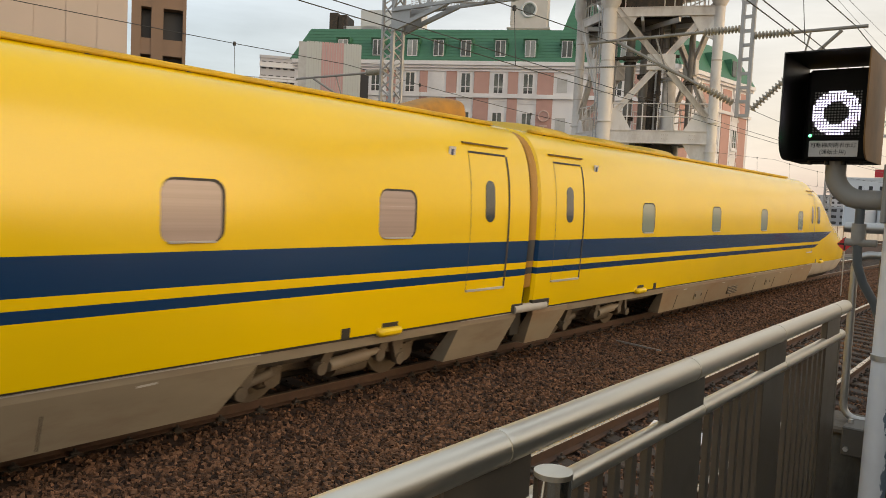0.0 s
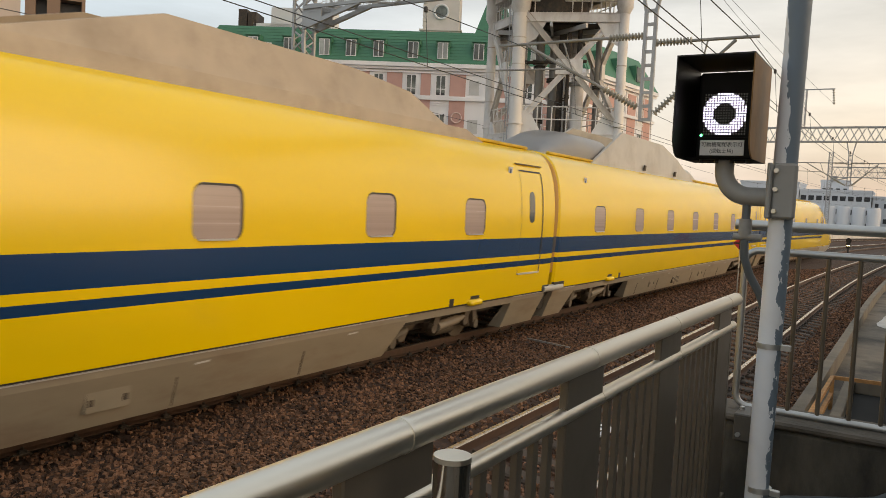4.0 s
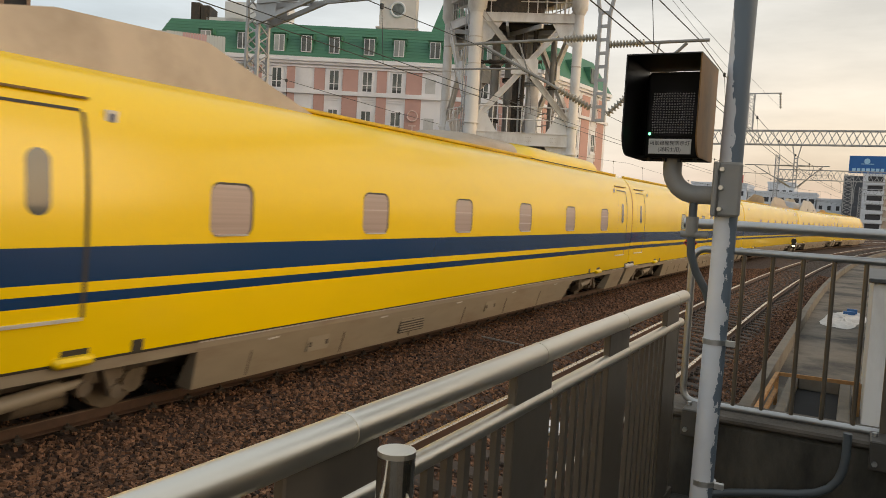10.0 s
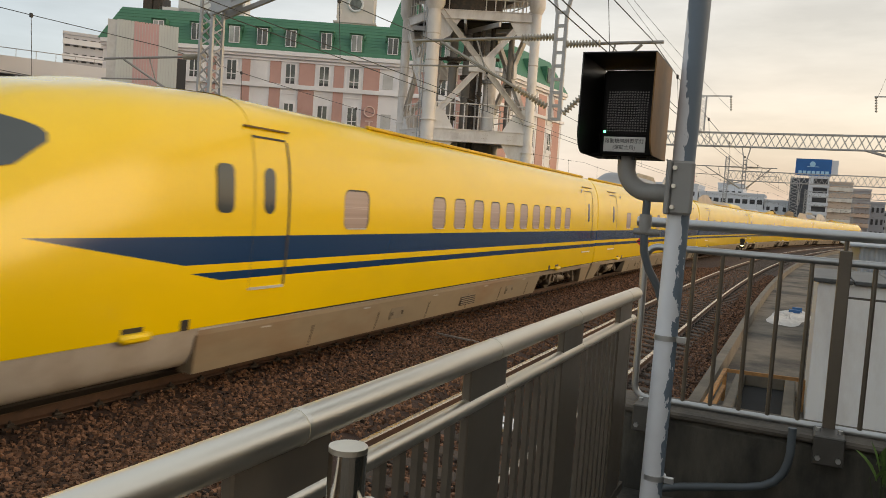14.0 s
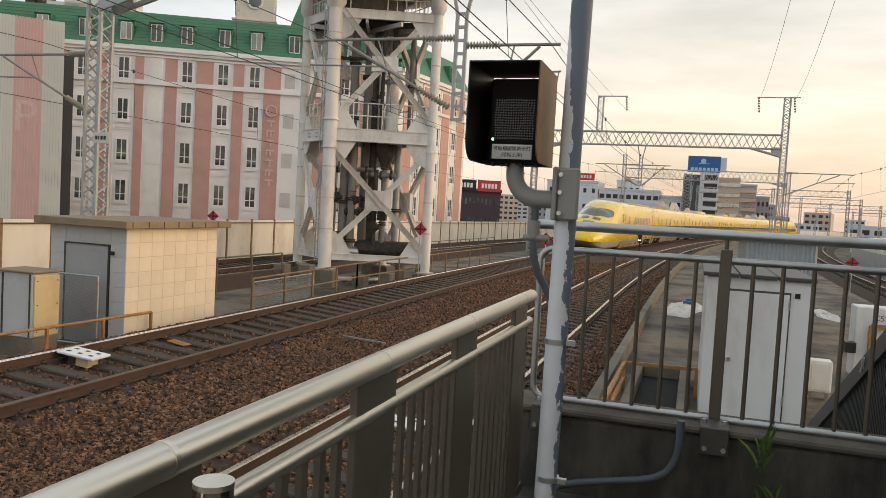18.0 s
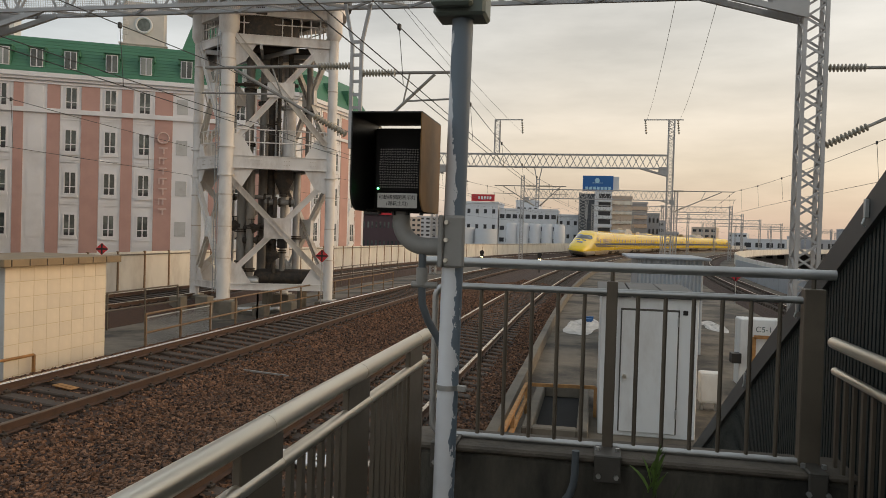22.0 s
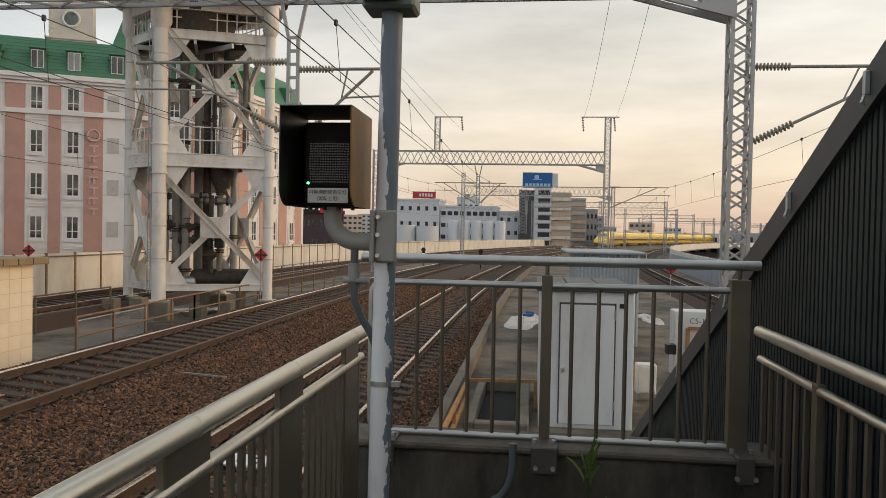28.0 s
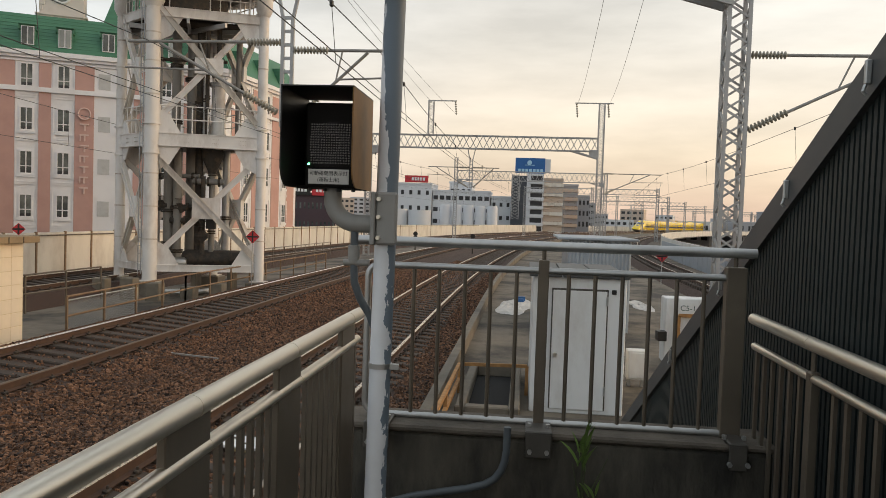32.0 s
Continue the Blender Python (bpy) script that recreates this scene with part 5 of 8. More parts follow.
def fairing(car, y0, y1, w, h, material, label, rise=2.0, fall=2.0, z=3.56):
    """A smooth hump on the roof from y0 to y1."""
    def fn(u, v):
        y = y0 + (y1 - y0) * u
        up = min(1.0, (y - y0) / rise, (y1 - y) / fall)
        up = max(0.0, up)
        up = up * up * (3 - 2 * up)
        a = math.pi * v
        hw = w * (0.80 + 0.20 * up)
        x = hw * math.copysign(abs(math.cos(a)) ** 0.6, math.cos(a))
        base = ZB + (ZT - ZB) * math.sqrt(max(0, 1 - (min(abs(x), W) / W) ** (2 / PA))) ** PB_ - 0.02
        return (x, y, base + (0.02 + h * up) * math.sin(a) ** 0.55)
    mb = MB()
    mb.grid(fn, 40, 18)
    hump = part("roof_fairing", mb, material, car, label, True)
    # dark tube stands for the shadow line along the hump's base
    if h > 0.25 and w > 0.9:
        for v in (0.004, 0.996):
            seam = MB()
            line = [fn(u, v) for u in np.linspace(0.01, 0.99, 30)]
            seam.tube([(x * 1.004, y, z + 0.018) for x, y, z in line], 0.013, 6)
            part("seam", seam, GASKET_OR_SHADE, hump)
    return hump


def gaiter(car, y):
    # the second, black ring fills the gap beside the gaiter
    for name, rings, material, label in (("gangway_gaiter", ((-0.06, 0.95), (-0.03, 0.965), (0.02, 0.945), (0.07, 0.965), (0.12, 0.945), (0.16, 0.95)), GAITER_STRIPED, "orange-brown gangway gaiter"), ("gangway_seal", ((-0.17, 0.93), (-0.06, 0.93)), GASKET_OR_SHADE, "black ring in the gap beside the gaiter")):
        mb = MB()
        for dy, k in rings:
            for j in range(NV + 1):
                x, z = skin(W * k, ZB + 0.36, ZT - 0.06 + 0.02 * k, VS[j])
                mb.v.append((x, y + dy, z))
        for i in range(len(rings) - 1):
            for j in range(NV):
                a = i * (NV + 1) + j
                mb.face((a, a + NV + 1, a + NV + 2, a + 1))
        part(name, mb, material, car, label, True)
    # black block added so that the gap below the gaiter reads dark
    mb = MB()
    mb.box(-1.50, 1.50, y - 0.14, y + 0.14, 0.52, 1.40)
    part("coupler", mb, GASKET_OR_SHADE, car, "black block added to darken the gap between the cars")


def underframe(car, y0, y1):
    mb = MB()
    mb.box(-1.30, 1.30, y0, y1, 0.66, 1.02)
    # narrow lower box added as a dark backing that stops light under the car
    mb.box(-0.62, 0.62, y0 + 0.4, y1 - 0.4, 0.30, 0.66)
    part("underframe", mb, UNDER, car)


def end_gear(car, y):
    """Coupling pipe over black boxes that stand for shaded notches at the lower corners of two cars."""
    x = side_x(1.10)
    for y0, y1, z1 in ((y - 0.20, y + 0.15, 1.13), (y + 0.45, y + 1.02, 1.15)):
        mb = MB()
        mb.box(x - 0.10, x + 0.006, y0, y1, 0.98, z1, bev=0.008)
        part("notch", mb, GASKET_OR_SHADE, car, "black box standing for a shaded notch in the shell")
    mb = MB()
    mb.tube([(x - 0.03, y - 0.10, 1.03), (x - 0.03, y + 0.92, 1.03)], 0.075, 14)
    part("coupling_pipe", mb, ROOF_GREY, car, "pale pipe between the cars", True)
    mb = MB()
    mb.tube([(1.50, y + 0.20, 1.18), (1.53, y + 0.24, 1.24), (1.50, y + 0.30, 1.18), (1.53, y + 0.34, 1.26)], 0.018, 6)
    part("jumper_hose", mb, ROOF_GREY, car)


END_CARS = 13.6
cars = []


def middle_car(label, windows, doors, plates, panes=BLIND, wide=0.72):
    c = thing("railcar", label, "railcar", "yellow inspection train")
    car_body(c, -12.35, 12.35, LIVERY, False)
    underframe(c, -12.1, 12.1)
    gaiter(c, 12.5)
    skirts(c, [(-6.97, 6.92, 0.06, 0.46), (-12.25, -10.95, -0.15, 0.50), (10.66, 12.22, -0.18, 0.28)])
    for y in (-8.75, 8.75):
        bogie(c, y)
        bogie_cover(c, y)
        for side in (1, -1):
            mb = MB()
            xa, xb = sorted((side * 1.56, side * 1.655))
            mb.box(xa, xb, y - 2.2, y + 1.95, 0.85, 0.985)
            part("side_sill", mb, SKIRT, c)
    lump(c, -8.7)
    lump(c, 9.0)
    end_gear(c, 12.2)
    for y, w, pn in windows:
        window(c, y, w, 0.62, 2.575, pn)
    for y in doors:
        car_door(c, y, 1.0, y)
    for y in plates:
        number_plate(c, y)
    cars.append(c)
    return c


def end_car(label, windows, doors, glass, lamps):
    """An end car; its nose points to +y in its own space and its gap end lies at -y."""
    c = thing("railcar", label, "railcar", "yellow inspection train")
    g = -END_CARS
    car_body(c, g + 0.15, None, LIVERY_NOSE, True)
    underframe(c, g + 0.3, 12.5)
    skirts(c, [(g + 0.3, g + 1.5, 0, 0.35), (g + 6.05, 6.62, 0.12, 0.1)], SKIRT_RUSTY)
    for y in (g + 3.75, g + 3.75 + 17.5):
        # the nose bogie gets darker steel to stand for the shade there
        bogie(c, y, BOGIE if y < 0 else UNDER)
    lump(c, g + 4.6)
    lump(c, 7.7)
    bogie_cover(c, g + 3.75)
    for side in (1, -1):
        mb = MB()
        xa, xb = sorted((side * 1.56, side * 1.655))
        mb.box(xa, xb, g + 1.4, g + 6.65, 0.85, 0.985)
        part("side_sill", mb, SKIRT, c)

    def low(u, v):
        q = 1 - (1 - u) ** 2
        d = NOSE_LEN * (1 - q)
        w = interp(d, D_W)
        a = math.pi * v
        x = w * 0.99 * math.copysign(abs(math.cos(a)) ** 0.4, math.cos(a))
        zb = interp(d, D_ZB) + 0.01
        zl = zb - (zb - 0.30) * min(1.0, d / 2.2) ** 0.45
        k = max(0.0, math.sin(a)) ** 0.35
        return Vector((x * (1 - 0.12 * k), NOSE_AT + NOSE_LEN - d - 0.35 * k * max(0, 1 - d / 2), zb - (zb - zl) * k))
    mb = MB()
    mb.grid(low, 34, 18, flip=True)
    part("nose_skirt", mb, NOSE_GREY, c, "pale grey skirt under the nose", True)
    mb = MB()
    mb.grid(lambda u, v: nose_at((3.55 + 1.05 * (2 * v - 1) ** 2 + 0.75 * abs(2 * v - 1) ** 10) * (1 - u) + (4.98 + 1.05 * (2 * v - 1) ** 2 - 0.28 * abs(2 * v - 1) ** 14) * u, 1.30 * (2 * v - 1) * (1 - 0.05 * u), 0.014), 12, 40)
    part("windscreen", mb, DARK_GLASS, c, "dark wrap-round windscreen", True)
    for d0, d1, x0, x1 in ((2.95, 3.40, -0.72, -0.16), (2.95, 3.40, 0.16, 0.72), (1.92, 2.60, -0.42, 0.42)):
        mb = MB()
        mb.grid(lambda u, v: nose_at(d0 + (d1 - d0) * u, x0 + (x1 - x0) * v, 0.012), 5, 8, flip=True)
        part("lamp_cover", mb, DARK_GLASS, c, "dark lamp cover on the nose", True)
    # plough made wide and black to keep light out under the nose
    mb = MB()
    mb.box(-1.15, 1.15, 5.9, NOSE_AT + NOSE_LEN - 2.4, 0.16, 0.72, bev=0.12)
    mb.box(-0.85, 0.85, 5.9, NOSE_AT + NOSE_LEN - 1.7, 0.18, 0.70, bev=0.12)
    part("plough", mb, GASKET_OR_SHADE, c, "dark plough under the nose")
    if lamps:
        mb = MB()
        mb.disc(nose_at(2.15, 0.0, 0.02), (0, 0.35, 0.9), 0.045, 0.02, 12)
        part("tail_lamp", mb, LAMP_RED, c, "lit red lamp")
    for y, w in windows:
        window(c, y, w, 0.62, 2.575, BLIND if lamps else BLIND_GREEN, 0.12 if w < 0.6 else 0.13)
    for y, gy in doors:
        car_door(c, y, 1.0 if y < 0 else 0.75, gy)
    for y, w in glass:
        for side in (1, -1):
            mb = MB()
            rounded(mb, y, 2.80, w, 0.63, 0.10, 0.006, side)
            part("cab_window", mb, DARK_GLASS, c)
    number_plate(c, g + 2.3)
    cars.append(c)
    return c


RR = lambda off: off - 12.5          # counted from the rear gap of a middle car


def shield(car, pts, xb=1.02, xt=0.80, material=ROOF_GREY, sockets=True):
    """A pair of leaning side shields round a pantograph."""
    z0, z1 = min(p[1] for p in pts), max(p[1] for p in pts)
    for side in (1, -1):
        mb = MB()
        n = len(pts)
        for th in (0.0, 0.07):
            mb.v += [(side * (xb + (xt - xb) * (z - z0) / (z1 - z0) - th), y, z) for y, z in pts]
        a, b = tuple(range(n)), tuple(range(n, 2 * n))[::-1]
        mb.face(a[::-1] if side > 0 else a)
        mb.face(b[::-1] if side > 0 else b)
        for i in range(n):
            k = (i + 1) % n
            f = (i, k, n + k, n + i)
            mb.face(f if side > 0 else f[::-1])
        sh = part("pantograph_shield", mb, material, car, "pale grey roof shield")
        if side > 0 and sockets:
            for f in (0.42, 0.72):
                y = pts[0][0] + (pts[-1][0] - pts[0][0]) * f
                mb = MB()
                mb.box(xb - 0.03, xb + 0.02, y - 0.07, y + 0.07, z0 + 0.22, z0 + 0.38)
                part("socket", mb, UNDER, sh)
    mb = MB()
    ya, yb = pts[1][0], pts[-2][0]
    mb.box(-0.7, 0.7, ya, yb, 3.82, 4.02, bev=0.05)
    part("equipment_base", mb, UNDER, car)


TRUNKING = mat("dirty_yellow_trunking", (0.62, 0.40, 0.02), 0.5, vary=0.15, scale=3, dirt=(0.2, 0.12, 0.04), dscale=1.5, damount=0.6)
SHIELD_TAN = mat("tan_dusty_shield_paint", (0.42, 0.35, 0.27), 0.5, vary=0.1, scale=2, dirt=(0.2, 0.15, 0.1), dscale=0.9, damount=0.5)


def cable_head(car, y, sg, long, high, flat, paint, stub=1.0):
    """A tapering brown cover with a stub insulator that points out over the car's end."""
    mb = MB()
    mb.grid(lambda u, v: ((0.30 - 0.10 * u) * math.copysign(abs(math.cos(math.pi * v)) ** 0.7, math.cos(math.pi * v)), y - sg * long * u, 3.81 + (high * (1 - u) ** flat + 0.06) * math.sin(math.pi * v) ** 0.7), 16, 12)
    mb.quad((0.30, y, 3.81), (-0.30, y, 3.81), (-0.20, y, 3.84 + high), (0.20, y, 3.84 + high))
    part("cable_cover", mb, paint, car, "brown tapering cable cover", True)
    mb = MB()
    mb.tube([(0, y - 0.05 * sg, 4.33), (0, y + sg * 0.12, 4.35)], 0.20, 16)
    part("collar", mb, UNDER, car, "", True)
    mb = MB()
    mb.tube([(0, y + sg * 0.1, 4.35), (0, y + sg * 0.62 * stub, 4.35 + 0.10 * stub)], [0.15, 0.12], 16)
    mb.tube([(0, y + sg * 0.62 * stub, 4.35 + 0.10 * stub), (0, y + sg * 0.74 * stub, 4.35 + 0.12 * stub), (0, y + sg * 0.86 * stub, 4.35 + 0.10 * stub)], [0.09, 0.09, 0.03], 10, 1)
    part("cable_insulator", mb, [PORCELAIN, GAITER], car, "pale stub insulator", True)


def roof_strip(car, y0, y1, x=0.90):
    mb = MB()
    for sx in (-1, 1):
        mb.box(sx * x - 0.045, sx * x + 0.045, y0, y1, 3.985, 4.045, bev=0.015)
    part("roof_trunking", mb, TRUNKING, car, "yellow-brown roof trunking")
    mb = MB()
    for sx in (-1, 1):
        for q in range(int((y1 - y0) / 1.1)):
            yy = y0 + 0.5 + 1.1 * q
            mb.box(sx * x - 0.03, sx * x + 0.03, yy - 0.03, yy + 0.03, 3.90, 3.99)
    part("trunking_feet", mb, UNDER, car)


E0 = -END_CARS
c1 = end_car("leading yellow railcar with a long duck-bill nose", [(E0 + 4.65, 0.62), (E0 + 8.95, 0.62), (E0 + 13.2, 0.62), (E0 + 17.5, 0.62)], [(E0 + 1.2, E0 + 1.2), (E0 + 19.2, E0 + 19.2)], [(E0 + 20.2, 0.35)], False)
c2 = middle_car("yellow railcar with blue stripes and tall grey pantograph shields", [(RR(o), 0.70, BLIND) for o in (2.67, 5.82, 8.97, 12.12, 15.27, 18.4, 21.5)], [RR(23.65)], [RR(1.80), RR(22.75)])
c3 = middle_car("yellow railcar with blue stripes and a brown roof cable cover", [(RR(o), 0.70, BLIND) for o in (5.86, 9.0, 12.15, 15.28, 18.4, 21.25)], [RR(23.65)], [RR(1.8), RR(22.75)])
c4 = middle_car("yellow railcar with blue stripes and greenish windows", [(RR(o), w, BLIND_GREEN) for o, w in ((7.99, 0.80), (10.12, 0.80), (12.18, 0.74), (14.3, 0.74), (19.7, 0.8), (21.56, 0.8))], [RR(1.2)], [RR(2.15), RR(22.9)])
window(c4, RR(16.2), 0.52, 0.86, 2.62, BLIND_GREEN, 0.16)
c5 = middle_car("yellow railcar with blue stripes and a low yellow roof cover", [(RR(25.17 + o), 0.69, BLIND) for o in (-3.58, -6.7, -9.85, -13.0, -16.1, -19.3)], [RR(23.62), RR(3.35)], [RR(22.75), RR(4.2)])
c6 = middle_car("yellow railcar with blue stripes and grey pantograph shields", [(RR(4.98 + 3.17 * k), 0.70, BLIND) for k in range(6)] + [(RR(23.9), 0.70, BLIND)], [RR(2.4)], [RR(22.8), RR(3.6)])
c7 = end_car("trailing yellow railcar with a long duck-bill nose", [(E0 + 4.1 + 1.05 * k, 0.56) for k in range(10)] + [(E0 + 16.75, 0.74)], [(E0 + 1.45, E0 + 1.45), (E0 + 19.0, E0 + 19.05)], [(E0 + 19.95, 0.32)], True)
gaiter(c1, E0)
for c in (c2, c3, c4, c5, c6):
    roof_strip(c, -11.9, 11.9)
roof_strip(c1, E0 + 0.6, 4.0)
roof_strip(c7, E0 + 0.6, 2.0)
ROOF_DARK = mat("dark_grey_glossy_roof_hump", (0.22, 0.22, 0.225), 0.32, vary=0.08, scale=2, dirt=(0.3, 0.26, 0.2), dscale=0.7, damount=0.4)
shield(c2, [(RR(2.8), 3.80), (RR(5.65), 4.97), (RR(9.6), 4.97), (RR(11.3), 4.62), (RR(13.9), 3.80)])
fairing(c2, RR(0.25), RR(5.4), 0.84, 0.62, ROOF_DARK, "dark grey roof hump behind the shield", 2.4, 0.8)
fairing(c2, RR(12.0), RR(15.7), 0.84, 0.42, ROOF_GREY, "pale grey roof hump before the shield", 0.6, 2.4)
shield(c6, [(RR(12.9), 3.80), (RR(15.6), 4.97), (RR(19.8), 4.97), (RR(21.2), 4.62), (RR(23.3), 3.80)])
fairing(c6, RR(6.3), RR(14.2), 0.88, 0.60, ROOF_DARK, "dark grey roof hump behind the shield", 2.6, 0.8)
shield(c5, [(RR(1.5), 3.82), (RR(2.3), 4.20), (RR(3.9), 4.52), (RR(6.0), 4.60), (RR(8.5), 3.82)], 1.0, 0.80, SHIELD_TAN, False)
fairing(c5, RR(0.1), RR(1.7), 0.40, 0.26, TRUNKING, "yellow roof duct at the car's end", 0.3, 0.3)
fairing(c5, RR(12.6), RR(16.3), 0.92, 0.28, SHIELD_TAN, "low tan roof hump", 1.8, 0.4)
fairing(c5, RR(16.2), RR(22.9), 0.98, 0.30, YELLOW_PLAIN, "low yellow roof cover", 0.9, 0.9)
shield(c3, [(RR(12.9), 4.13), (RR(15.0), 4.72), (RR(18.4), 4.70), (RR(19.9), 4.56), (RR(21.0), 4.13)], 0.94, 0.80, SHIELD_TAN, False)
shield(c3, [(RR(11.8), 3.82), (RR(12.8), 4.14), (RR(21.6), 4.14), (RR(22.7), 3.82)], 1.04, 1.0, SHIELD_TAN, False)
cable_head(c3, RR(0.43), -1, 2.4, 0.42, 0.9, GAITER)
cable_head(c4, RR(23.9), 1, 5.2, 0.50, 0.45, TRUNKING, 0.45)
fairing(c2, RR(22.6), RR(24.6), 0.30, 0.34, GAITER, "small brown cable cover", 1.6, 0.15)
for k in range(3):
    fairing(c1, E0 + 0.8 + 2.6 * k, E0 + 2.4 + 2.6 * k, 0.9, 0.14, TRUNKING, "low roof vent", 0.3, 0.3)


def front_at(t):
    """How far along the line the train's leading tip stands at t seconds."""
    ts = [0, 1, 2, 3, 5.5, 7, 9, 11, 13, 14.5, 17, 19, 21, 23, 25, 28, 30, 32]
    vs = [38.74, 45.4, 52.4, 59.95, 81.65, 96.13, 117.22, 141.0, 166.5, 187.45, 222.0, 250.5, 280.4, 310.9, 340.9, 386.9, 417.9, 448.9]
    i = max(0, min(len(ts) - 2, sum(1 for q in ts if q <= t) - 1))
    slope = lambda k: (vs[min(k + 1, len(vs) - 1)] - vs[max(k - 1, 0)]) / (ts[min(k + 1, len(ts) - 1)] - ts[max(k - 1, 0)])
    h = ts[i + 1] - ts[i]
    u = (t - ts[i]) / h
    return (2 * u**3 - 3 * u**2 + 1) * vs[i] + (u**3 - 2 * u**2 + u) * h * slope(i) + (-2 * u**3 + 3 * u**2) * vs[i + 1] + (u**3 - u**2) * h * slope(i + 1)


def car_pose(s, back=False):
    """A car whose middle stands at s, on two bogies; back: its nose points the other way."""
    a, b = line(s - 8.75, X_TRAIN)[0], line(s + 8.75, X_TRAIN)[0]
    m, d = (a + b) / 2, b - a
    yaw = math.degrees(math.atan2(-d.x, d.y))
    if back:
        return pose(m.x, m.y, CANT / 2, 0, -TILT, yaw + 180)
    return pose(m.x, m.y, CANT / 2, 0, TILT, yaw)


def motions():
    times = [q * 0.5 for q in range(65)]
    backs = [27.1 - 13.6] + [27.1 + 12.5 + 25 * k for k in range(5)] + [152.1 + 13.6]
    for c, off in zip(cars, backs):
        walk(c, [(t, car_pose(front_at(t) - off, c is cars[-1])) for t in times])
    flip = [(0, 0), (4.3, 0), (4.4, 60), (4.5, 120), (4.6, 180), (32, 180)]
    walk(lit_ring, [(t, pose(CX, PB - 0.012, CZ, 0, 0, a)) for t, a in flip])


# ---- trackside hut and cabinets ----
t = thing("trackside_hut", "small flat-roofed hut with cream tiled side and grey door", "hut")
HX0, HX1, HY0, HY1, HZ0, HZ1 = -12.86, -10.94, 13.36, 16.46, -0.45, 1.98
mb = MB()
mb.box(HX0, HX1 - 0.02, HY0 + 0.02, HY1, HZ0, HZ1)
part("wall", mb, HUT_GREY, t, "grey painted block walls")
mb = MB()
mb.box(HX1 - 0.02, HX1 - 0.004, HY0 + 0.02, HY1, HZ0, HZ1)
part("tile_bedding", mb, CAB_YELLOW, t)
mb = MB()
mb.box(0, 0.02, 0.004, 0.382, 0.004, 0.2995, bev=0.004)
tile = mb.mesh("tile", HUT_TILE)
for i in range(8):
    for j in range(8):
        part("tile", tile, None, t, m=pose(HX1 - 0.02, HY0 + 0.01 + 0.386 * i, HZ0 + 0.3035 * j))
mb = MB()
mb.box(0.003, 0.381, 0, 0.02, 0.003, 0.300, bev=0.003)
block = mb.mesh("block", HUT_GREY)
for i in range(5):
    for j in range(8):
        if 1 <= i <= 3 and j < 7:
            continue
        part("block", block, None, t, m=pose(HX0 + 0.384 * i, HY0, HZ0 + 0.3035 * j))
mb = MB()
mb.box(HX0 - 0.2, HX1 + 0.22, HY0 - 0.28, HY1 + 0.25, HZ1, HZ1 + 0.15, bev=0.01)
roof = part("roof", mb, HUT_ROOF, t, "dark flat roof with a brown edge")
for k in range(7):
    mb = MB()
    mb.box(HX1 + 0.218, HX1 + 0.232, HY0 - 0.1 + 0.48 * k, HY0 - 0.085 + 0.48 * k, HZ1 + 0.01, HZ1 + 0.14)
    part("seam", mb, UNDER, roof)
mb = MB()
mb.box(HX0 + 0.40, HX0 + 1.48, HY0 - 0.012, HY0 + 0.015, HZ0 + 0.05, HZ0 + 2.02, bev=0.004)
dr = part("door", mb, mat("grey_door_paint", (0.36, 0.37, 0.375), 0.5, vary=0.06, scale=3, dirt=(0.2, 0.18, 0.16), dscale=1.5, damount=0.4), t, "grey steel door")
mb = MB()
mb.disc((HX0 + 0.50, HY0 - 0.05, HZ0 + 1.0), (0, 1, 0), 0.03, 0.06, 12)
part("knob", mb, STEEL_GREY, dr, smooth=True)
mb = MB()
mb.box(HX0 + 0.365, HX0 + 0.40, HY0 - 0.02, HY0 + 0.02, HZ0, HZ0 + 2.04)
mb.box(HX0 + 1.48, HX0 + 1.515, HY0 - 0.02, HY0 + 0.02, HZ0, HZ0 + 2.04)
mb.box(HX0 + 0.365, HX0 + 1.515, HY0 - 0.02, HY0 + 0.02, HZ0 + 2.04, HZ0 + 2.07)
part("door_frame", mb, UNDER, t, "dark door frame")
mb = MB()
mb.box(HX0 + 1.56, HX0 + 1.64, HY0 - 0.06, HY0, HZ0 + 1.86, HZ0 + 1.94, bev=0.006)
part("switch_box", mb, BOX_BLACK, t)

t = thing("equipment_cabinet", "faded yellow steel equipment cabinet on legs", "cabinet")
mb = MB()
mb.box(-12.53, -11.68, 11.78, 12.41, -0.12, 1.10, bev=0.015)
part("body", mb, HUT_GREY, t)
mb = MB()
mb.box(-11.68, -11.645, 11.80, 12.39, -0.09, 1.05, bev=0.008)
dr = part("door", mb, CAB_YELLOW, t, "faded yellow door")
for y, z in ((11.86, 0.0), (11.86, 0.5), (11.86, 0.95), (12.33, 0.0), (12.33, 0.5), (12.33, 0.95)):
    mb = MB()
    mb.disc((-11.64, y, z), (1, 0, 0), 0.012, 0.015, 8)
    part("screw", mb, UNDER, dr)
mb = MB()
mb.box(-12.42, -12.38, 11.77, 11.785, -0.1, 1.08)
mb.box(-11.76, -11.73, 11.77, 11.785, -0.1, 1.08)
part("edge_strip", mb, UNDER, t)
mb = MB()
mb.box(-12.58, -11.62, 11.73, 12.46, 1.10, 1.14, bev=0.01)
part("lid", mb, HUT_ROOF, t, "brown weathered lid")
mb = MB()
mb.box(-12.5, -11.66, 11.80, 12.40, -0.62, -0.12, bev=0.02)
part("plinth", mb, CONCRETE, t, "concrete plinth")


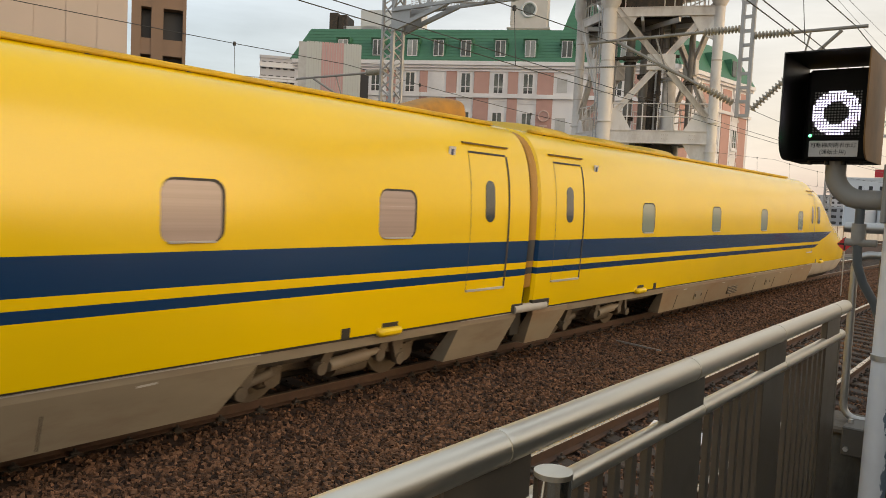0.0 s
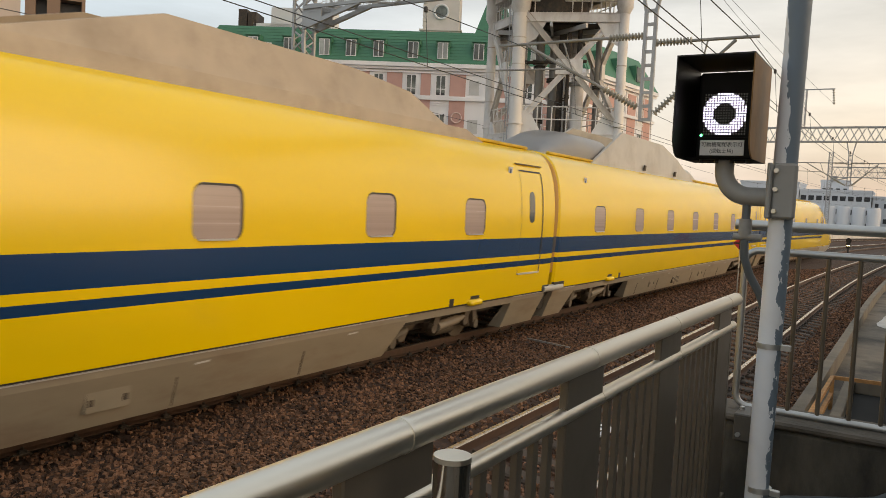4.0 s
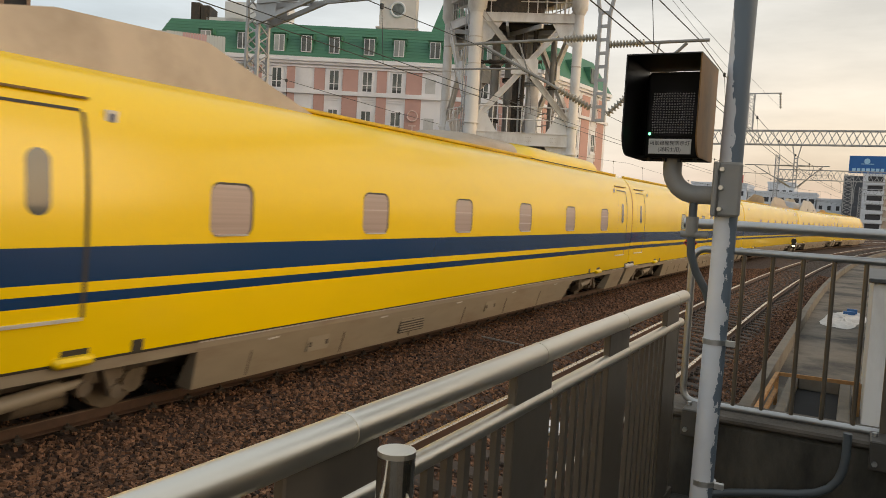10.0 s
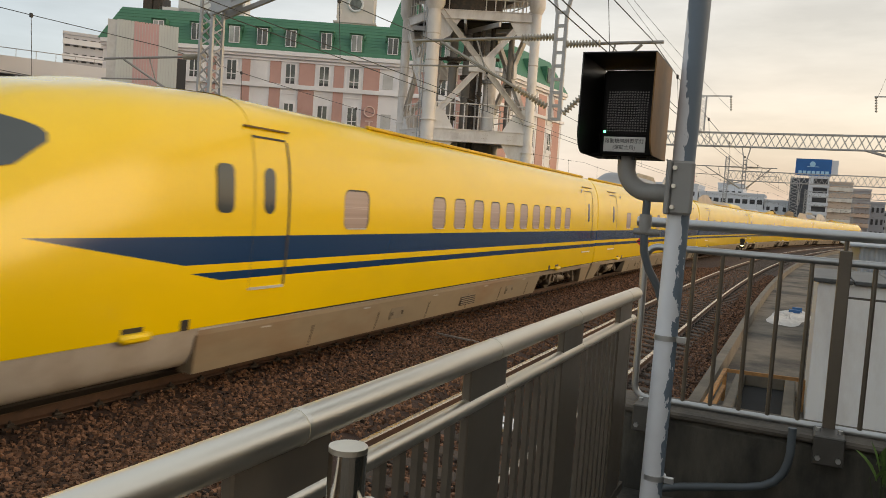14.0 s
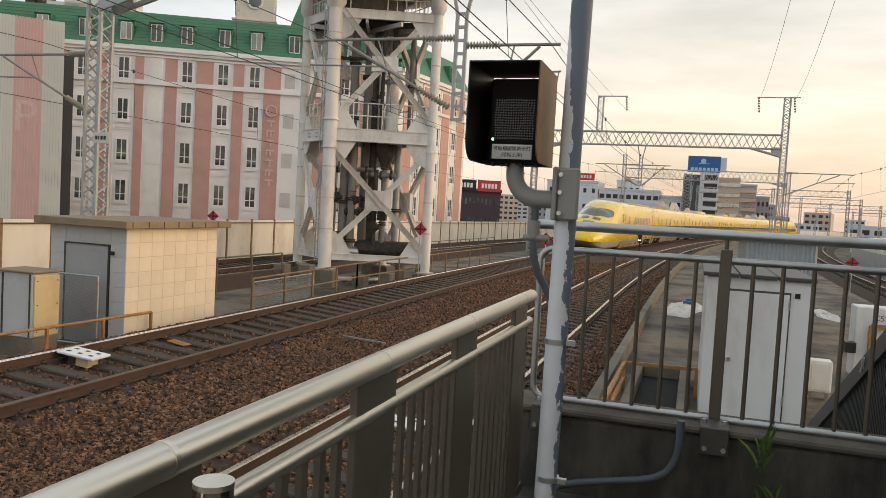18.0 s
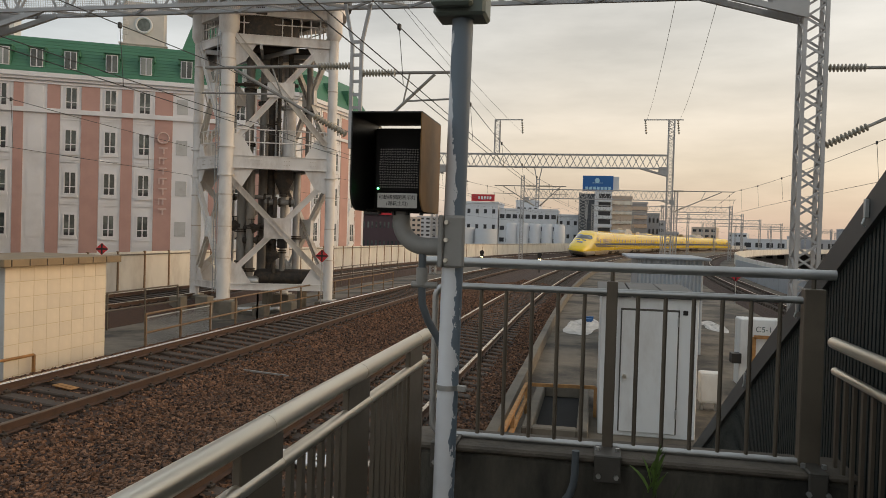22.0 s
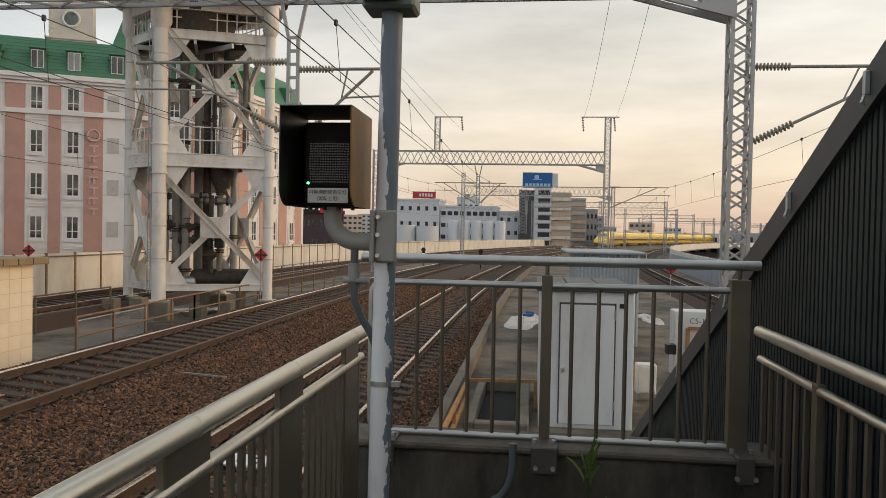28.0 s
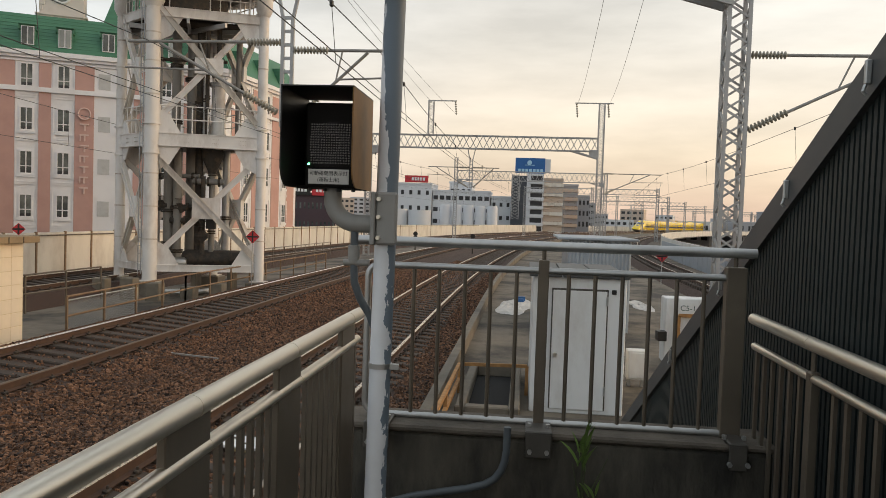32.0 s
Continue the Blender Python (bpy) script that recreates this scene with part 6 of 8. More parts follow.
def guard_rail(pts, h, label, material=RUST_DARK, mid=True, step=1.6):
    t = thing("guard_rail", label, "guard rail", "trackside guard rails")
    for z in ((h, h * 0.5) if mid else (h,)):
        mb = MB()
        mb.tube([(x, y, z0 + z) for x, y, z0 in pts], 0.028, 8)
        part("rail", mb, material, t, smooth=True)
    for (x, y, z), (x2, y2, z2) in zip(pts, pts[1:]):
        n = max(1, round(math.hypot(x2 - x, y2 - y) / step))
        for k in range(n + 1):
            f = k / n
            mb = MB()
            mb.bar((x + (x2 - x) * f, y + (y2 - y) * f, z - 0.05), (x + (x2 - x) * f, y + (y2 - y) * f, z + h), 0.05)
            part("post", mb, material, t)
    return t


guard_rail([(-11.15, 7.5, -0.45), (-10.84, 14.05, -0.45)], 0.66, "low rusty orange guard rail in front of the hut", RUST, mid=False, step=1.3)
guard_rail([(-11.25, 18.6, -0.42), (-11.55, 26.0, -0.42), (-11.35, 44, -0.42)], 0.98, "rusty guard rail beside the tower", step=2.1)
guard_rail([(-15.5, 8.0, -0.6), (-15.5, 27.5, -0.6)], 1.2, "dark tubular guard rail along the outer track", BRONZE, step=2.2)
guard_rail([(-17.6 + 1.9, 36.0, -0.6), (-15.2, 60, -0.6)], 1.2, "dark tubular guard rail along the outer track", BRONZE, step=2.2)


def mesh_fence(x0, y0, x1, y1, z0, h, label):
    t = thing("mesh_fence", label, "wire fence", "wire fences")
    a, b = Vector((x0, y0, 0)), Vector((x1, y1, 0))
    L = (b - a).length
    mb = MB()
    for p, q in (((x0, y0, z0), (x0, y0, z0 + h)), ((x1, y1, z0), (x1, y1, z0 + h)), ((x0, y0, z0 + h), (x1, y1, z0 + h)), ((x0, y0, z0 + 0.05), (x1, y1, z0 + 0.05))):
        mb.tube([p, q], 0.02, 8)
    part("frame", mb, STEEL_GREY, t, smooth=True)
    mb = MB()
    g = 0.07
    k = -h
    while k < L:
        for sg in (1, -1):
            u0, u1 = (k, k + h) if sg > 0 else (k + h, k)
            za, zb = z0, z0 + h
            pa, pb = max(0, min(L, u0)), max(0, min(L, u1))
            if pa != pb:
                fa, fb = (pa - u0) / (u1 - u0), (pb - u0) / (u1 - u0)
                A, B = a.lerp(b, pa / L), a.lerp(b, pb / L)
                mb.bar((A.x, A.y, za + h * fa), (B.x, B.y, za + h * fb), 0.005)
        k += g
    tagged(part("wire_mesh", mb, STEEL_GREY, t), kind="stuff")
    return t


mesh_fence(-12.62, 13.1, -11.38, 13.1, -0.47, 1.45, "grey wire mesh fence in front of the hut door")
mesh_fence(-11.3, 18.7, -11.42, 22.4, -0.40, 0.85, "low wire mesh panel on the rusty guard rail")
mesh_fence(-14.3, 17.0, -13.0, 17.0, -0.5, 1.45, "grey wire mesh fence behind the hut")

# white perforated board on the ties
t = thing("track_board", "white perforated board on a bracket between the rails", "marker board")
mb = MB()
mb.box(-0.33, 0.33, -0.22, 0.22, 0.02, 0.06, bev=0.01)
for i in (-0.2, 0.0, 0.2):
    for j in (-0.09, 0.09):
        mb.box(i - 0.035, i + 0.035, j - 0.03, j + 0.03, 0.061, 0.064, slot=1)
part("board", mb, [SIGN_WHITE, UNDER], t)
mb = MB()
mb.box(-0.02, 0.20, -0.14, 0.10, -0.13, 0.02)
part("bracket", mb, CAB_YELLOW, t, "pale yellow bracket")
mb = MB()
mb.box(-0.20, -0.03, -0.10, 0.10, -0.30, 0.02)
part("foot", mb, UNDER, t)
t.matrix_basis = pose(-9.08, 10.3, 0.10, 0, 6, 4)

copy_thing(t, pose(-3.5, 9.7, -0.05, 0, 6, 10))

# marker diamonds on sticks
def diamond(x, y, z, s=0.34, face=0.0):
    t = thing("marker_sign", "red diamond marker with a dark cross on a thin stick", "marker sign", "red marker signs")
    mb = MB()
    mb.tube([(0, 0.03, -z - 0.35), (0, 0.03, s * 0.6)], 0.02, 6)
    part("stick", mb, STEEL_GREY, t)
    mb = MB()
    k = [(0, 0, -s * 0.72), (s * 0.72, 0, 0), (0, 0, s * 0.72), (-s * 0.72, 0, 0)]
    mb.quad(*k)
    mb.quad(*[(a, 0.012, c) for a, b, c in k][::-1])
    part("plate", mb, SIGN_RED, t)
    mb = MB()
    mb.box(-s * 0.6, s * 0.6, -0.008, -0.003, -0.03, 0.03)
    mb.box(-0.03, 0.03, -0.010, -0.005, -s * 0.6, s * 0.6)
    part("cross", mb, INK, t)
    t.matrix_basis = pose(x, y, z, 0, 0, face)
    return t


diamond(-5.7, 31.0, 1.73, 0.36, 10)
diamond(-10.93, 30.75, 1.80, 0.38, 15)
diamond(-17.3, 25.4, 1.95, 0.30, 25)
diamond(6.85, 40.0, 1.25, 0.40, -10)

# ---- steel tower ----
t = thing("steel_tower", "grey-white painted steel tower with braced tubular legs and pipes", "steel tower")
LEGS = [(Vector((-14.77, 29.75, 0)), 0.28), (Vector((-10.84, 31.3, 0)), 0.20), (Vector((-13.8, 33.7, 0)), 0.20), (Vector((-16.9, 31.3, 0)), 0.20)]
TOPZ = 15.5
RUSTY = mat("rust_streaked_white_paint", (0.60, 0.55, 0.49), 0.6, vary=0.12, scale=3, dirt=(0.22, 0.13, 0.08), dscale=2.2, damount=0.7, stretch=(1, 1, 0.35))
for p, r_ in LEGS:
    mb = MB()
    mb.tube([(p.x, p.y, -0.12), (p.x, p.y, TOPZ)], r_, 24)
    leg = part("leg", mb, TOWER_PAINT, t, "thick tubular leg", True)
    mb = MB()
    mb.box(p.x - 0.42, p.x + 0.42, p.y - 0.42, p.y + 0.42, -0.95, -0.10, bev=0.03)
    part("footing", mb, CONCRETE, t, "concrete footing")
    mb = MB()
    mb.box(p.x - r_ - 0.1, p.x + r_ + 0.1, p.y - r_ - 0.1, p.y + r_ + 0.1, -0.10, -0.04, bev=0.01)
    part("base_plate", mb, RUSTY, leg)
    for z in (1.6, 2.9, 4.2, 7.3, 8.6, 9.7):
        mb = MB()
        mb.disc((p.x, p.y, z), (0, 0, 1), r_ + 0.012, 0.05, 24)
        part("weld_band", mb, RUSTY, leg, smooth=True)
    for z in (5.0, 6.15):
        mb = MB()
        mb.disc((p.x, p.y, z), (0, 0, 1), r_ + 0.06, 0.05, 24)
        part("flange", mb, TOWER_PAINT, leg, smooth=True)
    mb = MB()
    mb.tube([(p.x, p.y, 10.7), (p.x, p.y, 10.95), (p.x, p.y, 11.9)], [r_ + 0.01, r_ + 0.13, r_ + 0.13], 24)
    part("collar", mb, TOWER_PAINT, leg, "wider collar at the leg's head", True)


def profile_bar(mb, p, q, w, h, web):
    """An open H-section: two flanges and a web between them."""
    p, q = Vector(p), Vector(q)
    a = (q - p).normalized()
    side_ = a.cross(Vector((0, 0, 1)))
    side_ = side_.normalized() if side_.length > 1e-3 else Vector((1, 0, 0))
    u = side_.cross(a)
    for sg in (-1, 1):
        mb.bar(p + u * (sg * h / 2), q + u * (sg * h / 2), w, 0.035)
    mb.bar(p, q, web, h)
    return mb


def gusset(u, d, z, sg, size, material):
    """A triangular corner plate at a leg, standing along d, above (sg 1) or below a joint."""
    mb = MB()
    n_ = Vector((-d.y, d.x, 0)) * 0.022
    tri = [(0.15, z), (0.15 + size, z), (0.15 + size * 0.55, z + sg * size * 0.75), (0.15, z + sg * size * 1.05)]
    for w in (-1, 1):
        mb.v += [tuple(u + d * a + Vector((0, 0, h)) + n_ * w) for a, h in tri]
    for f in ((0, 1, 2, 3), (7, 6, 5, 4), (0, 4, 5, 1), (1, 5, 6, 2), (2, 6, 7, 3), (3, 7, 4, 0)):
        mb.face(f)
    return part("gusset", mb, material, t)


for a, b in ((0, 1), (1, 2), (2, 3), (3, 0)):
    p, q = LEGS[a][0], LEGS[b][0]
    d = (q - p).normalized()
    for z, h, w in ((5.56, 0.50, 0.26), (10.55, 0.34, 0.22), (11.75, 0.42, 0.26), (0.45, 0.24, 0.2)):
        mb = MB()
        profile_bar(mb, (p.x, p.y, z), (q.x, q.y, z), w, h, w * 0.72)
        part("beam", mb, TOWER_PAINT, t)
    for k, f in enumerate((0.28, 0.55, 0.8)):
        c = p.lerp(q, f)
        for row in range(2):
            mb = MB()
            for col in range(4):
                mb.disc((c.x + d.x * 0.07 * col + d.y * 0.115, c.y + d.y * 0.07 * col - d.x * 0.115, 5.48 + 0.16 * row), (d.y, -d.x, 0), 0.016, 0.03, 6)
            tagged(part("bolts", mb, RUSTY, t), kind="stuff")
    for z0, z1 in ((0.70, 5.05), (6.10, 11.0), (12.0, 15.4)):
        zm = (z0 + z1) / 2
        for k, (u, v) in enumerate(((p, q), (q, p))):
            mb = MB()
            o = Vector((d.y, -d.x, 0)) * (0.05 if k else -0.05)
            profile_bar(mb, (u.x + o.x, u.y + o.y, z0), (v.x + o.x, v.y + o.y, z1), 0.17, 0.20, 0.03)
            part("brace", mb, TOWER_PAINT if (a + k) % 2 == 0 else RUSTY, t, "H-section diagonal brace")
        m = (p + q) / 2
        hw = min(0.55, (q - p).length * 0.13)
        mb = MB()
        mb.bar((m.x - d.x * hw, m.y - d.y * hw, zm), (m.x + d.x * hw, m.y + d.y * hw, zm), 0.15, 0.85 if z0 < 3 else 0.62)
        part("centre_plate", mb, TOWER_PAINT, t, "bolted plate where the braces cross")
    size = min(0.95, (q - p).length * 0.24)
    for z, sg in ((5.30, -1), (5.82, 1), (0.58, 1), (10.38, -1), (11.98, 1)):
        for u, e in ((p, d), (q, -d)):
            gusset(u, e, z, sg, size, TOWER_PAINT)
cx, cy = sum(p.x for p, r_ in LEGS) / 4, sum(p.y for p, r_ in LEGS) / 4
for z, sh in ((5.72, 0.97), (10.32, 1.0)):
    mb = MB()
    q = [Vector((cx, cy, z)) + (Vector((p.x, p.y, z)) - Vector((cx, cy, z))) * sh for p, r_ in LEGS]
    mb.quad(*q)
    mb.quad(*[c - Vector((0, 0, 0.08)) for c in q][::-1])
    part("deck", mb, UNDER, t, "dark grating deck")
for z, h, n in ((5.85, 1.05, 7), (10.72, 1.0, 11)):
    for a, b in ((0, 1), (1, 2), (2, 3), (3, 0)):
        p, q = LEGS[a][0], LEGS[b][0]
        for zz in (z + h, z + h * 0.5):
            mb = MB()
            mb.tube([(p.x, p.y, zz), (q.x, q.y, zz)], 0.024, 8)
            part("handrail", mb, TOWER_PAINT, t, smooth=True)
        for k in range(n):
            c = p.lerp(q, (k + 0.5) / n)
            mb = MB()
            mb.bar((c.x, c.y, z), (c.x, c.y, z + h), 0.035)
            part("baluster", mb, TOWER_PAINT, t)


def tower_pipe(x, y, z0, z1, r_, material, flanges=(), label="vertical service pipe"):
    mb = MB()
    mb.tube([(x, y, z0), (x, y, z1)], r_, 16)
    pp = part("pipe", mb, material, t, label, True)
    for z in flanges:
        for dz in (-0.045, 0.045):
            mb = MB()
            mb.disc((x, y, z + dz), (0, 0, 1), r_ * 1.45, 0.06, 16)
            part("flange", mb, UNDER if material is not TOWER_PAINT else LATTICE, pp, smooth=True)
    return pp


PIPE_DULL = mat("dull_grey_pipe_paint", (0.26, 0.245, 0.225), 0.55, vary=0.12, scale=3, dirt=(0.12, 0.09, 0.07), dscale=1.6, damount=0.6, stretch=(1, 1, 0.4))
for x, y, z0, z1, r_, m_, fl in ((-14.51, 31.3, 5.9, 10.3, 0.18, PIPE_DULL, (6.4, 8.7)), (-14.00, 31.7, 0.2, 10.3, 0.21, PIPE_DULL, (2.9, 8.2)), (-13.52, 31.4, 0.2, 10.3, 0.16, UNDER, (3.1, 7.2)),
                                 (-14.63, 31.0, 0.5, 5.3, 0.20, PIPE_DULL, (1.4, 2.75)), (-14.20, 30.9, 0.4, 5.3, 0.17, PIPE_DULL, (1.1, 2.9)), (-12.95, 31.4, 0.9, 4.6, 0.12, PIPE_DULL, (1.9, 4.3)),
                                 (-13.15, 31.0, 1.0, 4.2, 0.09, UNDER, (1.7, 2.4)), (-12.75, 31.4, 8.05, 10.3, 0.10, UNDER, (8.2,)), (-13.05, 31.0, 5.9, 10.3, 0.08, UNDER, (6.9, 7.4)), (-13.25, 31.2, 5.9, 8.2, 0.06, LATTICE, (7.3,)),
                                 (-12.55, 31.9, 0.3, 5.3, 0.15, LATTICE, (2.5,)), (-15.3, 31.4, 0.2, 10.3, 0.12, LATTICE, (4.1, 9.0)), (-12.2, 32.2, 5.9, 10.3, 0.13, PIPE_DULL, (7.9,))):
    tower_pipe(x, y, z0, z1, r_, m_, fl)
tower_pipe(-12.75, 31.4, 5.9, 8.0, 0.27, TOWER_PAINT, (7.95,), "broad white pipe")
mb = MB()
mb.tube([(-12.95, 31.4, 5.3), (-12.95, 31.4, 4.95), (-12.95, 31.4, 4.35)], [0.44, 0.42, 0.15], 18)
part("hopper", mb, UNDER, t, "dark tapering hopper", True)
for p, q, r_, m_ in (((-15.5, 30.9, 2.92), (-13.6, 31.2, 2.92), 0.10, UNDER), ((-13.6, 31.0, 3.98), (-12.4, 31.3, 3.98), 0.12, PIPE_DULL), ((-15.2, 31.0, 4.15), (-13.4, 31.2, 4.2), 0.09, PIPE_DULL), ((-14.5, 30.9, 2.35), (-13.3, 31.1, 2.35), 0.13, UNDER), ((-14.9, 30.9, 8.9), (-12.4, 31.4, 8.9), 0.07, UNDER)):
    mb = MB()
    mb.tube([p, q], r_, 12)
    hp = part("cross_pipe", mb, m_, t, "horizontal service pipe", True)
    for f in (0.12, 0.5, 0.85):
        c = Vector(p).lerp(Vector(q), f)
        mb = MB()
        mb.disc(c, Vector(q) - Vector(p), r_ * 1.6, 0.09, 12)
        part("flange", mb, UNDER, hp, smooth=True)
for x, z, w_ in ((-14.9, 2.95, 0.3), (-14.1, 2.85, 0.35), (-13.1, 1.75, 0.28)):
    mb = MB()
    mb.disc((x, 30.85, z), (0, 1, 0.2), 0.22, 0.16, 14)
    mb.tube([(x - w_, 30.85, z), (x + w_, 30.85, z)], 0.10, 10)
    mb.tube([(x, 30.8, z), (x, 30.8, z + 0.38)], 0.03, 8)
    mb.disc((x, 30.8, z + 0.38), (0, 0, 1), 0.15, 0.03, 14)
    part("valve", mb, UNDER, t, "dark valve with a hand wheel", True)
mb = MB()
mb.box(-12.98, -12.60, 30.9, 31.1, 2.05, 2.45, bev=0.02)
part("control_box", mb, BOX_BLACK, t)
mb = MB()
mb.tube([(-15.2, 30.6, 0.62), (-15.1, 30.62, 0.62), (-13.85, 30.9, 0.62), (-13.75, 30.92, 0.62)], [0.17, 0.24, 0.24, 0.17], 20)
part("tank", mb, STEEL_GREY, t, "bright horizontal steel tank", True)
mb = MB()
mb.tube([(-14.0, 31.2, 0.80), (-13.9, 31.2, 0.80), (-11.8, 31.9, 0.80), (-11.7, 31.93, 0.80)], [0.30, 0.36, 0.36, 0.30], 24)
tk = part("tank", mb, UNDER, t, "dark brown horizontal tank", True)
for f in (0.2, 0.8):
    mb = MB()
    x_, y_ = -14.0 + 2.3 * f, 31.2 + 0.73 * f
    mb.box(x_ - 0.12, x_ + 0.12, y_ - 0.25, y_ + 0.25, -0.75, 0.52)
    part("saddle", mb, CONCRETE, tk)
# ladder and cable tray up the front leg
for dx in (-0.42, -0.30):
    mb = MB()
    mb.bar((-14.77 + dx, 29.62, 0.2), (-14.77 + dx, 29.62, 11.0), 0.03)
    part("ladder_rail", mb, LATTICE, t)
for k in range(34):
    mb = MB()
    mb.bar((-15.19, 29.62, 0.4 + 0.31 * k), (-15.07, 29.62, 0.4 + 0.31 * k), 0.022)
    part("rung", mb, LATTICE, t)
mb = MB()
mb.tube([(cx, cy, 11.98), (cx, cy, 12.4)], 3.5, 40)
part("ring_beam", mb, TOWER_PAINT, t, "cream ring beam", True)
mb = MB()
mb.tube([(cx, cy, 12.41), (cx, cy, 13.9)], 3.7, 40)
part("drum", mb, UNDER, t, "dark drum above the ring", True)
mb = MB()
mb.tube([(cx, cy, 10.75), (cx, cy, 11.95)], 1.5, 28)
part("core", mb, UNDER, t, "dark casing behind the upper railing", True)
for k in range(10):
    a_ = 2 * math.pi * k / 10
    mb = MB()
    mb.bar((cx, cy, 10.14), (cx + 2.5 * math.cos(a_), cy + 2.0 * math.sin(a_), 10.14), 0.10, 0.18)
    part("joist", mb, LATTICE, t)
# clutter on the deck round the tower
for x, y, h in ((-14.6, 27.9, 0.62), (-13.3, 27.3, 0.55), (-12.45, 28.3, 0.35), (-11.75, 29.3, 0.42), (-16.1, 28.6, 0.5), (-11.3, 32.6, 0.5)):
    mb = MB()
    mb.box(x - 0.26, x + 0.26, y - 0.26, y + 0.26, -0.62, -0.62 + h + 0.2, bev=0.03)
    solid("concrete_block", mb, CONCRETE, "grey concrete block on the deck", "concrete block", "concrete blocks")
for p, q, r_ in (((-13.9, 29.0, -0.38), (-12.6, 29.6, -0.35), 0.09), ((-13.4, 28.7, -0.40), (-11.9, 29.9, -0.38), 0.06), ((-12.7, 28.8, -0.42), (-12.1, 30.2, -0.30), 0.10)):
    mb = MB()
    mb.tube([p, q], r_, 10)
    solid("loose_pipe", mb, STEEL_GREY, "length of bright pipe lying on the deck", "pipe", "loose pipes", smooth=True)


# ---- overhead line ----
def lattice(mb, p, q, w, d, step, chord=0.07, web=0.035, up=(0, 1, 0)):
    """A four-chord lattice between p and q: w wide along up x axis, d deep along up."""
    p, q = Vector(p), Vector(q)
    a = (q - p).normalized()
    u = Vector(up)
    s = a.cross(u).normalized()
    L = (q - p).length
    n = max(1, round(L / step))
    cs = [(i * w / 2, j * d / 2) for i, j in ((-1, -1), (1, -1), (1, 1), (-1, 1))]
    for i, j in cs:
        mb.bar(p + s * i + u * j, q + s * i + u * j, chord, chord, up=tuple(u))
    for k in range(n):
        f0, f1 = p.lerp(q, k / n), p.lerp(q, (k + 1) / n)
        fm = p.lerp(q, (k + 0.5) / n)
        for (i0, j0), (i1, j1) in zip(cs, cs[1:] + cs[:1]):
            mb.bar(f0 + s * i0 + u * j0, fm + s * i1 + u * j1, web, web * 0.6, up=tuple(u))
            mb.bar(fm + s * i1 + u * j1, f1 + s * i0 + u * j0, web, web * 0.6, up=tuple(u))
    return mb


def mast(t, x, y, z0, z1, w=0.42):
    mb = MB()
    lattice(mb, (x, y, z0), (x, y, z1), w, w, 0.55, 0.075, 0.045)
    return part("mast", mb, LATTICE, t, "galvanised lattice mast")


def gantry(y, xl, xr, z0, z1, mast_top_l, mast_top_r, drops, label, haunch=2.0, netting=False):
    t = thing("overhead_gantry", label, "gantry", "overhead line gantries")
    mast(t, xl, y, -0.4, mast_top_l)
    mast(t, xr, y, -0.4, mast_top_r)
    mb = MB()
    zc, d = (z0 + z1) / 2, z1 - z0
    lattice(mb, (xl + 0.2, y, zc), (xr - 0.2, y, zc), d, 0.55, 1.05 * d, 0.085, 0.055)
    part("beam", mb, LATTICE, t, "galvanised lattice beam")
    for x, sg in ((xr, -1), (xl, 1)):
        mb = MB()
        for dy in (-0.25, 0.25):
            mb.bar((x + sg * 0.2, y + dy, z0 - 0.55), (x + sg * haunch, y + dy, z0), 0.09, 0.12)
            k = len(mb.v)
            tri = [(x + sg * 0.15, z0 - 0.62), (x + sg * 0.85, z0 - 0.32), (x + sg * 0.85, z0 + 0.1), (x + sg * 0.15, z0 + 0.1)]
            mb.v += [(a, y + dy - 0.012, b) for a, b in tri] + [(a, y + dy + 0.012, b) for a, b in tri]
            for f in ((0, 1, 2, 3), (7, 6, 5, 4), (0, 4, 5, 1), (1, 5, 6, 2), (2, 6, 7, 3), (3, 7, 4, 0)):
                mb.face([k + i for i in f])
        part("haunch", mb, LATTICE, t, "plated corner bracket")
    if netting:
        mb = MB()
        x = xl + 0.4
        while x < xr - 0.3:
            mb.bar((x, y + 0.3, z0), (x, y + 0.3, z1), 0.006)
            x += 0.05
        z = z0
        while z < z1:
            mb.bar((xl + 0.4, y + 0.305, z), (xr - 0.3, y + 0.305, z), 0.006)
            z += 0.05
        tagged(part("netting", mb, LATTICE, t), kind="stuff")
    for x, zb in drops:
        mb = MB()
        for sg in (-1, 1):
            mb.bar((x + sg * 0.30, y, z0), (x + sg * 0.11, y, z0 - 0.9), 0.07)
            mb.bar((x + sg * 0.11, y, z0 - 0.9), (x + sg * 0.11, y, zb), 0.075)
        z = zb
        while z < z0 - 0.9:
            mb.box(x - 0.11, x + 0.11, y - 0.02, y + 0.02, z, z + 0.07)
            z += 0.30
        part("drop_post", mb, LATTICE, t, "hanging twin-bar post")
    return t


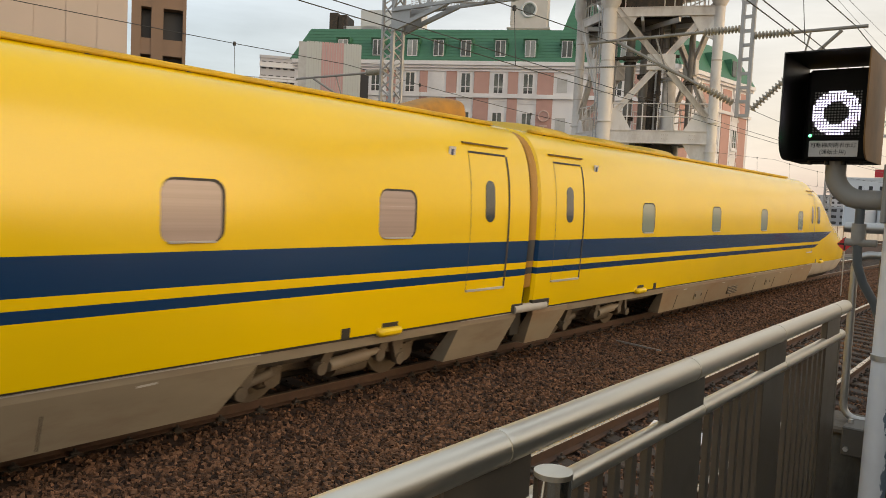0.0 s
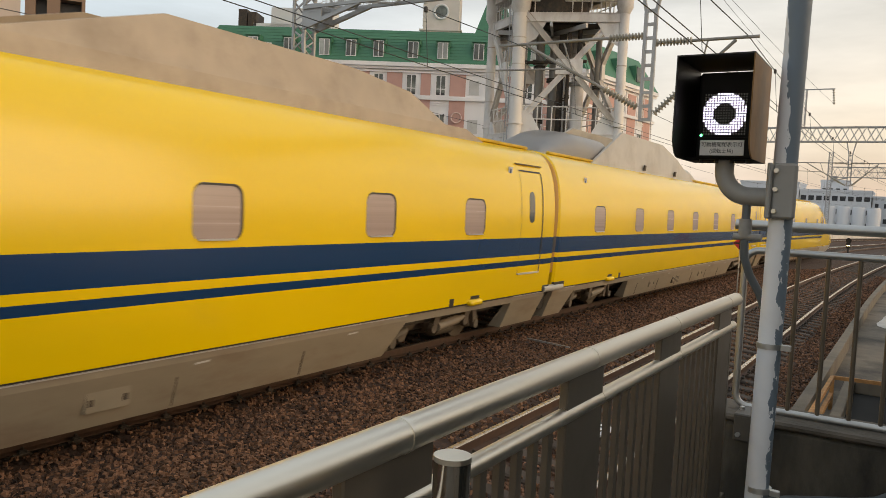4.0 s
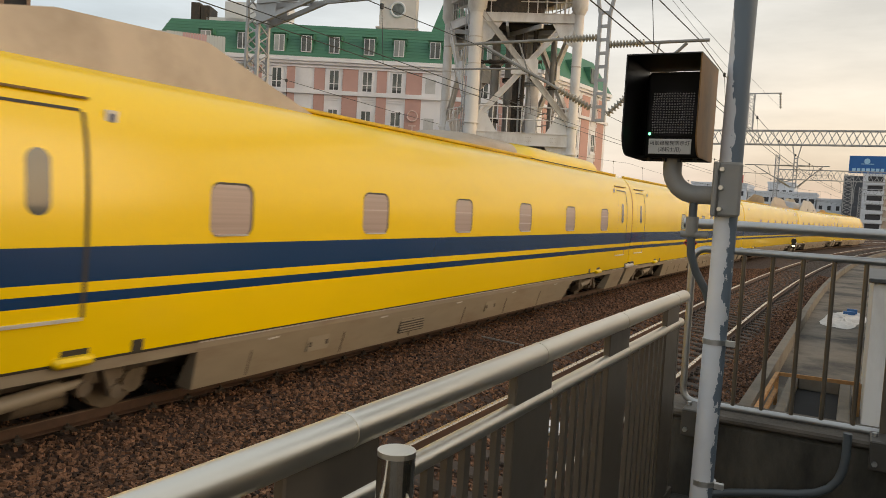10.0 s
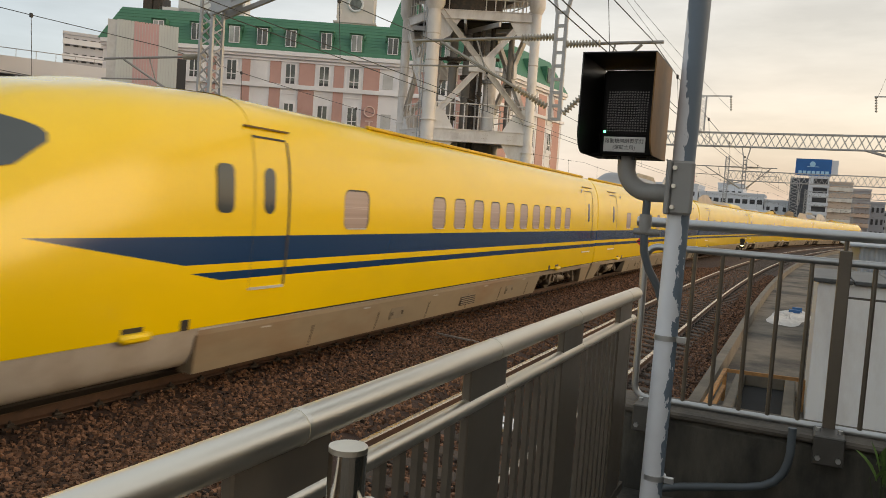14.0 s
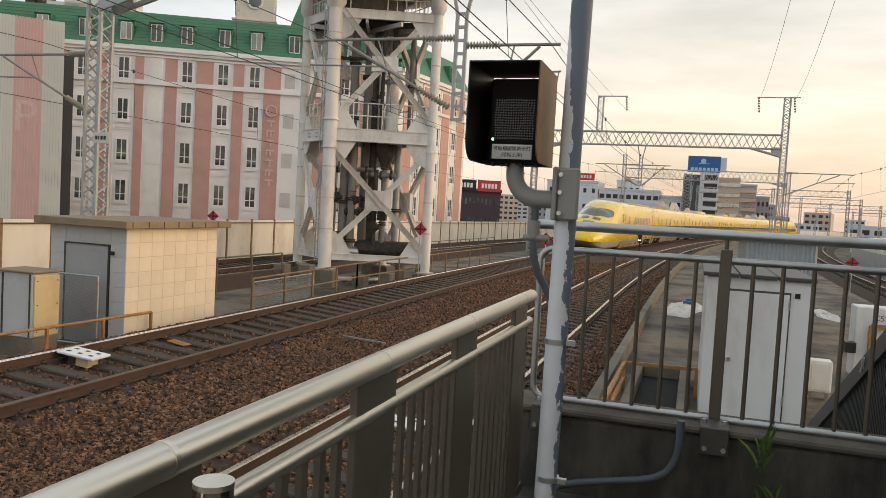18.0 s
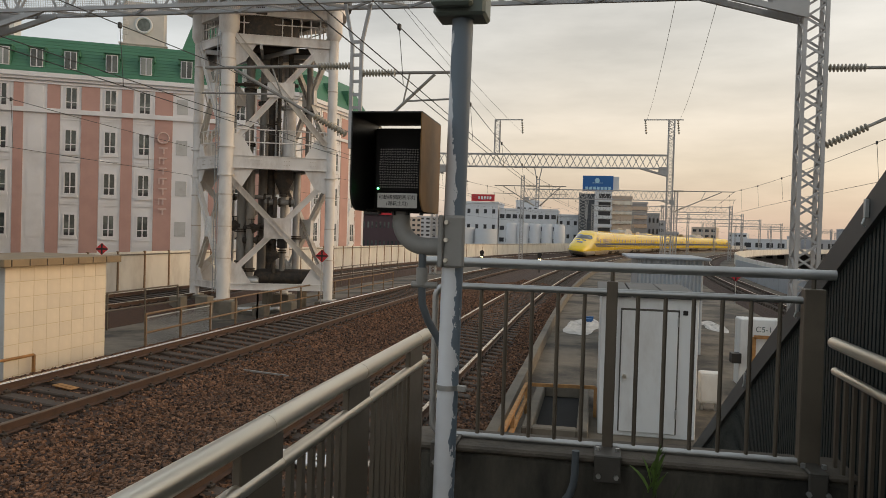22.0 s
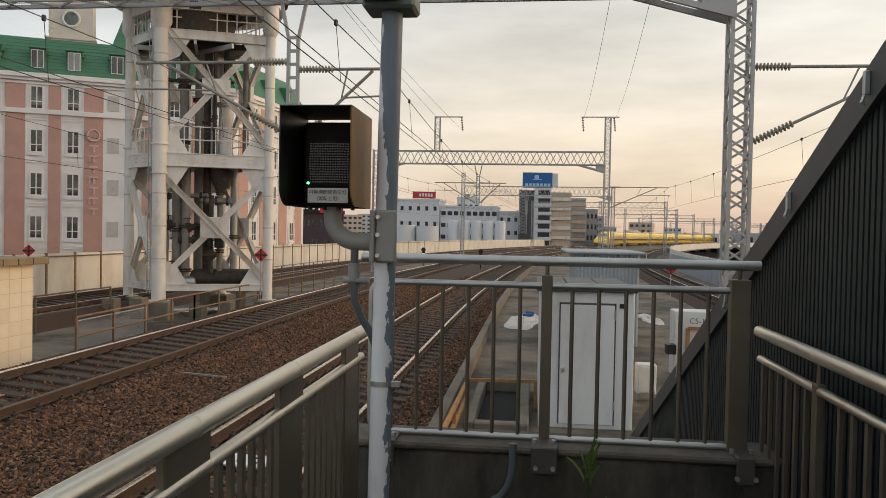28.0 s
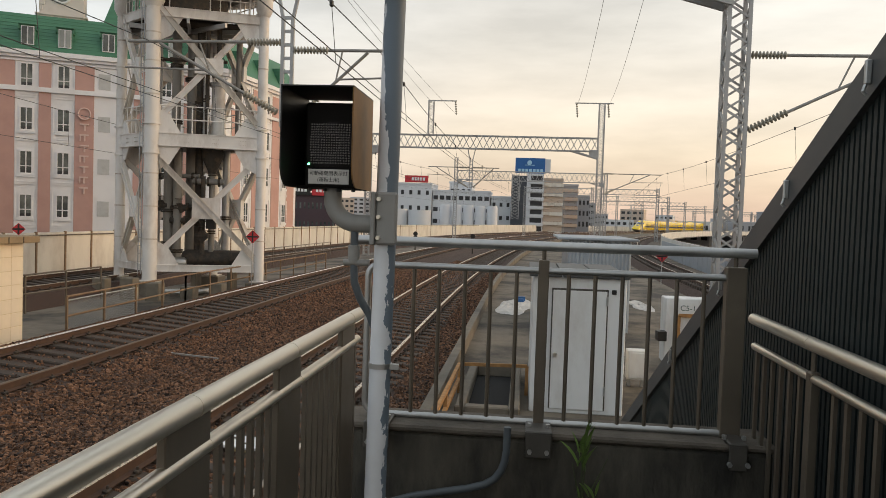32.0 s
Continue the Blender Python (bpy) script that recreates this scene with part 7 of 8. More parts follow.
def cantilever(x, y, z, reach, label="bracket arm with ribbed insulators holding the overhead wire"):
    """Arms from a post at x to a track reach metres away (sign gives the side)."""
    t = thing("cantilever", label, "cantilever", "overhead line cantilevers")
    sg = 1 if reach > 0 else -1
    top, low = z + 1.62, z
    mb = MB()
    mb.sheds((x + sg * 0.15, y, top), (x + sg * 0.95, y, top), 0.035, 0.085, 11)
    part("insulator", mb, PORCELAIN, t, "ribbed insulator", True)
    mb = MB()
    mb.tube([(x + sg * 0.95, y, top), (x + reach, y, top)], 0.035, 10)
    part("top_arm", mb, PIPE_GREY, t, smooth=True)
    mb = MB()
    p, q = Vector((x + sg * 0.12, y, low)), Vector((x + reach * 0.80, y, top - 0.04))
    d = (q - p).normalized()
    mb.sheds(p + d * 0.1, p + d * 1.0, 0.035, 0.085, 11)
    part("insulator", mb, PORCELAIN, t, "ribbed insulator", True)
    mb = MB()
    mb.tube([p + d * 1.0, q], 0.035, 10)
    part("stay_arm", mb, PIPE_GREY, t, smooth=True)
    mb = MB()
    r0 = p.lerp(q, 0.62)
    mb.tube([r0, (x + reach * 1.02, y, r0.z + 0.05)], 0.022, 8)
    mb.tube([(x + reach * 1.0, y, r0.z + 0.05), (x + reach * 0.98, y, r0.z - 0.25)], 0.015, 8)
    mb.tube([(x + reach * 0.55, y, top), tuple(p.lerp(q, 0.58))], 0.02, 8)
    part("steady_arm", mb, PIPE_GREY, t, smooth=True)
    return t


gantry(17.6, -15.65, 4.28, 8.05, 9.35, 9.9, 9.9, [(-5.45, 4.75)], "galvanised lattice gantry over the tracks near the platform", 2.2, True)
t = thing("mast_plate", "white plate with dark marks on a lattice mast", "plate")
mb = MB()
mb.box(-15.50, -15.02, 17.32, 17.335, 3.95, 4.25, bev=0.004)
part("plate", mb, LABEL_WHITE, t)
for k, (x, w_) in enumerate(((-15.44, 0.07), (-15.34, 0.03), (-15.27, 0.07), (-15.17, 0.07))):
    mb = MB()
    mb.box(x, x + w_, 17.312, 17.32, 4.05, 4.15)
    part("bar", mb, UNDER, t)
cantilever(-5.45, 17.6, 5.02, -3.75)
cantilever(-5.45, 17.6, 4.85, 2.3)
cantilever(4.38, 17.6, 4.85, 4.2)
cantilever(-15.72, 17.6, 4.75, -4.1)
gantry(61.3, -12.6, 5.55, 8.3, 9.3, 9.4, 12.0, [(-4.4, 5.2)], "galvanised lattice gantry across the tracks", 2.2)
gantry(104.0, -9.5, 10.3, 8.0, 9.2, 11, 9.3, [(-1.0, 5.4)], "distant lattice gantry across the tracks", 2.0)
cantilever(-4.4, 61.3, 5.2, -3.4)
cantilever(-4.4, 61.3, 5.2, 2.2)
cantilever(5.65, 61.3, 5.0, 4.6)
t = thing("feeder_arm", "short lattice post with insulator strings on a gantry", "feeder post", "feeder posts")
mb = MB()
lattice(mb, (-7.7, 61.3, 9.4), (-7.7, 61.3, 12.0), 0.4, 0.4, 0.5, 0.06, 0.035)
part("post", mb, LATTICE, t)
for xa, xb in ((-7.9, -5.7), (3.5, 6.4)):
    mb = MB()
    mb.bar((xa, 61.3, 12.0), (xb, 61.3, 12.0), 0.08)
    part("arm", mb, LATTICE, t)
for x in (-5.8, 3.6, 6.0):
    mb = MB()
    mb.sheds((x, 61.3, 12.0), (x + 0.1, 61.3, 10.9), 0.03, 0.09, 6)
    part("insulator", mb, PORCELAIN, t, smooth=True)


# wires: contact and carrier over each track, droppers, feeders
def wire(pts, r=0.012, label="thin dark overhead wire"):
    mb = MB()
    mb.tube(pts, r, 5)
    return solid("overhead_wire", mb, WIRE, label, "overhead wire", "overhead wires")


for x0, lo, hi in ((X_TRAIN, 5.4, 6.65), (X_NEAR, 5.38, 6.50), (X_RIGHT, 5.0, 6.6), (-17.6, 5.1, 6.7)):
    t = thing("overhead_line", "contact wire hung from a carrier wire above a track", "overhead wire", "overhead wires")
    spans = [-32.0, 17.6, 61.3, 104.0, 150.0, 200.0, 260.0]
    con, car_ = MB(), MB()
    low_, high_ = [], []
    for a, b in zip(spans, spans[1:]):
        for k in range(12):
            f = k / 12
            s = a + (b - a) * f
            sag = 0.40 * 4 * f * (1 - f)
            c1_, c2_ = beside(s, x0, 0.1, lo), beside(s, x0, 0.0, hi - sag)
            low_.append(c1_)
            high_.append(c2_)
            if k % 2 and s < 170:
                mb = MB()
                mb.bar(c1_, c2_, 0.010)
                mb.box(c2_.x - 0.03, c2_.x + 0.03, c2_.y - 0.04, c2_.y + 0.04, c2_.z - 0.06, c2_.z + 0.05, bev=0.015)
                part("dropper", mb, WIRE, t)
    con.tube(low_, 0.009, 5)
    part("contact_wire", con, WIRE, t)
    if x0 in (X_TRAIN, X_NEAR):
        aux = MB()
        aux.tube([q + Vector((0, 0, 0.15)) for q in low_], 0.009, 5)
        part("auxiliary_wire", aux, WIRE, t)
    car_.tube(high_, 0.010, 5)
    part("carrier_wire", car_, WIRE, t)
for a, b, sag in (((-6.6, -30, 10.6), (-5.75, 61.3, 11.0), 0.8), ((-5.2, -30, 10.9), (-7.7, 61.3, 11.9), 0.9), ((1.5, 5, 11.3), (3.66, 61.3, 11.9), 1.2), ((2.1, 5, 11.3), (6.07, 61.3, 11.93), 1.2)):
    a, b = Vector(a), Vector(b)
    wire([a.lerp(b, k / 14) - Vector((0, 0, sag * 4 * k / 14 * (1 - k / 14))) for k in range(15)], 0.008, "feeder wire strung between gantries")


# ---- cabinet hut, shed and clutter on the middle deck ----
t = thing("relay_cabinet", "large white painted steel cabinet with a door and grey lid", "cabinet")
mb = MB()
mb.box(0.16, 1.60, 12.7, 15.6, -0.16, 1.97, bev=0.01)
part("body", mb, WHITE_PAINT, t)
mb = MB()
mb.box(0.475, 1.30, 12.675, 12.70, -0.09, 1.77, bev=0.006)
dr = part("door", mb, WHITE_PAINT, t, "white flush steel door")
mb = MB()
mb.disc((0.53, 12.65, 0.76), (0, 1, 0), 0.032, 0.05, 16)
part("knob", mb, STEEL_TUBE, dr, "round silver knob", True)
for z in (0.15, 1.55):
    mb = MB()
    mb.box(1.29, 1.32, 12.66, 12.68, z, z + 0.14)
    part("hinge", mb, STEEL_GREY, dr)
mb = MB()
mb.box(0.455, 0.475, 12.685, 12.70, -0.09, 1.80)
mb.box(1.30, 1.32, 12.685, 12.70, -0.09, 1.80)
mb.box(0.455, 1.32, 12.685, 12.70, 1.77, 1.80)
part("door_frame", mb, FOOT_PAINT, t, "dark door frame")
mb = MB()
mb.box(1.37, 1.44, 12.68, 12.70, 1.73, 1.80)
part("lock_plate", mb, BOX_BLACK, t)
for k in range(3):
    mb = MB()
    mb.box(0.10 + 0.52 * k, 0.60 + 0.52 * k, 12.62, 15.7, 1.972, 2.03, bev=0.01)
    part("lid_panel", mb, CLAD_CAP, t, "dark grey lid panel")

t = thing("small_cabinet", "small white box on a stand beside the cabinet", "cabinet")
mb = MB()
mb.box(1.95, 2.30, 14.9, 15.2, -0.02, 0.52, bev=0.015)
part("body", mb, WHITE_PAINT, t)
mb = MB()
mb.box(1.98, 2.27, 14.88, 14.9, 0.02, 0.48, bev=0.006)
part("door", mb, WHITE_PAINT, t)
for x in (2.0, 2.25):
    mb = MB()
    mb.box(x - 0.025, x + 0.025, 15.0, 15.1, -0.16, -0.02)
    part("leg", mb, STEEL_GREY, t)

t = thing("corrugated_shed", "long low shed of pale blue corrugated sheet", "shed")
mb = MB()
x = 1.20
while x < 2.90:
    mb.quad((x, 22.0, -0.16), (x + 0.05, 21.97, -0.16), (x + 0.05, 21.97, 2.34), (x, 22.0, 2.34))
    mb.quad((x + 0.05, 21.97, -0.16), (x + 0.10, 22.0, -0.16), (x + 0.10, 22.0, 2.34), (x + 0.05, 21.97, 2.34))
    x += 0.10
part("front_sheet", mb, CORR_BLUE, t)
mb = MB()
mb.box(1.22, 2.90, 22.02, 26.0, -0.16, 2.33)
part("wall", mb, CORR_BLUE, t)
mb = MB()
mb.box(0.92, 3.08, 21.8, 26.2, 2.34, 2.41, bev=0.02)
part("roof", mb, CORR_BLUE, t, "flat grey roof")

t = thing("blue_fence", "pale blue corrugated fence beside the far track", "fence")
for k in range(30):
    s = 28 + 2.0 * k
    a, b = beside(s, X_RIGHT, 2.7, 0), beside(s + 1.96, X_RIGHT, 2.7, 0)
    mb = MB()
    mb.bar((a.x, a.y, 0.35), (b.x, b.y, 0.35), 0.04, 1.5)
    part("panel", mb, CORR_BLUE, t)

t = thing("pit_guard", "rusty orange angle-iron guard round a pit", "guard rail")
for p, q in (((-1.06, 9.6, 0.34), (-1.03, 13.7, 0.34)), ((-1.03, 13.7, 0.34), (0.12, 13.8, 0.34)), ((-1.06, 9.6, -0.2), (-1.06, 9.6, 0.34)), ((-1.03, 13.7, -0.2), (-1.03, 13.7, 0.34)), ((0.12, 13.8, -0.2), (0.12, 13.8, 0.34)), ((-1.06, 9.6, 0.08), (-1.03, 13.7, 0.08)), ((-1.05, 11.6, -0.2), (-1.05, 11.6, 0.34))):
    mb = MB()
    mb.bar(p, q, 0.055)
    part("angle_bar", mb, RUST, t)
mb = MB()
for a, b, c, d in ((-0.95, -0.80, 11.9, 15.4), (-0.15, 0.02, 11.9, 15.4), (-0.8, -0.15, 11.9, 12.1), (-0.8, -0.15, 15.2, 15.4)):
    mb.box(a, b, c, d, -0.16, 0.06, bev=0.02)
solid("pit_kerb", mb, CONCRETE, "dark concrete kerb round an open pit", "kerb")
# flat sheet at deck height: water and the pit's shade in one dark colour
mb = MB()
mb.quad((-0.8, 12.1, -0.15), (-0.15, 12.1, -0.15), (-0.15, 15.2, -0.15), (-0.8, 15.2, -0.15))
solid("pit_water", mb, mat("dark_wet_shaded_pit", (0.014, 0.013, 0.012), 0.95), "dark sheet for the wet, shaded pit floor", "pit", kind="structure")
rnd = random.Random(5)
SHEET = mat("dusty_white_plastic_sheet", (0.50, 0.48, 0.45), 0.45, vary=0.15, scale=4, dirt=(0.22, 0.19, 0.16), dscale=2.5, damount=0.6)
for x, y, w, l in ((-0.25, 27.3, 0.62, 2.4), (4.3, 29.3, 0.42, 1.6)):
    mb = MB()
    n, rings = 26, 6
    edge = [1 + 0.17 * math.sin(4 * math.pi * k / n + x) + 0.10 * math.sin(10 * math.pi * k / n + 1.3) + rnd.uniform(-0.05, 0.05) for k in range(n)]
    mb.v.append((x, y, -0.10))
    for q in range(1, rings + 1):
        for k in range(n):
            a, f = 2 * math.pi * k / n, q / rings
            px_ = x + w * math.cos(a) * edge[k] * f + rnd.uniform(-0.03, 0.03)
            mb.v.append((px_, y + l * math.sin(a) * edge[k] * f, -0.150 + (0.0 if q == rings else rnd.uniform(0.0, 0.05))))
    for k in range(n):
        j = (k + 1) % n
        mb.face((0, 1 + k, 1 + j))
        for q in range(rings - 1):
            mb.face((1 + q * n + k, 1 + (q + 1) * n + k, 1 + (q + 1) * n + j, 1 + q * n + j))
    solid("plastic_sheet", mb, SHEET, "crumpled white plastic sheet on the concrete", "plastic sheet", "plastic sheets")
mb = MB()
mb.box(-0.30, 0.05, 28.6, 28.75, -0.15, -0.03)
CRATE_BLUE = mat("faded_blue_plastic", (0.03, 0.13, 0.33), 0.5)
solid("blue_crate", mb, CRATE_BLUE, "faded blue plastic crate on the white sheet", "crate", "blue crates")
mb = MB()
mb.box(-0.2, 0.1, 29.0, 29.1, -0.15, 0.02)
solid("blue_crate", mb, CRATE_BLUE, "faded blue plastic crate on the white sheet", "crate", "blue crates")

t = thing("site_box", "white signed box with a rusty frame", "box")
mb = MB()
mb.box(3.08, 4.6, 17.6, 18.2, -0.16, 1.26, bev=0.02)
part("body", mb, WHITE_PAINT, t)
text("writing", "C5-1", 0.165, mat("grey_green_ink", (0.10, 0.14, 0.13), 0.6), pose(3.55, 17.59, 1.05, 90), t, 0.002)
for p, q in (((3.35, 17.55, 0.2), (3.35, 17.55, 0.90)), ((3.35, 17.55, 0.90), (4.4, 17.55, 0.90)), ((4.0, 17.55, 0.2), (4.0, 17.55, 0.90))):
    mb = MB()
    mb.bar(p, q, 0.07)
    part("frame_bar", mb, RUST, t)
mb = MB()
mb.box(2.9, 3.09, 17.4, 17.7, 0.35, 0.55)
part("spout", mb, BOX_BLACK, t)


# ---- dwarf signals ----
def dwarf(x, y):
    t = thing("dwarf_signal", "short black signal with a lit amber lamp", "signal", "dwarf signals")
    mb = MB()
    mb.tube([(0, 0, -0.3), (0, 0, 0.9)], 0.05, 8)
    part("post", mb, BOX_BLACK, t)
    mb = MB()
    mb.box(-0.16, 0.16, -0.1, 0.1, 0.75, 1.15, bev=0.03)
    mb.disc((0, -0.02, 1.32), (0, 1, 0), 0.2, 0.06, 16)
    hd = part("head", mb, BOX_BLACK, t)
    for x_ in (-0.06, 0.06):
        mb = MB()
        mb.disc((x_, -0.11, 0.95), (0, 1, 0), 0.05, 0.02, 10)
        part("lamp", mb, LAMP_TAIL, hd)
    t.matrix_basis = pose(x, y, 0)


dwarf(-9.6, 68.0)
dwarf(-4.4, 66.0)


# ---- hotel across the street ----
def wall_frame(p0, d):
    """Pose of a wall whose x runs along d, y points inwards and z up."""
    d = Vector((d[0], d[1], 0)).normalized()
    return Matrix(((d.x, -d.y, 0, p0[0]), (d.y, d.x, 0, p0[1]), (0, 0, 1, 0), (0, 0, 0, 1)))


def sash(parent, x, z, w, h, y=0.0):
    mb = MB()
    mb.box(x - w / 2 - 0.16, x + w / 2 + 0.16, y - 0.10, y, z - 0.28, z - 0.10)
    for a, b, c, d in ((x - w / 2 - 0.09, x - w / 2, z - 0.09, z + h + 0.09), (x + w / 2, x + w / 2 + 0.09, z - 0.09, z + h + 0.09), (x - w / 2, x + w / 2, z + h, z + h + 0.09), (x - w / 2, x + w / 2, z - 0.09, z)):
        mb.box(a, b, y - 0.06, y, c, d)
    fr = part("window", mb, FACADE, parent)
    mb = MB()
    mb.box(x - w / 2, x + w / 2, y - 0.02, y - 0.012, z, z + h)
    part("pane", mb, WIN_DARK, fr)
    mb = MB()
    mb.box(x - 0.035, x + 0.035, y - 0.05, y - 0.02, z, z + h)
    mb.box(x - w / 2, x + w / 2, y - 0.05, y - 0.02, z + h * 0.30, z + h * 0.34)
    part("glazing_bar", mb, FACADE, fr)
    mb = MB()
    mb.box(x - w / 2 + 0.02, x + w / 2 - 0.02, y - 0.045, y - 0.02, z + 0.0, z + 0.20)
    part("grille", mb, DARKWIN_OR_SHADE, fr)
    mb = MB()
    for a, b, c, d in ((x - 0.66, x - 0.60, z - 0.78, z + h + 0.36), (x + 0.60, x + 0.66, z - 0.78, z + h + 0.36), (x - 0.60, x + 0.60, z - 0.78, z - 0.71), (x - 0.60, x + 0.60, z - 0.62, z - 0.57)):
        mb.box(a, b, y - 0.05, y, c, d)
    part("surround", mb, FACADE, fr)


FLOOR, EAVE, BASE, RIDGE = 2.90, 13.0, -9.0, 15.6
HD = Vector((0.8913, 0.4535))
HP = Vector((-39.27, 45.99)) - HD * 9.6       # left end of the front
hotel = thing("hotel", "white and pink hotel with a green mansard roof and dormers", "building")
hotel.matrix_basis = wall_frame(HP, HD)
HL, HDEEP = 29.1, 14.0
HQ = 9.6
mb = MB()
mb.box(0, HL, 0, HDEEP, BASE, EAVE)
part("wall", mb, FACADE, hotel, "white rendered wall")
for x0, x1 in ((-4.4, -3.8), (-2.0, -1.3), (0.6, 1.21), (2.67, 3.48), (4.80, 5.98), (7.40, 8.15), (9.59, 10.79), (13.3, 14.3), (16.6, 17.5)):
    mb = MB()
    mb.box(HQ + x0, HQ + x1, -0.05, 0.0, BASE, EAVE - 0.72)
    part("pink_panel", mb, FACADE_PINK, hotel, "terracotta pink wall strip")
for z, h, o in ((EAVE - 0.30, 0.30, 0.40), (EAVE - 0.50, 0.2, 0.25), (EAVE - 0.72, 0.12, 0.12), (10.32, 0.24, 0.18), (10.56, 0.08, 0.10)):
    mb = MB()
    mb.box(-0.1, HL + 0.1, -o, 0, z, z + h)
    part("cornice", mb, FACADE, hotel, "white moulded band")
for f in range(7):
    z = 10.70 - FLOOR * f
    for x in (-2.9, -0.16, 4.18, 6.68, 8.91, 15.4):
        sash(hotel, HQ + x, z, 0.66, 1.42)
    for x in (1.94, 12.5):
        mb = MB()
        mb.box(HQ + x - 0.5, HQ + x + 0.5, -0.04, 0, z - 0.2, z + 1.5)
        pn = part("blank_panel", mb, FACADE, hotel)
        mb = MB()
        mb.box(HQ + x - 0.42, HQ + x + 0.42, -0.055, -0.04, z - 0.1, z + 1.4)
        part("panel_field", mb, FACADE, pn)
    mb = MB()
    mb.box(HQ + 11.05, HQ + 11.8, -0.03, 0.0, z + 0.1, z + 1.15)
    part("shutter", mb, HUT_GREY, hotel, "grey closed shutter")
mb = MB()
mb.v = [(-0.3, -0.3, EAVE), (HL + 0.3, -0.3, EAVE), (HL + 0.3, HDEEP, EAVE), (-0.3, HDEEP, EAVE), (0.9, 1.0, RIDGE), (HL - 0.9, 1.0, RIDGE), (HL - 0.9, HDEEP - 1.5, RIDGE), (0.9, HDEEP - 1.5, RIDGE)]
for f in ((0, 1, 5, 4), (1, 2, 6, 5), (2, 3, 7, 6), (3, 0, 4, 7), (4, 5, 6, 7)):
    mb.face(f)
roof = part("roof", mb, MANSARD, hotel, "green mansard roof")
for k in range(10):
    mb = MB()
    z = EAVE + 0.25 * k + 0.1
    yy = -0.3 + 1.3 * (z - EAVE) / (RIDGE - EAVE)
    mb.box(-0.25 + 0.11 * k, HL + 0.25 - 0.11 * k, yy - 0.010, yy + 0.1, z, z + 0.025)
    part("roof_course", mb, MANSARD, roof)
for x in (-5.6, -2.8, -0.05, 2.0, 4.1, 6.72, 8.95, 11.65, 13.6, 15.9, 18.0):
    mb = MB()
    mb.box(HQ + x - 0.48, HQ + x + 0.48, -0.12, 1.2, EAVE + 0.30, EAVE + 1.72)
    dm = part("dormer", mb, MANSARD, hotel, "green dormer")
    mb = MB()
    mb.box(HQ + x - 0.56, HQ + x + 0.56, -0.26, 0.9, EAVE + 1.66, EAVE + 1.76, bev=0.03)
    mb.box(HQ + x - 0.56, HQ + x - 0.48, -0.20, 0.5, EAVE + 1.34, EAVE + 1.66)
    mb.box(HQ + x + 0.48, HQ + x + 0.56, -0.20, 0.5, EAVE + 1.34, EAVE + 1.66)
    part("dormer_hood", mb, MANSARD, dm)
    mb = MB()
    mb.box(HQ + x - 0.39, HQ + x + 0.39, -0.18, -0.12, EAVE + 0.36, EAVE + 1.58)
    part("dormer_frame", mb, FACADE, dm)
    for sg in (-1, 1):
        mb = MB()
        mb.box(HQ + x + sg * 0.19 - 0.15, HQ + x + sg * 0.19 + 0.15, -0.20, -0.185, EAVE + 0.42, EAVE + 1.54)
        part("pane", mb, WIN_PALE if round(x * 7) % 3 == 0 else WIN_DARK, dm)
# raised sign on the pink strip: plain shapes
SX = HQ + 10.2
SIGN_TONE = mat("pale_pink_sign", (0.66, 0.50, 0.46), 0.6)
sgn = part("sign", MB().disc((SX, -0.12, 9.05), (0, 1, 0), 0.40, 0.10, 24), FACADE_PINK, hotel, "raised sign shapes")
part("ring", MB().tube([(SX + 0.38 * math.cos(a), -0.2, 9.05 + 0.38 * math.sin(a)) for a in np.linspace(0, 6.283, 21)], 0.05, 6, caps=False), SIGN_TONE, sgn)
for k in range(7):
    mb = MB()
    z = 8.35 - 0.72 * k
    mb.box(SX - 0.28, SX + 0.28, -0.12, -0.05, z - 0.05, z + 0.05)
    mb.box(SX - 0.02, SX + 0.08, -0.12, -0.05, z - 0.42, z - 0.05)
    if k % 2:
        mb.box(SX - 0.28, SX - 0.20, -0.12, -0.05, z - 0.42, z - 0.05)
    part("sign_bar", mb, SIGN_TONE, sgn)
# the wing that turns away to the right
wing = thing("hotel_wing", "receding hotel wing in cream and pink under the green roof", "building")
corner = HP + HD * HL
wing.matrix_basis = wall_frame(corner, (0.12, 0.993))
WL = 12.6
mb = MB()
mb.box(0, WL, 0, 9, BASE, EAVE)
part("wall", mb, FACADE, wing)
for x in (0.8, 4.2, 7.6, 10.6):
    mb = MB()
    mb.box(x, x + 1.5, -0.04, 0, BASE, EAVE - 0.72)
    part("pink_panel", mb, FACADE_PINK, wing)
    if x < 10:
        for f in range(5):
            sash(wing, x + 2.45, 10.70 - FLOOR * f, 0.66, 1.42)
for z, h, o in ((EAVE - 0.30, 0.30, 0.40), (EAVE - 0.50, 0.2, 0.25), (10.32, 0.24, 0.18)):
    mb = MB()
    mb.box(0, WL + 0.1, -o, 0, z, z + h)
    part("cornice", mb, FACADE, wing)
mb = MB()
mb.v = [(-0.3, -0.3, EAVE), (WL + 0.3, -0.3, EAVE), (WL + 0.3, 9, EAVE), (-0.3, 9, EAVE), (-0.2, 1.0, RIDGE), (WL - 1.2, 1.0, RIDGE), (WL - 1.2, 7.5, RIDGE), (0.4, 7.5, RIDGE)]
for f in ((0, 1, 5, 4), (1, 2, 6, 5), (2, 3, 7, 6), (3, 0, 4, 7), (4, 5, 6, 7)):
    mb.face(f)
part("roof", mb, MANSARD, wing, "green mansard roof")
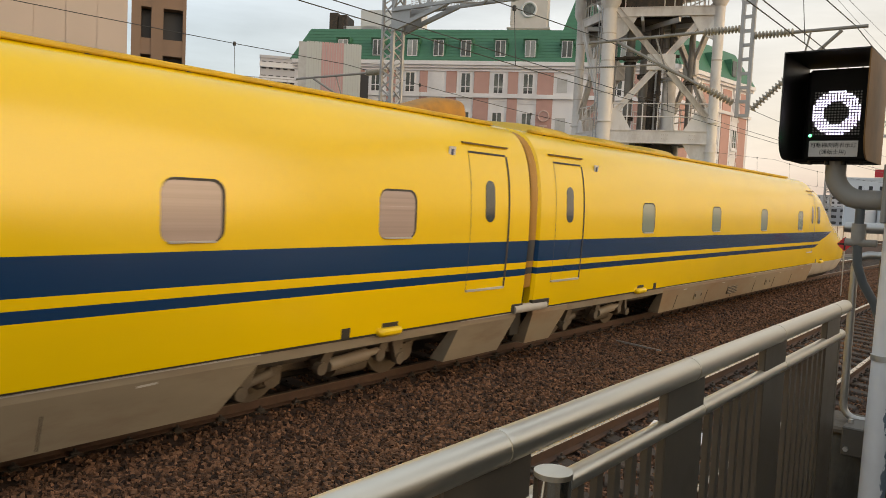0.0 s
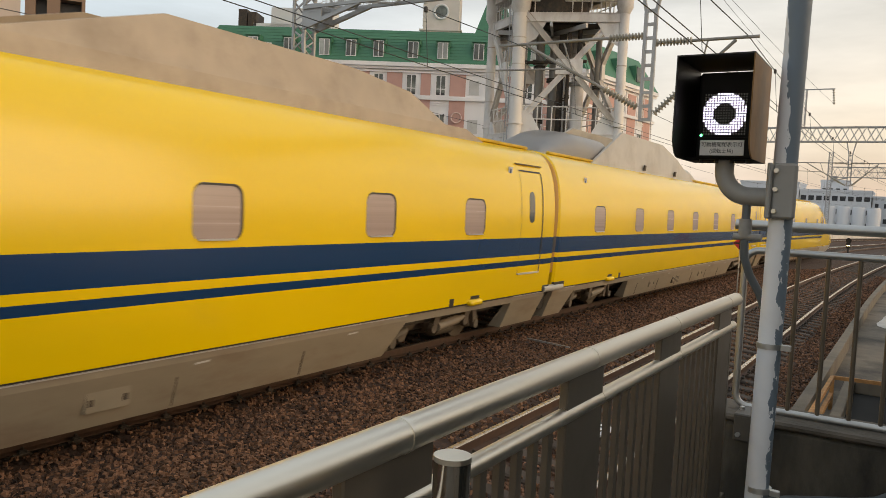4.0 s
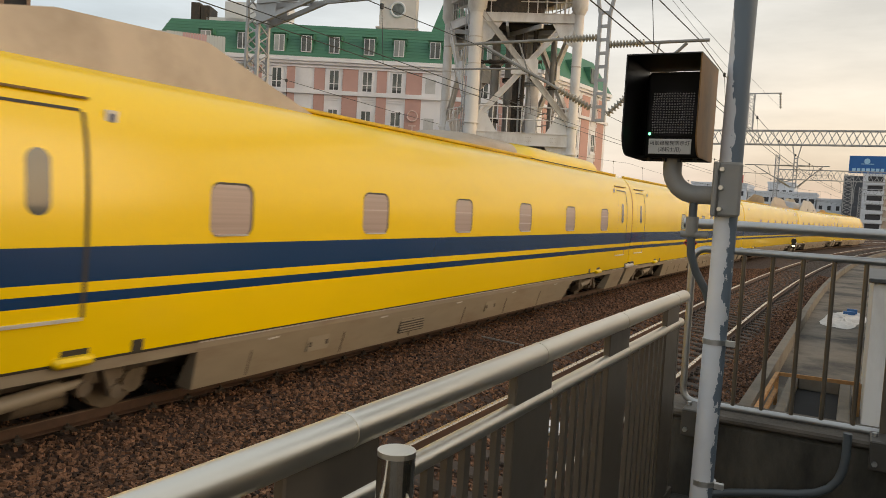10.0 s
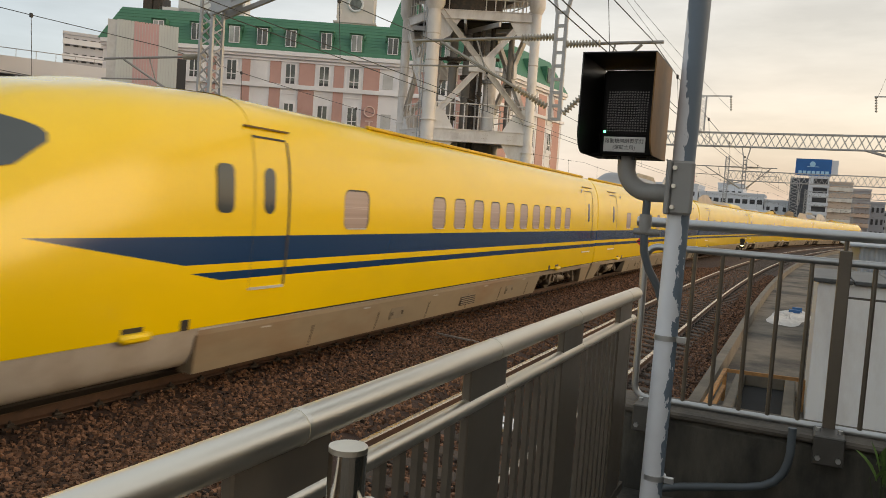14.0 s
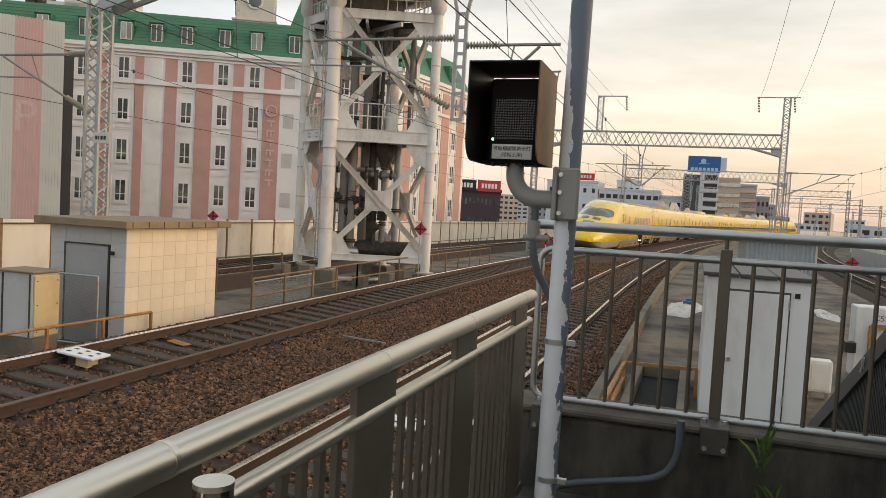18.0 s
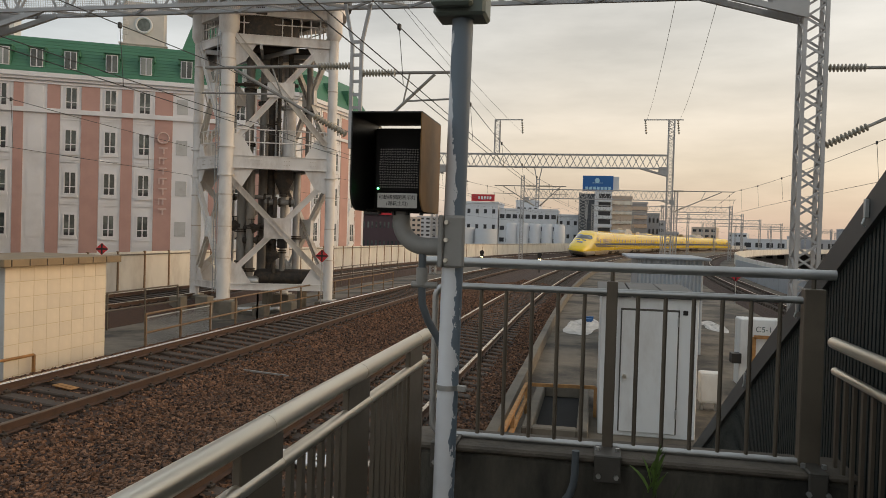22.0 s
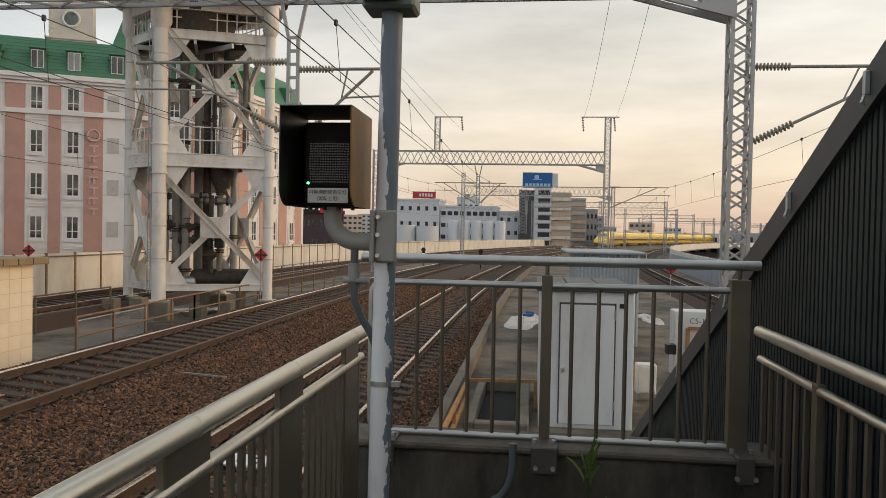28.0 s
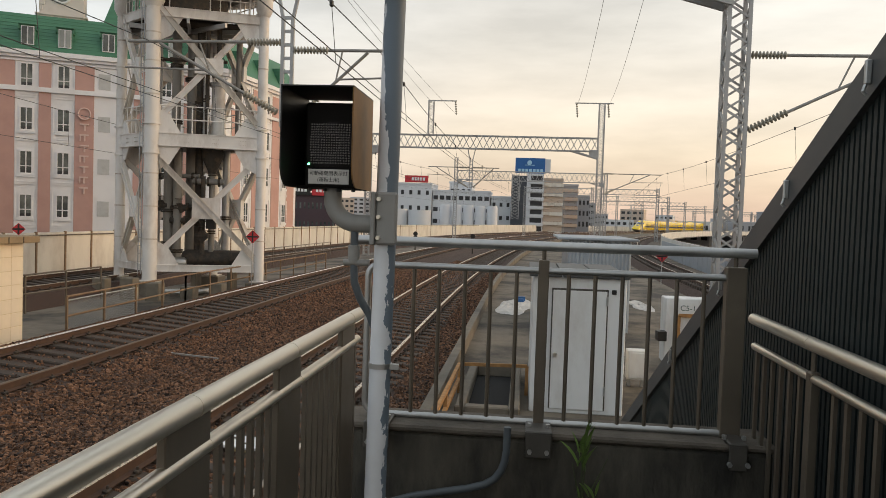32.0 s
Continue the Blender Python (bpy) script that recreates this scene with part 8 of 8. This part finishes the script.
for x in (2.2, 5.6, 9.0):
    mb = MB()
    mb.box(x - 0.48, x + 0.48, -0.12, 1.2, EAVE + 0.30, EAVE + 1.72)
    dm = part("dormer", mb, MANSARD, wing)
    mb = MB()
    mb.box(x - 0.36, x + 0.36, -0.18, -0.12, EAVE + 0.4, EAVE + 1.6)
    part("pane", mb, WIN_DARK, dm)
# clock turret and roof plant
t = thing("roof_turret", "pale stone roof turret with round windows and quoins", "turret")
t.matrix_basis = wall_frame((-37.6, 59.5), HD)
TURRET = mat("pale_grey_turret_stone", (0.60, 0.56, 0.53), 0.8, vary=0.06, scale=1.2, dirt=(0.42, 0.38, 0.35), dscale=0.7, damount=0.5)
mb = MB()
mb.box(-1.6, 1.6, 0, 3.2, 15.0, 21.5)
part("wall", mb, TURRET, t)
for k in range(16):
    mb = MB()
    z = 15.1 + 0.4 * k
    wq = 0.42 if k % 2 else 0.26
    if abs(z + 0.18 - 17.8) > 0.42:
        mb.box(-1.64, -1.64 + wq, -0.05, 0.3, z, z + 0.36, bev=0.02)
        part("quoin", mb, TURRET, t)
for z, rr in ((19.6, 0.62), (16.1, 0.48)):
    mb = MB()
    mb.tube([(rr * math.cos(a), -0.06, z + rr * math.sin(a)) for a in np.linspace(0, 6.283, 29)], 0.10, 8, caps=False)
    rim = part("window_ring", mb, CITY_WHITE, t, "white round window frame", True)
    part("round_pane", MB().disc((0, -0.03, z), (0, 1, 0), rr, 0.05, 28), WIN_DARK, rim)
for z, o, h in ((17.6, 0.25, 0.14), (17.74, 0.16, 0.16), (17.9, 0.30, 0.12)):
    mb = MB()
    mb.box(-1.6 - o, 1.6 + o, -o, 3.2 + o, z, z + h)
    part("band", mb, TURRET, t)
t = thing("roof_gable", "steep green gable beside the turret", "roof")
t.matrix_basis = wall_frame((-34.6, 60.5), HD)
mb = MB()
mb.v = [(-1.0, 0, 15), (4.4, 0, 15), (4.4, 6, 15), (-1.0, 6, 15), (1.2, 2.5, 22), (2.2, 2.5, 22)]
for f in ((0, 1, 5, 4), (1, 2, 5), (2, 3, 4, 5), (3, 0, 4)):
    mb.face(f)
part("slope", mb, MANSARD, t)
t = thing("roof_plant", "grey roof plant boxes and vents on the hotel", "roof plant")
t.matrix_basis = wall_frame(HP + Vector((2.0, 6.0)), HD)
for x, w, z0, h in ((-3.0, 0.35, 15.5, 2.2), (-2.2, 0.35, 15.5, 2.0), (-0.5, 1.6, 15.0, 1.6), (2.0, 2.6, 15.5, 2.4)):
    mb = MB()
    mb.box(x - w, x + w, 0, 2.0, z0, z0 + h)
    part("unit", mb, CITY_WHITE if w > 0.5 else UNDER, t)


# ---- other buildings ----
def block_building(x, y, w, d, z1, material, yaw, rows, cols, label, group="", win=DARKWIN_OR_SHADE, frac=0.55, wfrac=0.6, bands=None, base=-9.0):
    """A plain block with separate windows on its front."""
    b = thing("building", label, "building", group)
    b.matrix_basis = pose(x, y, 0, 0, 0, yaw)
    mb = MB()
    mb.box(-w / 2, w / 2, 0, d, base, z1)
    part("wall", mb, material, b)
    mb = MB()
    mb.box(-w / 2 - 0.15, w / 2 + 0.15, -0.15, d + 0.15, z1, z1 + 0.5)
    part("roof", mb, material, b)
    if bands:
        for k in range(rows):
            z = z1 - 0.8 - (z1 - base) / rows * k
            mb = MB()
            mb.box(-w / 2 - 0.1, w / 2 + 0.1, -0.5, 0.0, z - 0.9, z)
            part("balcony", mb, bands, b)
    fh, cw = (z1 - base) / rows, w / cols
    for r_ in range(rows):
        z = z1 - fh * (r_ + 1) + fh * (1 - frac) * 0.5
        if z < -6:
            continue
        for c in range(cols):
            mb = MB()
            xx = -w / 2 + cw * (c + 0.5)
            mb.box(xx - cw * wfrac / 2, xx + cw * wfrac / 2, -0.06, 0.02, z, z + fh * frac)
            part("window", mb, win, b)
    return b


def at(bearing, dist):
    """A place by its bearing (degrees to the right of the line) and distance."""
    return dist * math.sin(radians(bearing)), 0.6 + dist * math.cos(radians(bearing))


# left: car park tower with a big letter, car park decks, apartment block, beige block
PD = Vector((2.47, 2.62)).normalized()
t = thing("car_park_tower", "tall car park tower in pale pink and grey ribbed siding", "building")
t.matrix_basis = wall_frame((-34.83, 30.7), PD)
mb = MB()
mb.box(0, 3.6, 0, 7, BASE, 11.3)
part("wall", mb, HUT_GREY, t)
for k in range(22):
    xx = 0.46 + 0.143 * k
    mb = MB()
    mb.box(xx, xx + 0.12, -0.04, 0.05, BASE, 11.35)
    part("siding_rib", mb, PINK_SIDING if 6 <= k < 15 else GREY_SIDING, t)
# solid dark block: the recess's shade is in its colour
mb = MB()
mb.box(3.62, 4.1, 0.4, 7, BASE, 9.7)
part("recess", mb, DARKWIN_OR_SHADE, t, "dark block for the shaded vertical recess")
text("letter", "P", 2.3, mat("faded_letter", (0.60, 0.45, 0.44), 0.7), pose(1.85, -0.05, 6.2, 90), t, 0.01)
# open car park with dark decks
t = thing("car_park", "multi-storey car park with dark decks and pale top bands", "building")
t.matrix_basis = wall_frame((-52.0, 31.5), Vector((3.2, 4.05)).normalized())
# near-black core stands for the shaded inside of the open decks
mb = MB()
mb.box(0, 11.2, 0.6, 14, BASE, 9.4)
part("core", mb, DARKWIN_OR_SHADE, t)
CHARCOAL = mat("charcoal_deck_panel", (0.045, 0.045, 0.05), 0.6, vary=0.1, scale=0.5)
for k, z in enumerate((9.3, 7.4, 5.6, 3.8, 2.1, 0.4, -1.3)):
    mb = MB()
    mb.box(-0.1, 11.3, 0, 0.5, z, z + (1.15 if k < 3 else 0.95))
    part("deck_band", mb, CITY_WHITE if k < 2 else CHARCOAL, t)
for k in range(8):
    mb = MB()
    mb.box(0.6 + 1.5 * k, 0.75 + 1.5 * k, 0.3, 0.6, BASE, 9.3)
    part("pier", mb, CITY_GREY, t)
mb = MB()
mb.tube([(0, 0.2, 11.0), (11.3, 0.2, 11.0)], 0.03, 6)
for k in range(10):
    mb.bar((0.3 + 1.2 * k, 0.2, 10.4), (0.3 + 1.2 * k, 0.2, 11.0), 0.04)
part("top_rail", mb, LATTICE, t)
bx, by = -115.6, 96.1
block_building(bx, by, 6.6, 9, 27.0, CITY_GREY, 50, 14, 5, "tall grey apartment block far behind", bands=CITY_WHITE)
# beige block and its brown balcony side
t = thing("building", "tall beige clad building with vertical joints", "building")
BD = Vector((3.0, 6.2)).normalized()
t.matrix_basis = wall_frame((-54.3, 7.8), BD)
mb = MB()
mb.box(0, 20.4, 0.05, 12, BASE, 24)
part("wall", mb, BEIGE, t)
for k in range(12):
    mb = MB()
    mb.box(1.7 * k + 0.015, 1.7 * k + 1.685, 0, 0.05, BASE, 24)
    part("clad_panel", mb, BEIGE, t)
t = thing("building", "brown apartment block with deep balconies", "building")
t.matrix_basis = wall_frame((-45.3, 26.35), Vector((1.7, 2.72)).normalized())
mb = MB()
mb.box(0, 3.2, 1.0, 9, BASE, 14.6)
part("wall", mb, BROWN, t)
for a, b in ((0, 0.55), (1.15, 1.85), (3.0, 3.2)):
    mb = MB()
    mb.box(a, b, 0.0, 1.0, BASE, 14.6)
    part("pier", mb, BROWN, t)
for k in range(7):
    mb = MB()
    mb.box(0.0, 3.2, 0.05, 0.95, 13.6 - 2.9 * k, 14.6 - 2.9 * k)
    part("balcony", mb, BROWN, t)
# dark sheet painted as the shade behind the balconies
mb = MB()
mb.box(0.1, 3.1, 0.97, 1.0, BASE, 14.5)
part("balcony_shade", mb, DARKWIN_OR_SHADE, t)

# right of the tower: low maroon hotel with a sign, white works, silos, sign tower
b = block_building(-32.2, 114.0, 7.4, 8, 5.4, MAROON, 16, 5, 12, "dark maroon hotel with rows of small windows", win=WIN_DARK, frac=0.32, wfrac=0.4)
for dx, m_ in ((-1.8, INK), (1.9, SIGN_RED)):
    mb = MB()
    mb.box(dx - 1.8, dx + 1.7, -0.35, -0.1, 5.5, 7.2)
    s_ = part("sign_board", mb, m_, b)
    mb = MB()
    for k in range(5):
        mb.box(dx - 1.2 + 0.5 * k, dx - 0.85 + 0.5 * k, -0.38, -0.35, 6.0, 6.7)
    part("sign_mark", mb, SIGN_WHITE, s_)


def far_block(x0, x1, z1, material, rows, cols, label, y=200.0, bands=None, frac=0.45, wfrac=0.5, d=14, win=DARKWIN_OR_SHADE):
    return block_building((x0 + x1) / 2, y, x1 - x0, d, z1, material, 0, rows, cols, label, bands=bands, frac=frac, wfrac=wfrac, win=win)


b = far_block(-38, -24.8, 11.2, CITY_WHITE, 5, 6, "white factory building with a red rooftop sign", y=202, frac=0.28, wfrac=0.35)
mb = MB()
mb.box(-0.5, 5.6, -0.3, 0.2, 11.8, 13.6)
s_ = part("sign_board", mb, SIGN_RED, b)
mb = MB()
for k in range(5):
    mb.box(1.3 + 0.75 * k, 1.8 + 0.75 * k, -0.34, -0.3, 12.3, 13.1)
part("sign_mark", mb, SIGN_WHITE, s_)
far_block(-24.6, -9.5, 9.6, CITY_WHITE, 6, 9, "long white works building with window rows", y=203, frac=0.35, wfrac=0.7)
far_block(-20.5, -14.5, 12.0, CITY_WHITE, 5, 4, "white upper storey of the works", y=206, frac=0.3, wfrac=0.5)
far_block(-9.3, -3.8, 8.4, CITY_WHITE, 5, 3, "white workshop with small windows", y=204, frac=0.3, wfrac=0.4)
for k in range(5):
    bx, by = -19.8 + 2.9 * k, 190.0
    mb = MB()
    mb.tube([(bx, by, -9), (bx, by, 5.4), (bx, by, 6.0)], [1.35, 1.35, 1.1], 18)
    solid("silo", mb, CITY_WHITE, "white cylindrical silo beside the works", "silo", "white silos", smooth=True)
for bx, r_, z in ((-31.5, 3.1, 4.6), (-25.6, 2.8, 4.4)):
    mb = MB()
    mb.tube([(bx, 186.0, -9), (bx, 186.0, z)], r_, 24)
    solid("storage_tank", mb, CITY_WHITE, "broad white storage tank", "tank", "white tanks", smooth=True)
b = thing("sign_tower_building", "slim white and dark building under a blue billboard", "building")
b.matrix_basis = pose(0, 200, 0)
mb = MB()
mb.box(-3.9, 0.0, 0, 9, -9, 14.2)
part("dark_wing", mb, mat("charcoal_cladding", (0.06, 0.07, 0.085), 0.5), b)
mb = MB()
mb.box(0.0, 4.3, -0.6, 9, -9, 14.8)
part("white_wing", mb, CITY_WHITE, b)
for k in range(9):
    mb = MB()
    mb.box(0.6, 4.4, -1.2, -0.6, -5 + 2.15 * k, -4.2 + 2.15 * k)
    part("balcony", mb, CITY_WHITE, b)
    mb = MB()
    mb.box(1.0, 4.0, -0.63, -0.58, -4.2 + 2.15 * k, -3.0 + 2.15 * k)
    part("window", mb, DARKWIN_OR_SHADE, b)
mb = MB()
mb.box(-3.1, 4.5, 0.5, 1.2, 14.9, 18.8)
sb_ = part("billboard", mb, SIGN_BLUE, b, "blue billboard with pale marks")
PALE_MARK = mat("pale_blue_marks", (0.35, 0.6, 0.75), 0.5)
for k in range(7):
    mb = MB()
    mb.box(-2.4 + 0.95 * k, -1.7 + 0.95 * k, 0.42, 0.5, 15.3, 16.0)
    part("billboard_mark", mb, PALE_MARK, sb_)
mb = MB()
mb.disc((0.5, 0.45, 17.6), (0, 1, 0), 0.62, 0.1, 16)
mb.box(-0.6, 1.9, 0.42, 0.5, 16.9, 17.05)
part("billboard_mark", mb, PALE_MARK, sb_)
mb = MB()
mb.box(4.5, 5.9, 0.6, 3.0, 15.2, 18.6)
part("billboard_side", mb, CITY_WHITE, sb_)
mb = MB()
lattice(mb, (-2.8, -0.5, 3), (-2.8, -0.5, 14.5), 1.8, 1.0, 1.6, 0.16, 0.12)
part("stair_frame", mb, LATTICE, b)
far_block(4.5, 9.4, 13.4, CITY_TAN, 9, 6, "tan apartment block with cream balconies", y=203, bands=PARAPET, frac=0.42, wfrac=0.5, win=BROWN)
far_block(10.0, 14.0, 12.6, CITY_GREY, 9, 4, "brown grey apartment block", y=215, bands=CITY_TAN, frac=0.45, wfrac=0.6, win=BROWN)
far_block(15.2, 18.5, 10.2, CITY_GREY, 6, 3, "grey building beyond the bend", y=230)
rnd = random.Random(11)
for k in range(46):
    br = -20 + 1.55 * k + rnd.uniform(-0.5, 0.5)
    dist = rnd.uniform(320, 800)
    bx, by = at(br, dist)
    w = rnd.uniform(14, 34)
    top = (rnd.uniform(4, 13) if br < 6 else rnd.uniform(2, 10)) * dist / 430 + 1
    block_building(bx, by, w, 15, top, rnd.choice([CITY_WHITE, CITY_GREY, CITY_GREY, CITY_TAN]), -br + rnd.uniform(-20, 20), max(2, int((top + 9) / 4)), rnd.randint(3, 6), "distant city building in pale concrete", "distant city buildings", frac=0.45, wfrac=0.6)
# far masts along the bend
for k in range(9):
    s = 150 + 42 * k
    t = thing("overhead_gantry", "far lattice gantry on the bend", "gantry", "overhead line gantries")
    for off in (-3.6, 9.2, 21.0):
        mb = MB()
        p = beside(s, X_TRAIN, off, 0)
        lattice(mb, (p.x, p.y, -0.4), (p.x, p.y, 9.4), 0.45, 0.45, 0.9, 0.09, 0.06)
        part("mast", mb, LATTICE, t)
    mb = MB()
    a, b_ = beside(s, X_TRAIN, -3.6, 8.6), beside(s, X_TRAIN, 21.0, 8.6)
    for dz in (-0.5, 0.5):
        mb.bar(a + Vector((0, 0, dz)), b_ + Vector((0, 0, dz)), 0.12)
    n = 22
    for i in range(n):
        p, q = a.lerp(b_, i / n), a.lerp(b_, (i + 1) / n)
        mb.bar(p + Vector((0, 0, -0.5)), p.lerp(q, 0.5) + Vector((0, 0, 0.5)), 0.07)
        mb.bar(p.lerp(q, 0.5) + Vector((0, 0, 0.5)), q + Vector((0, 0, -0.5)), 0.07)
    part("beam", mb, LATTICE, t)

motions()
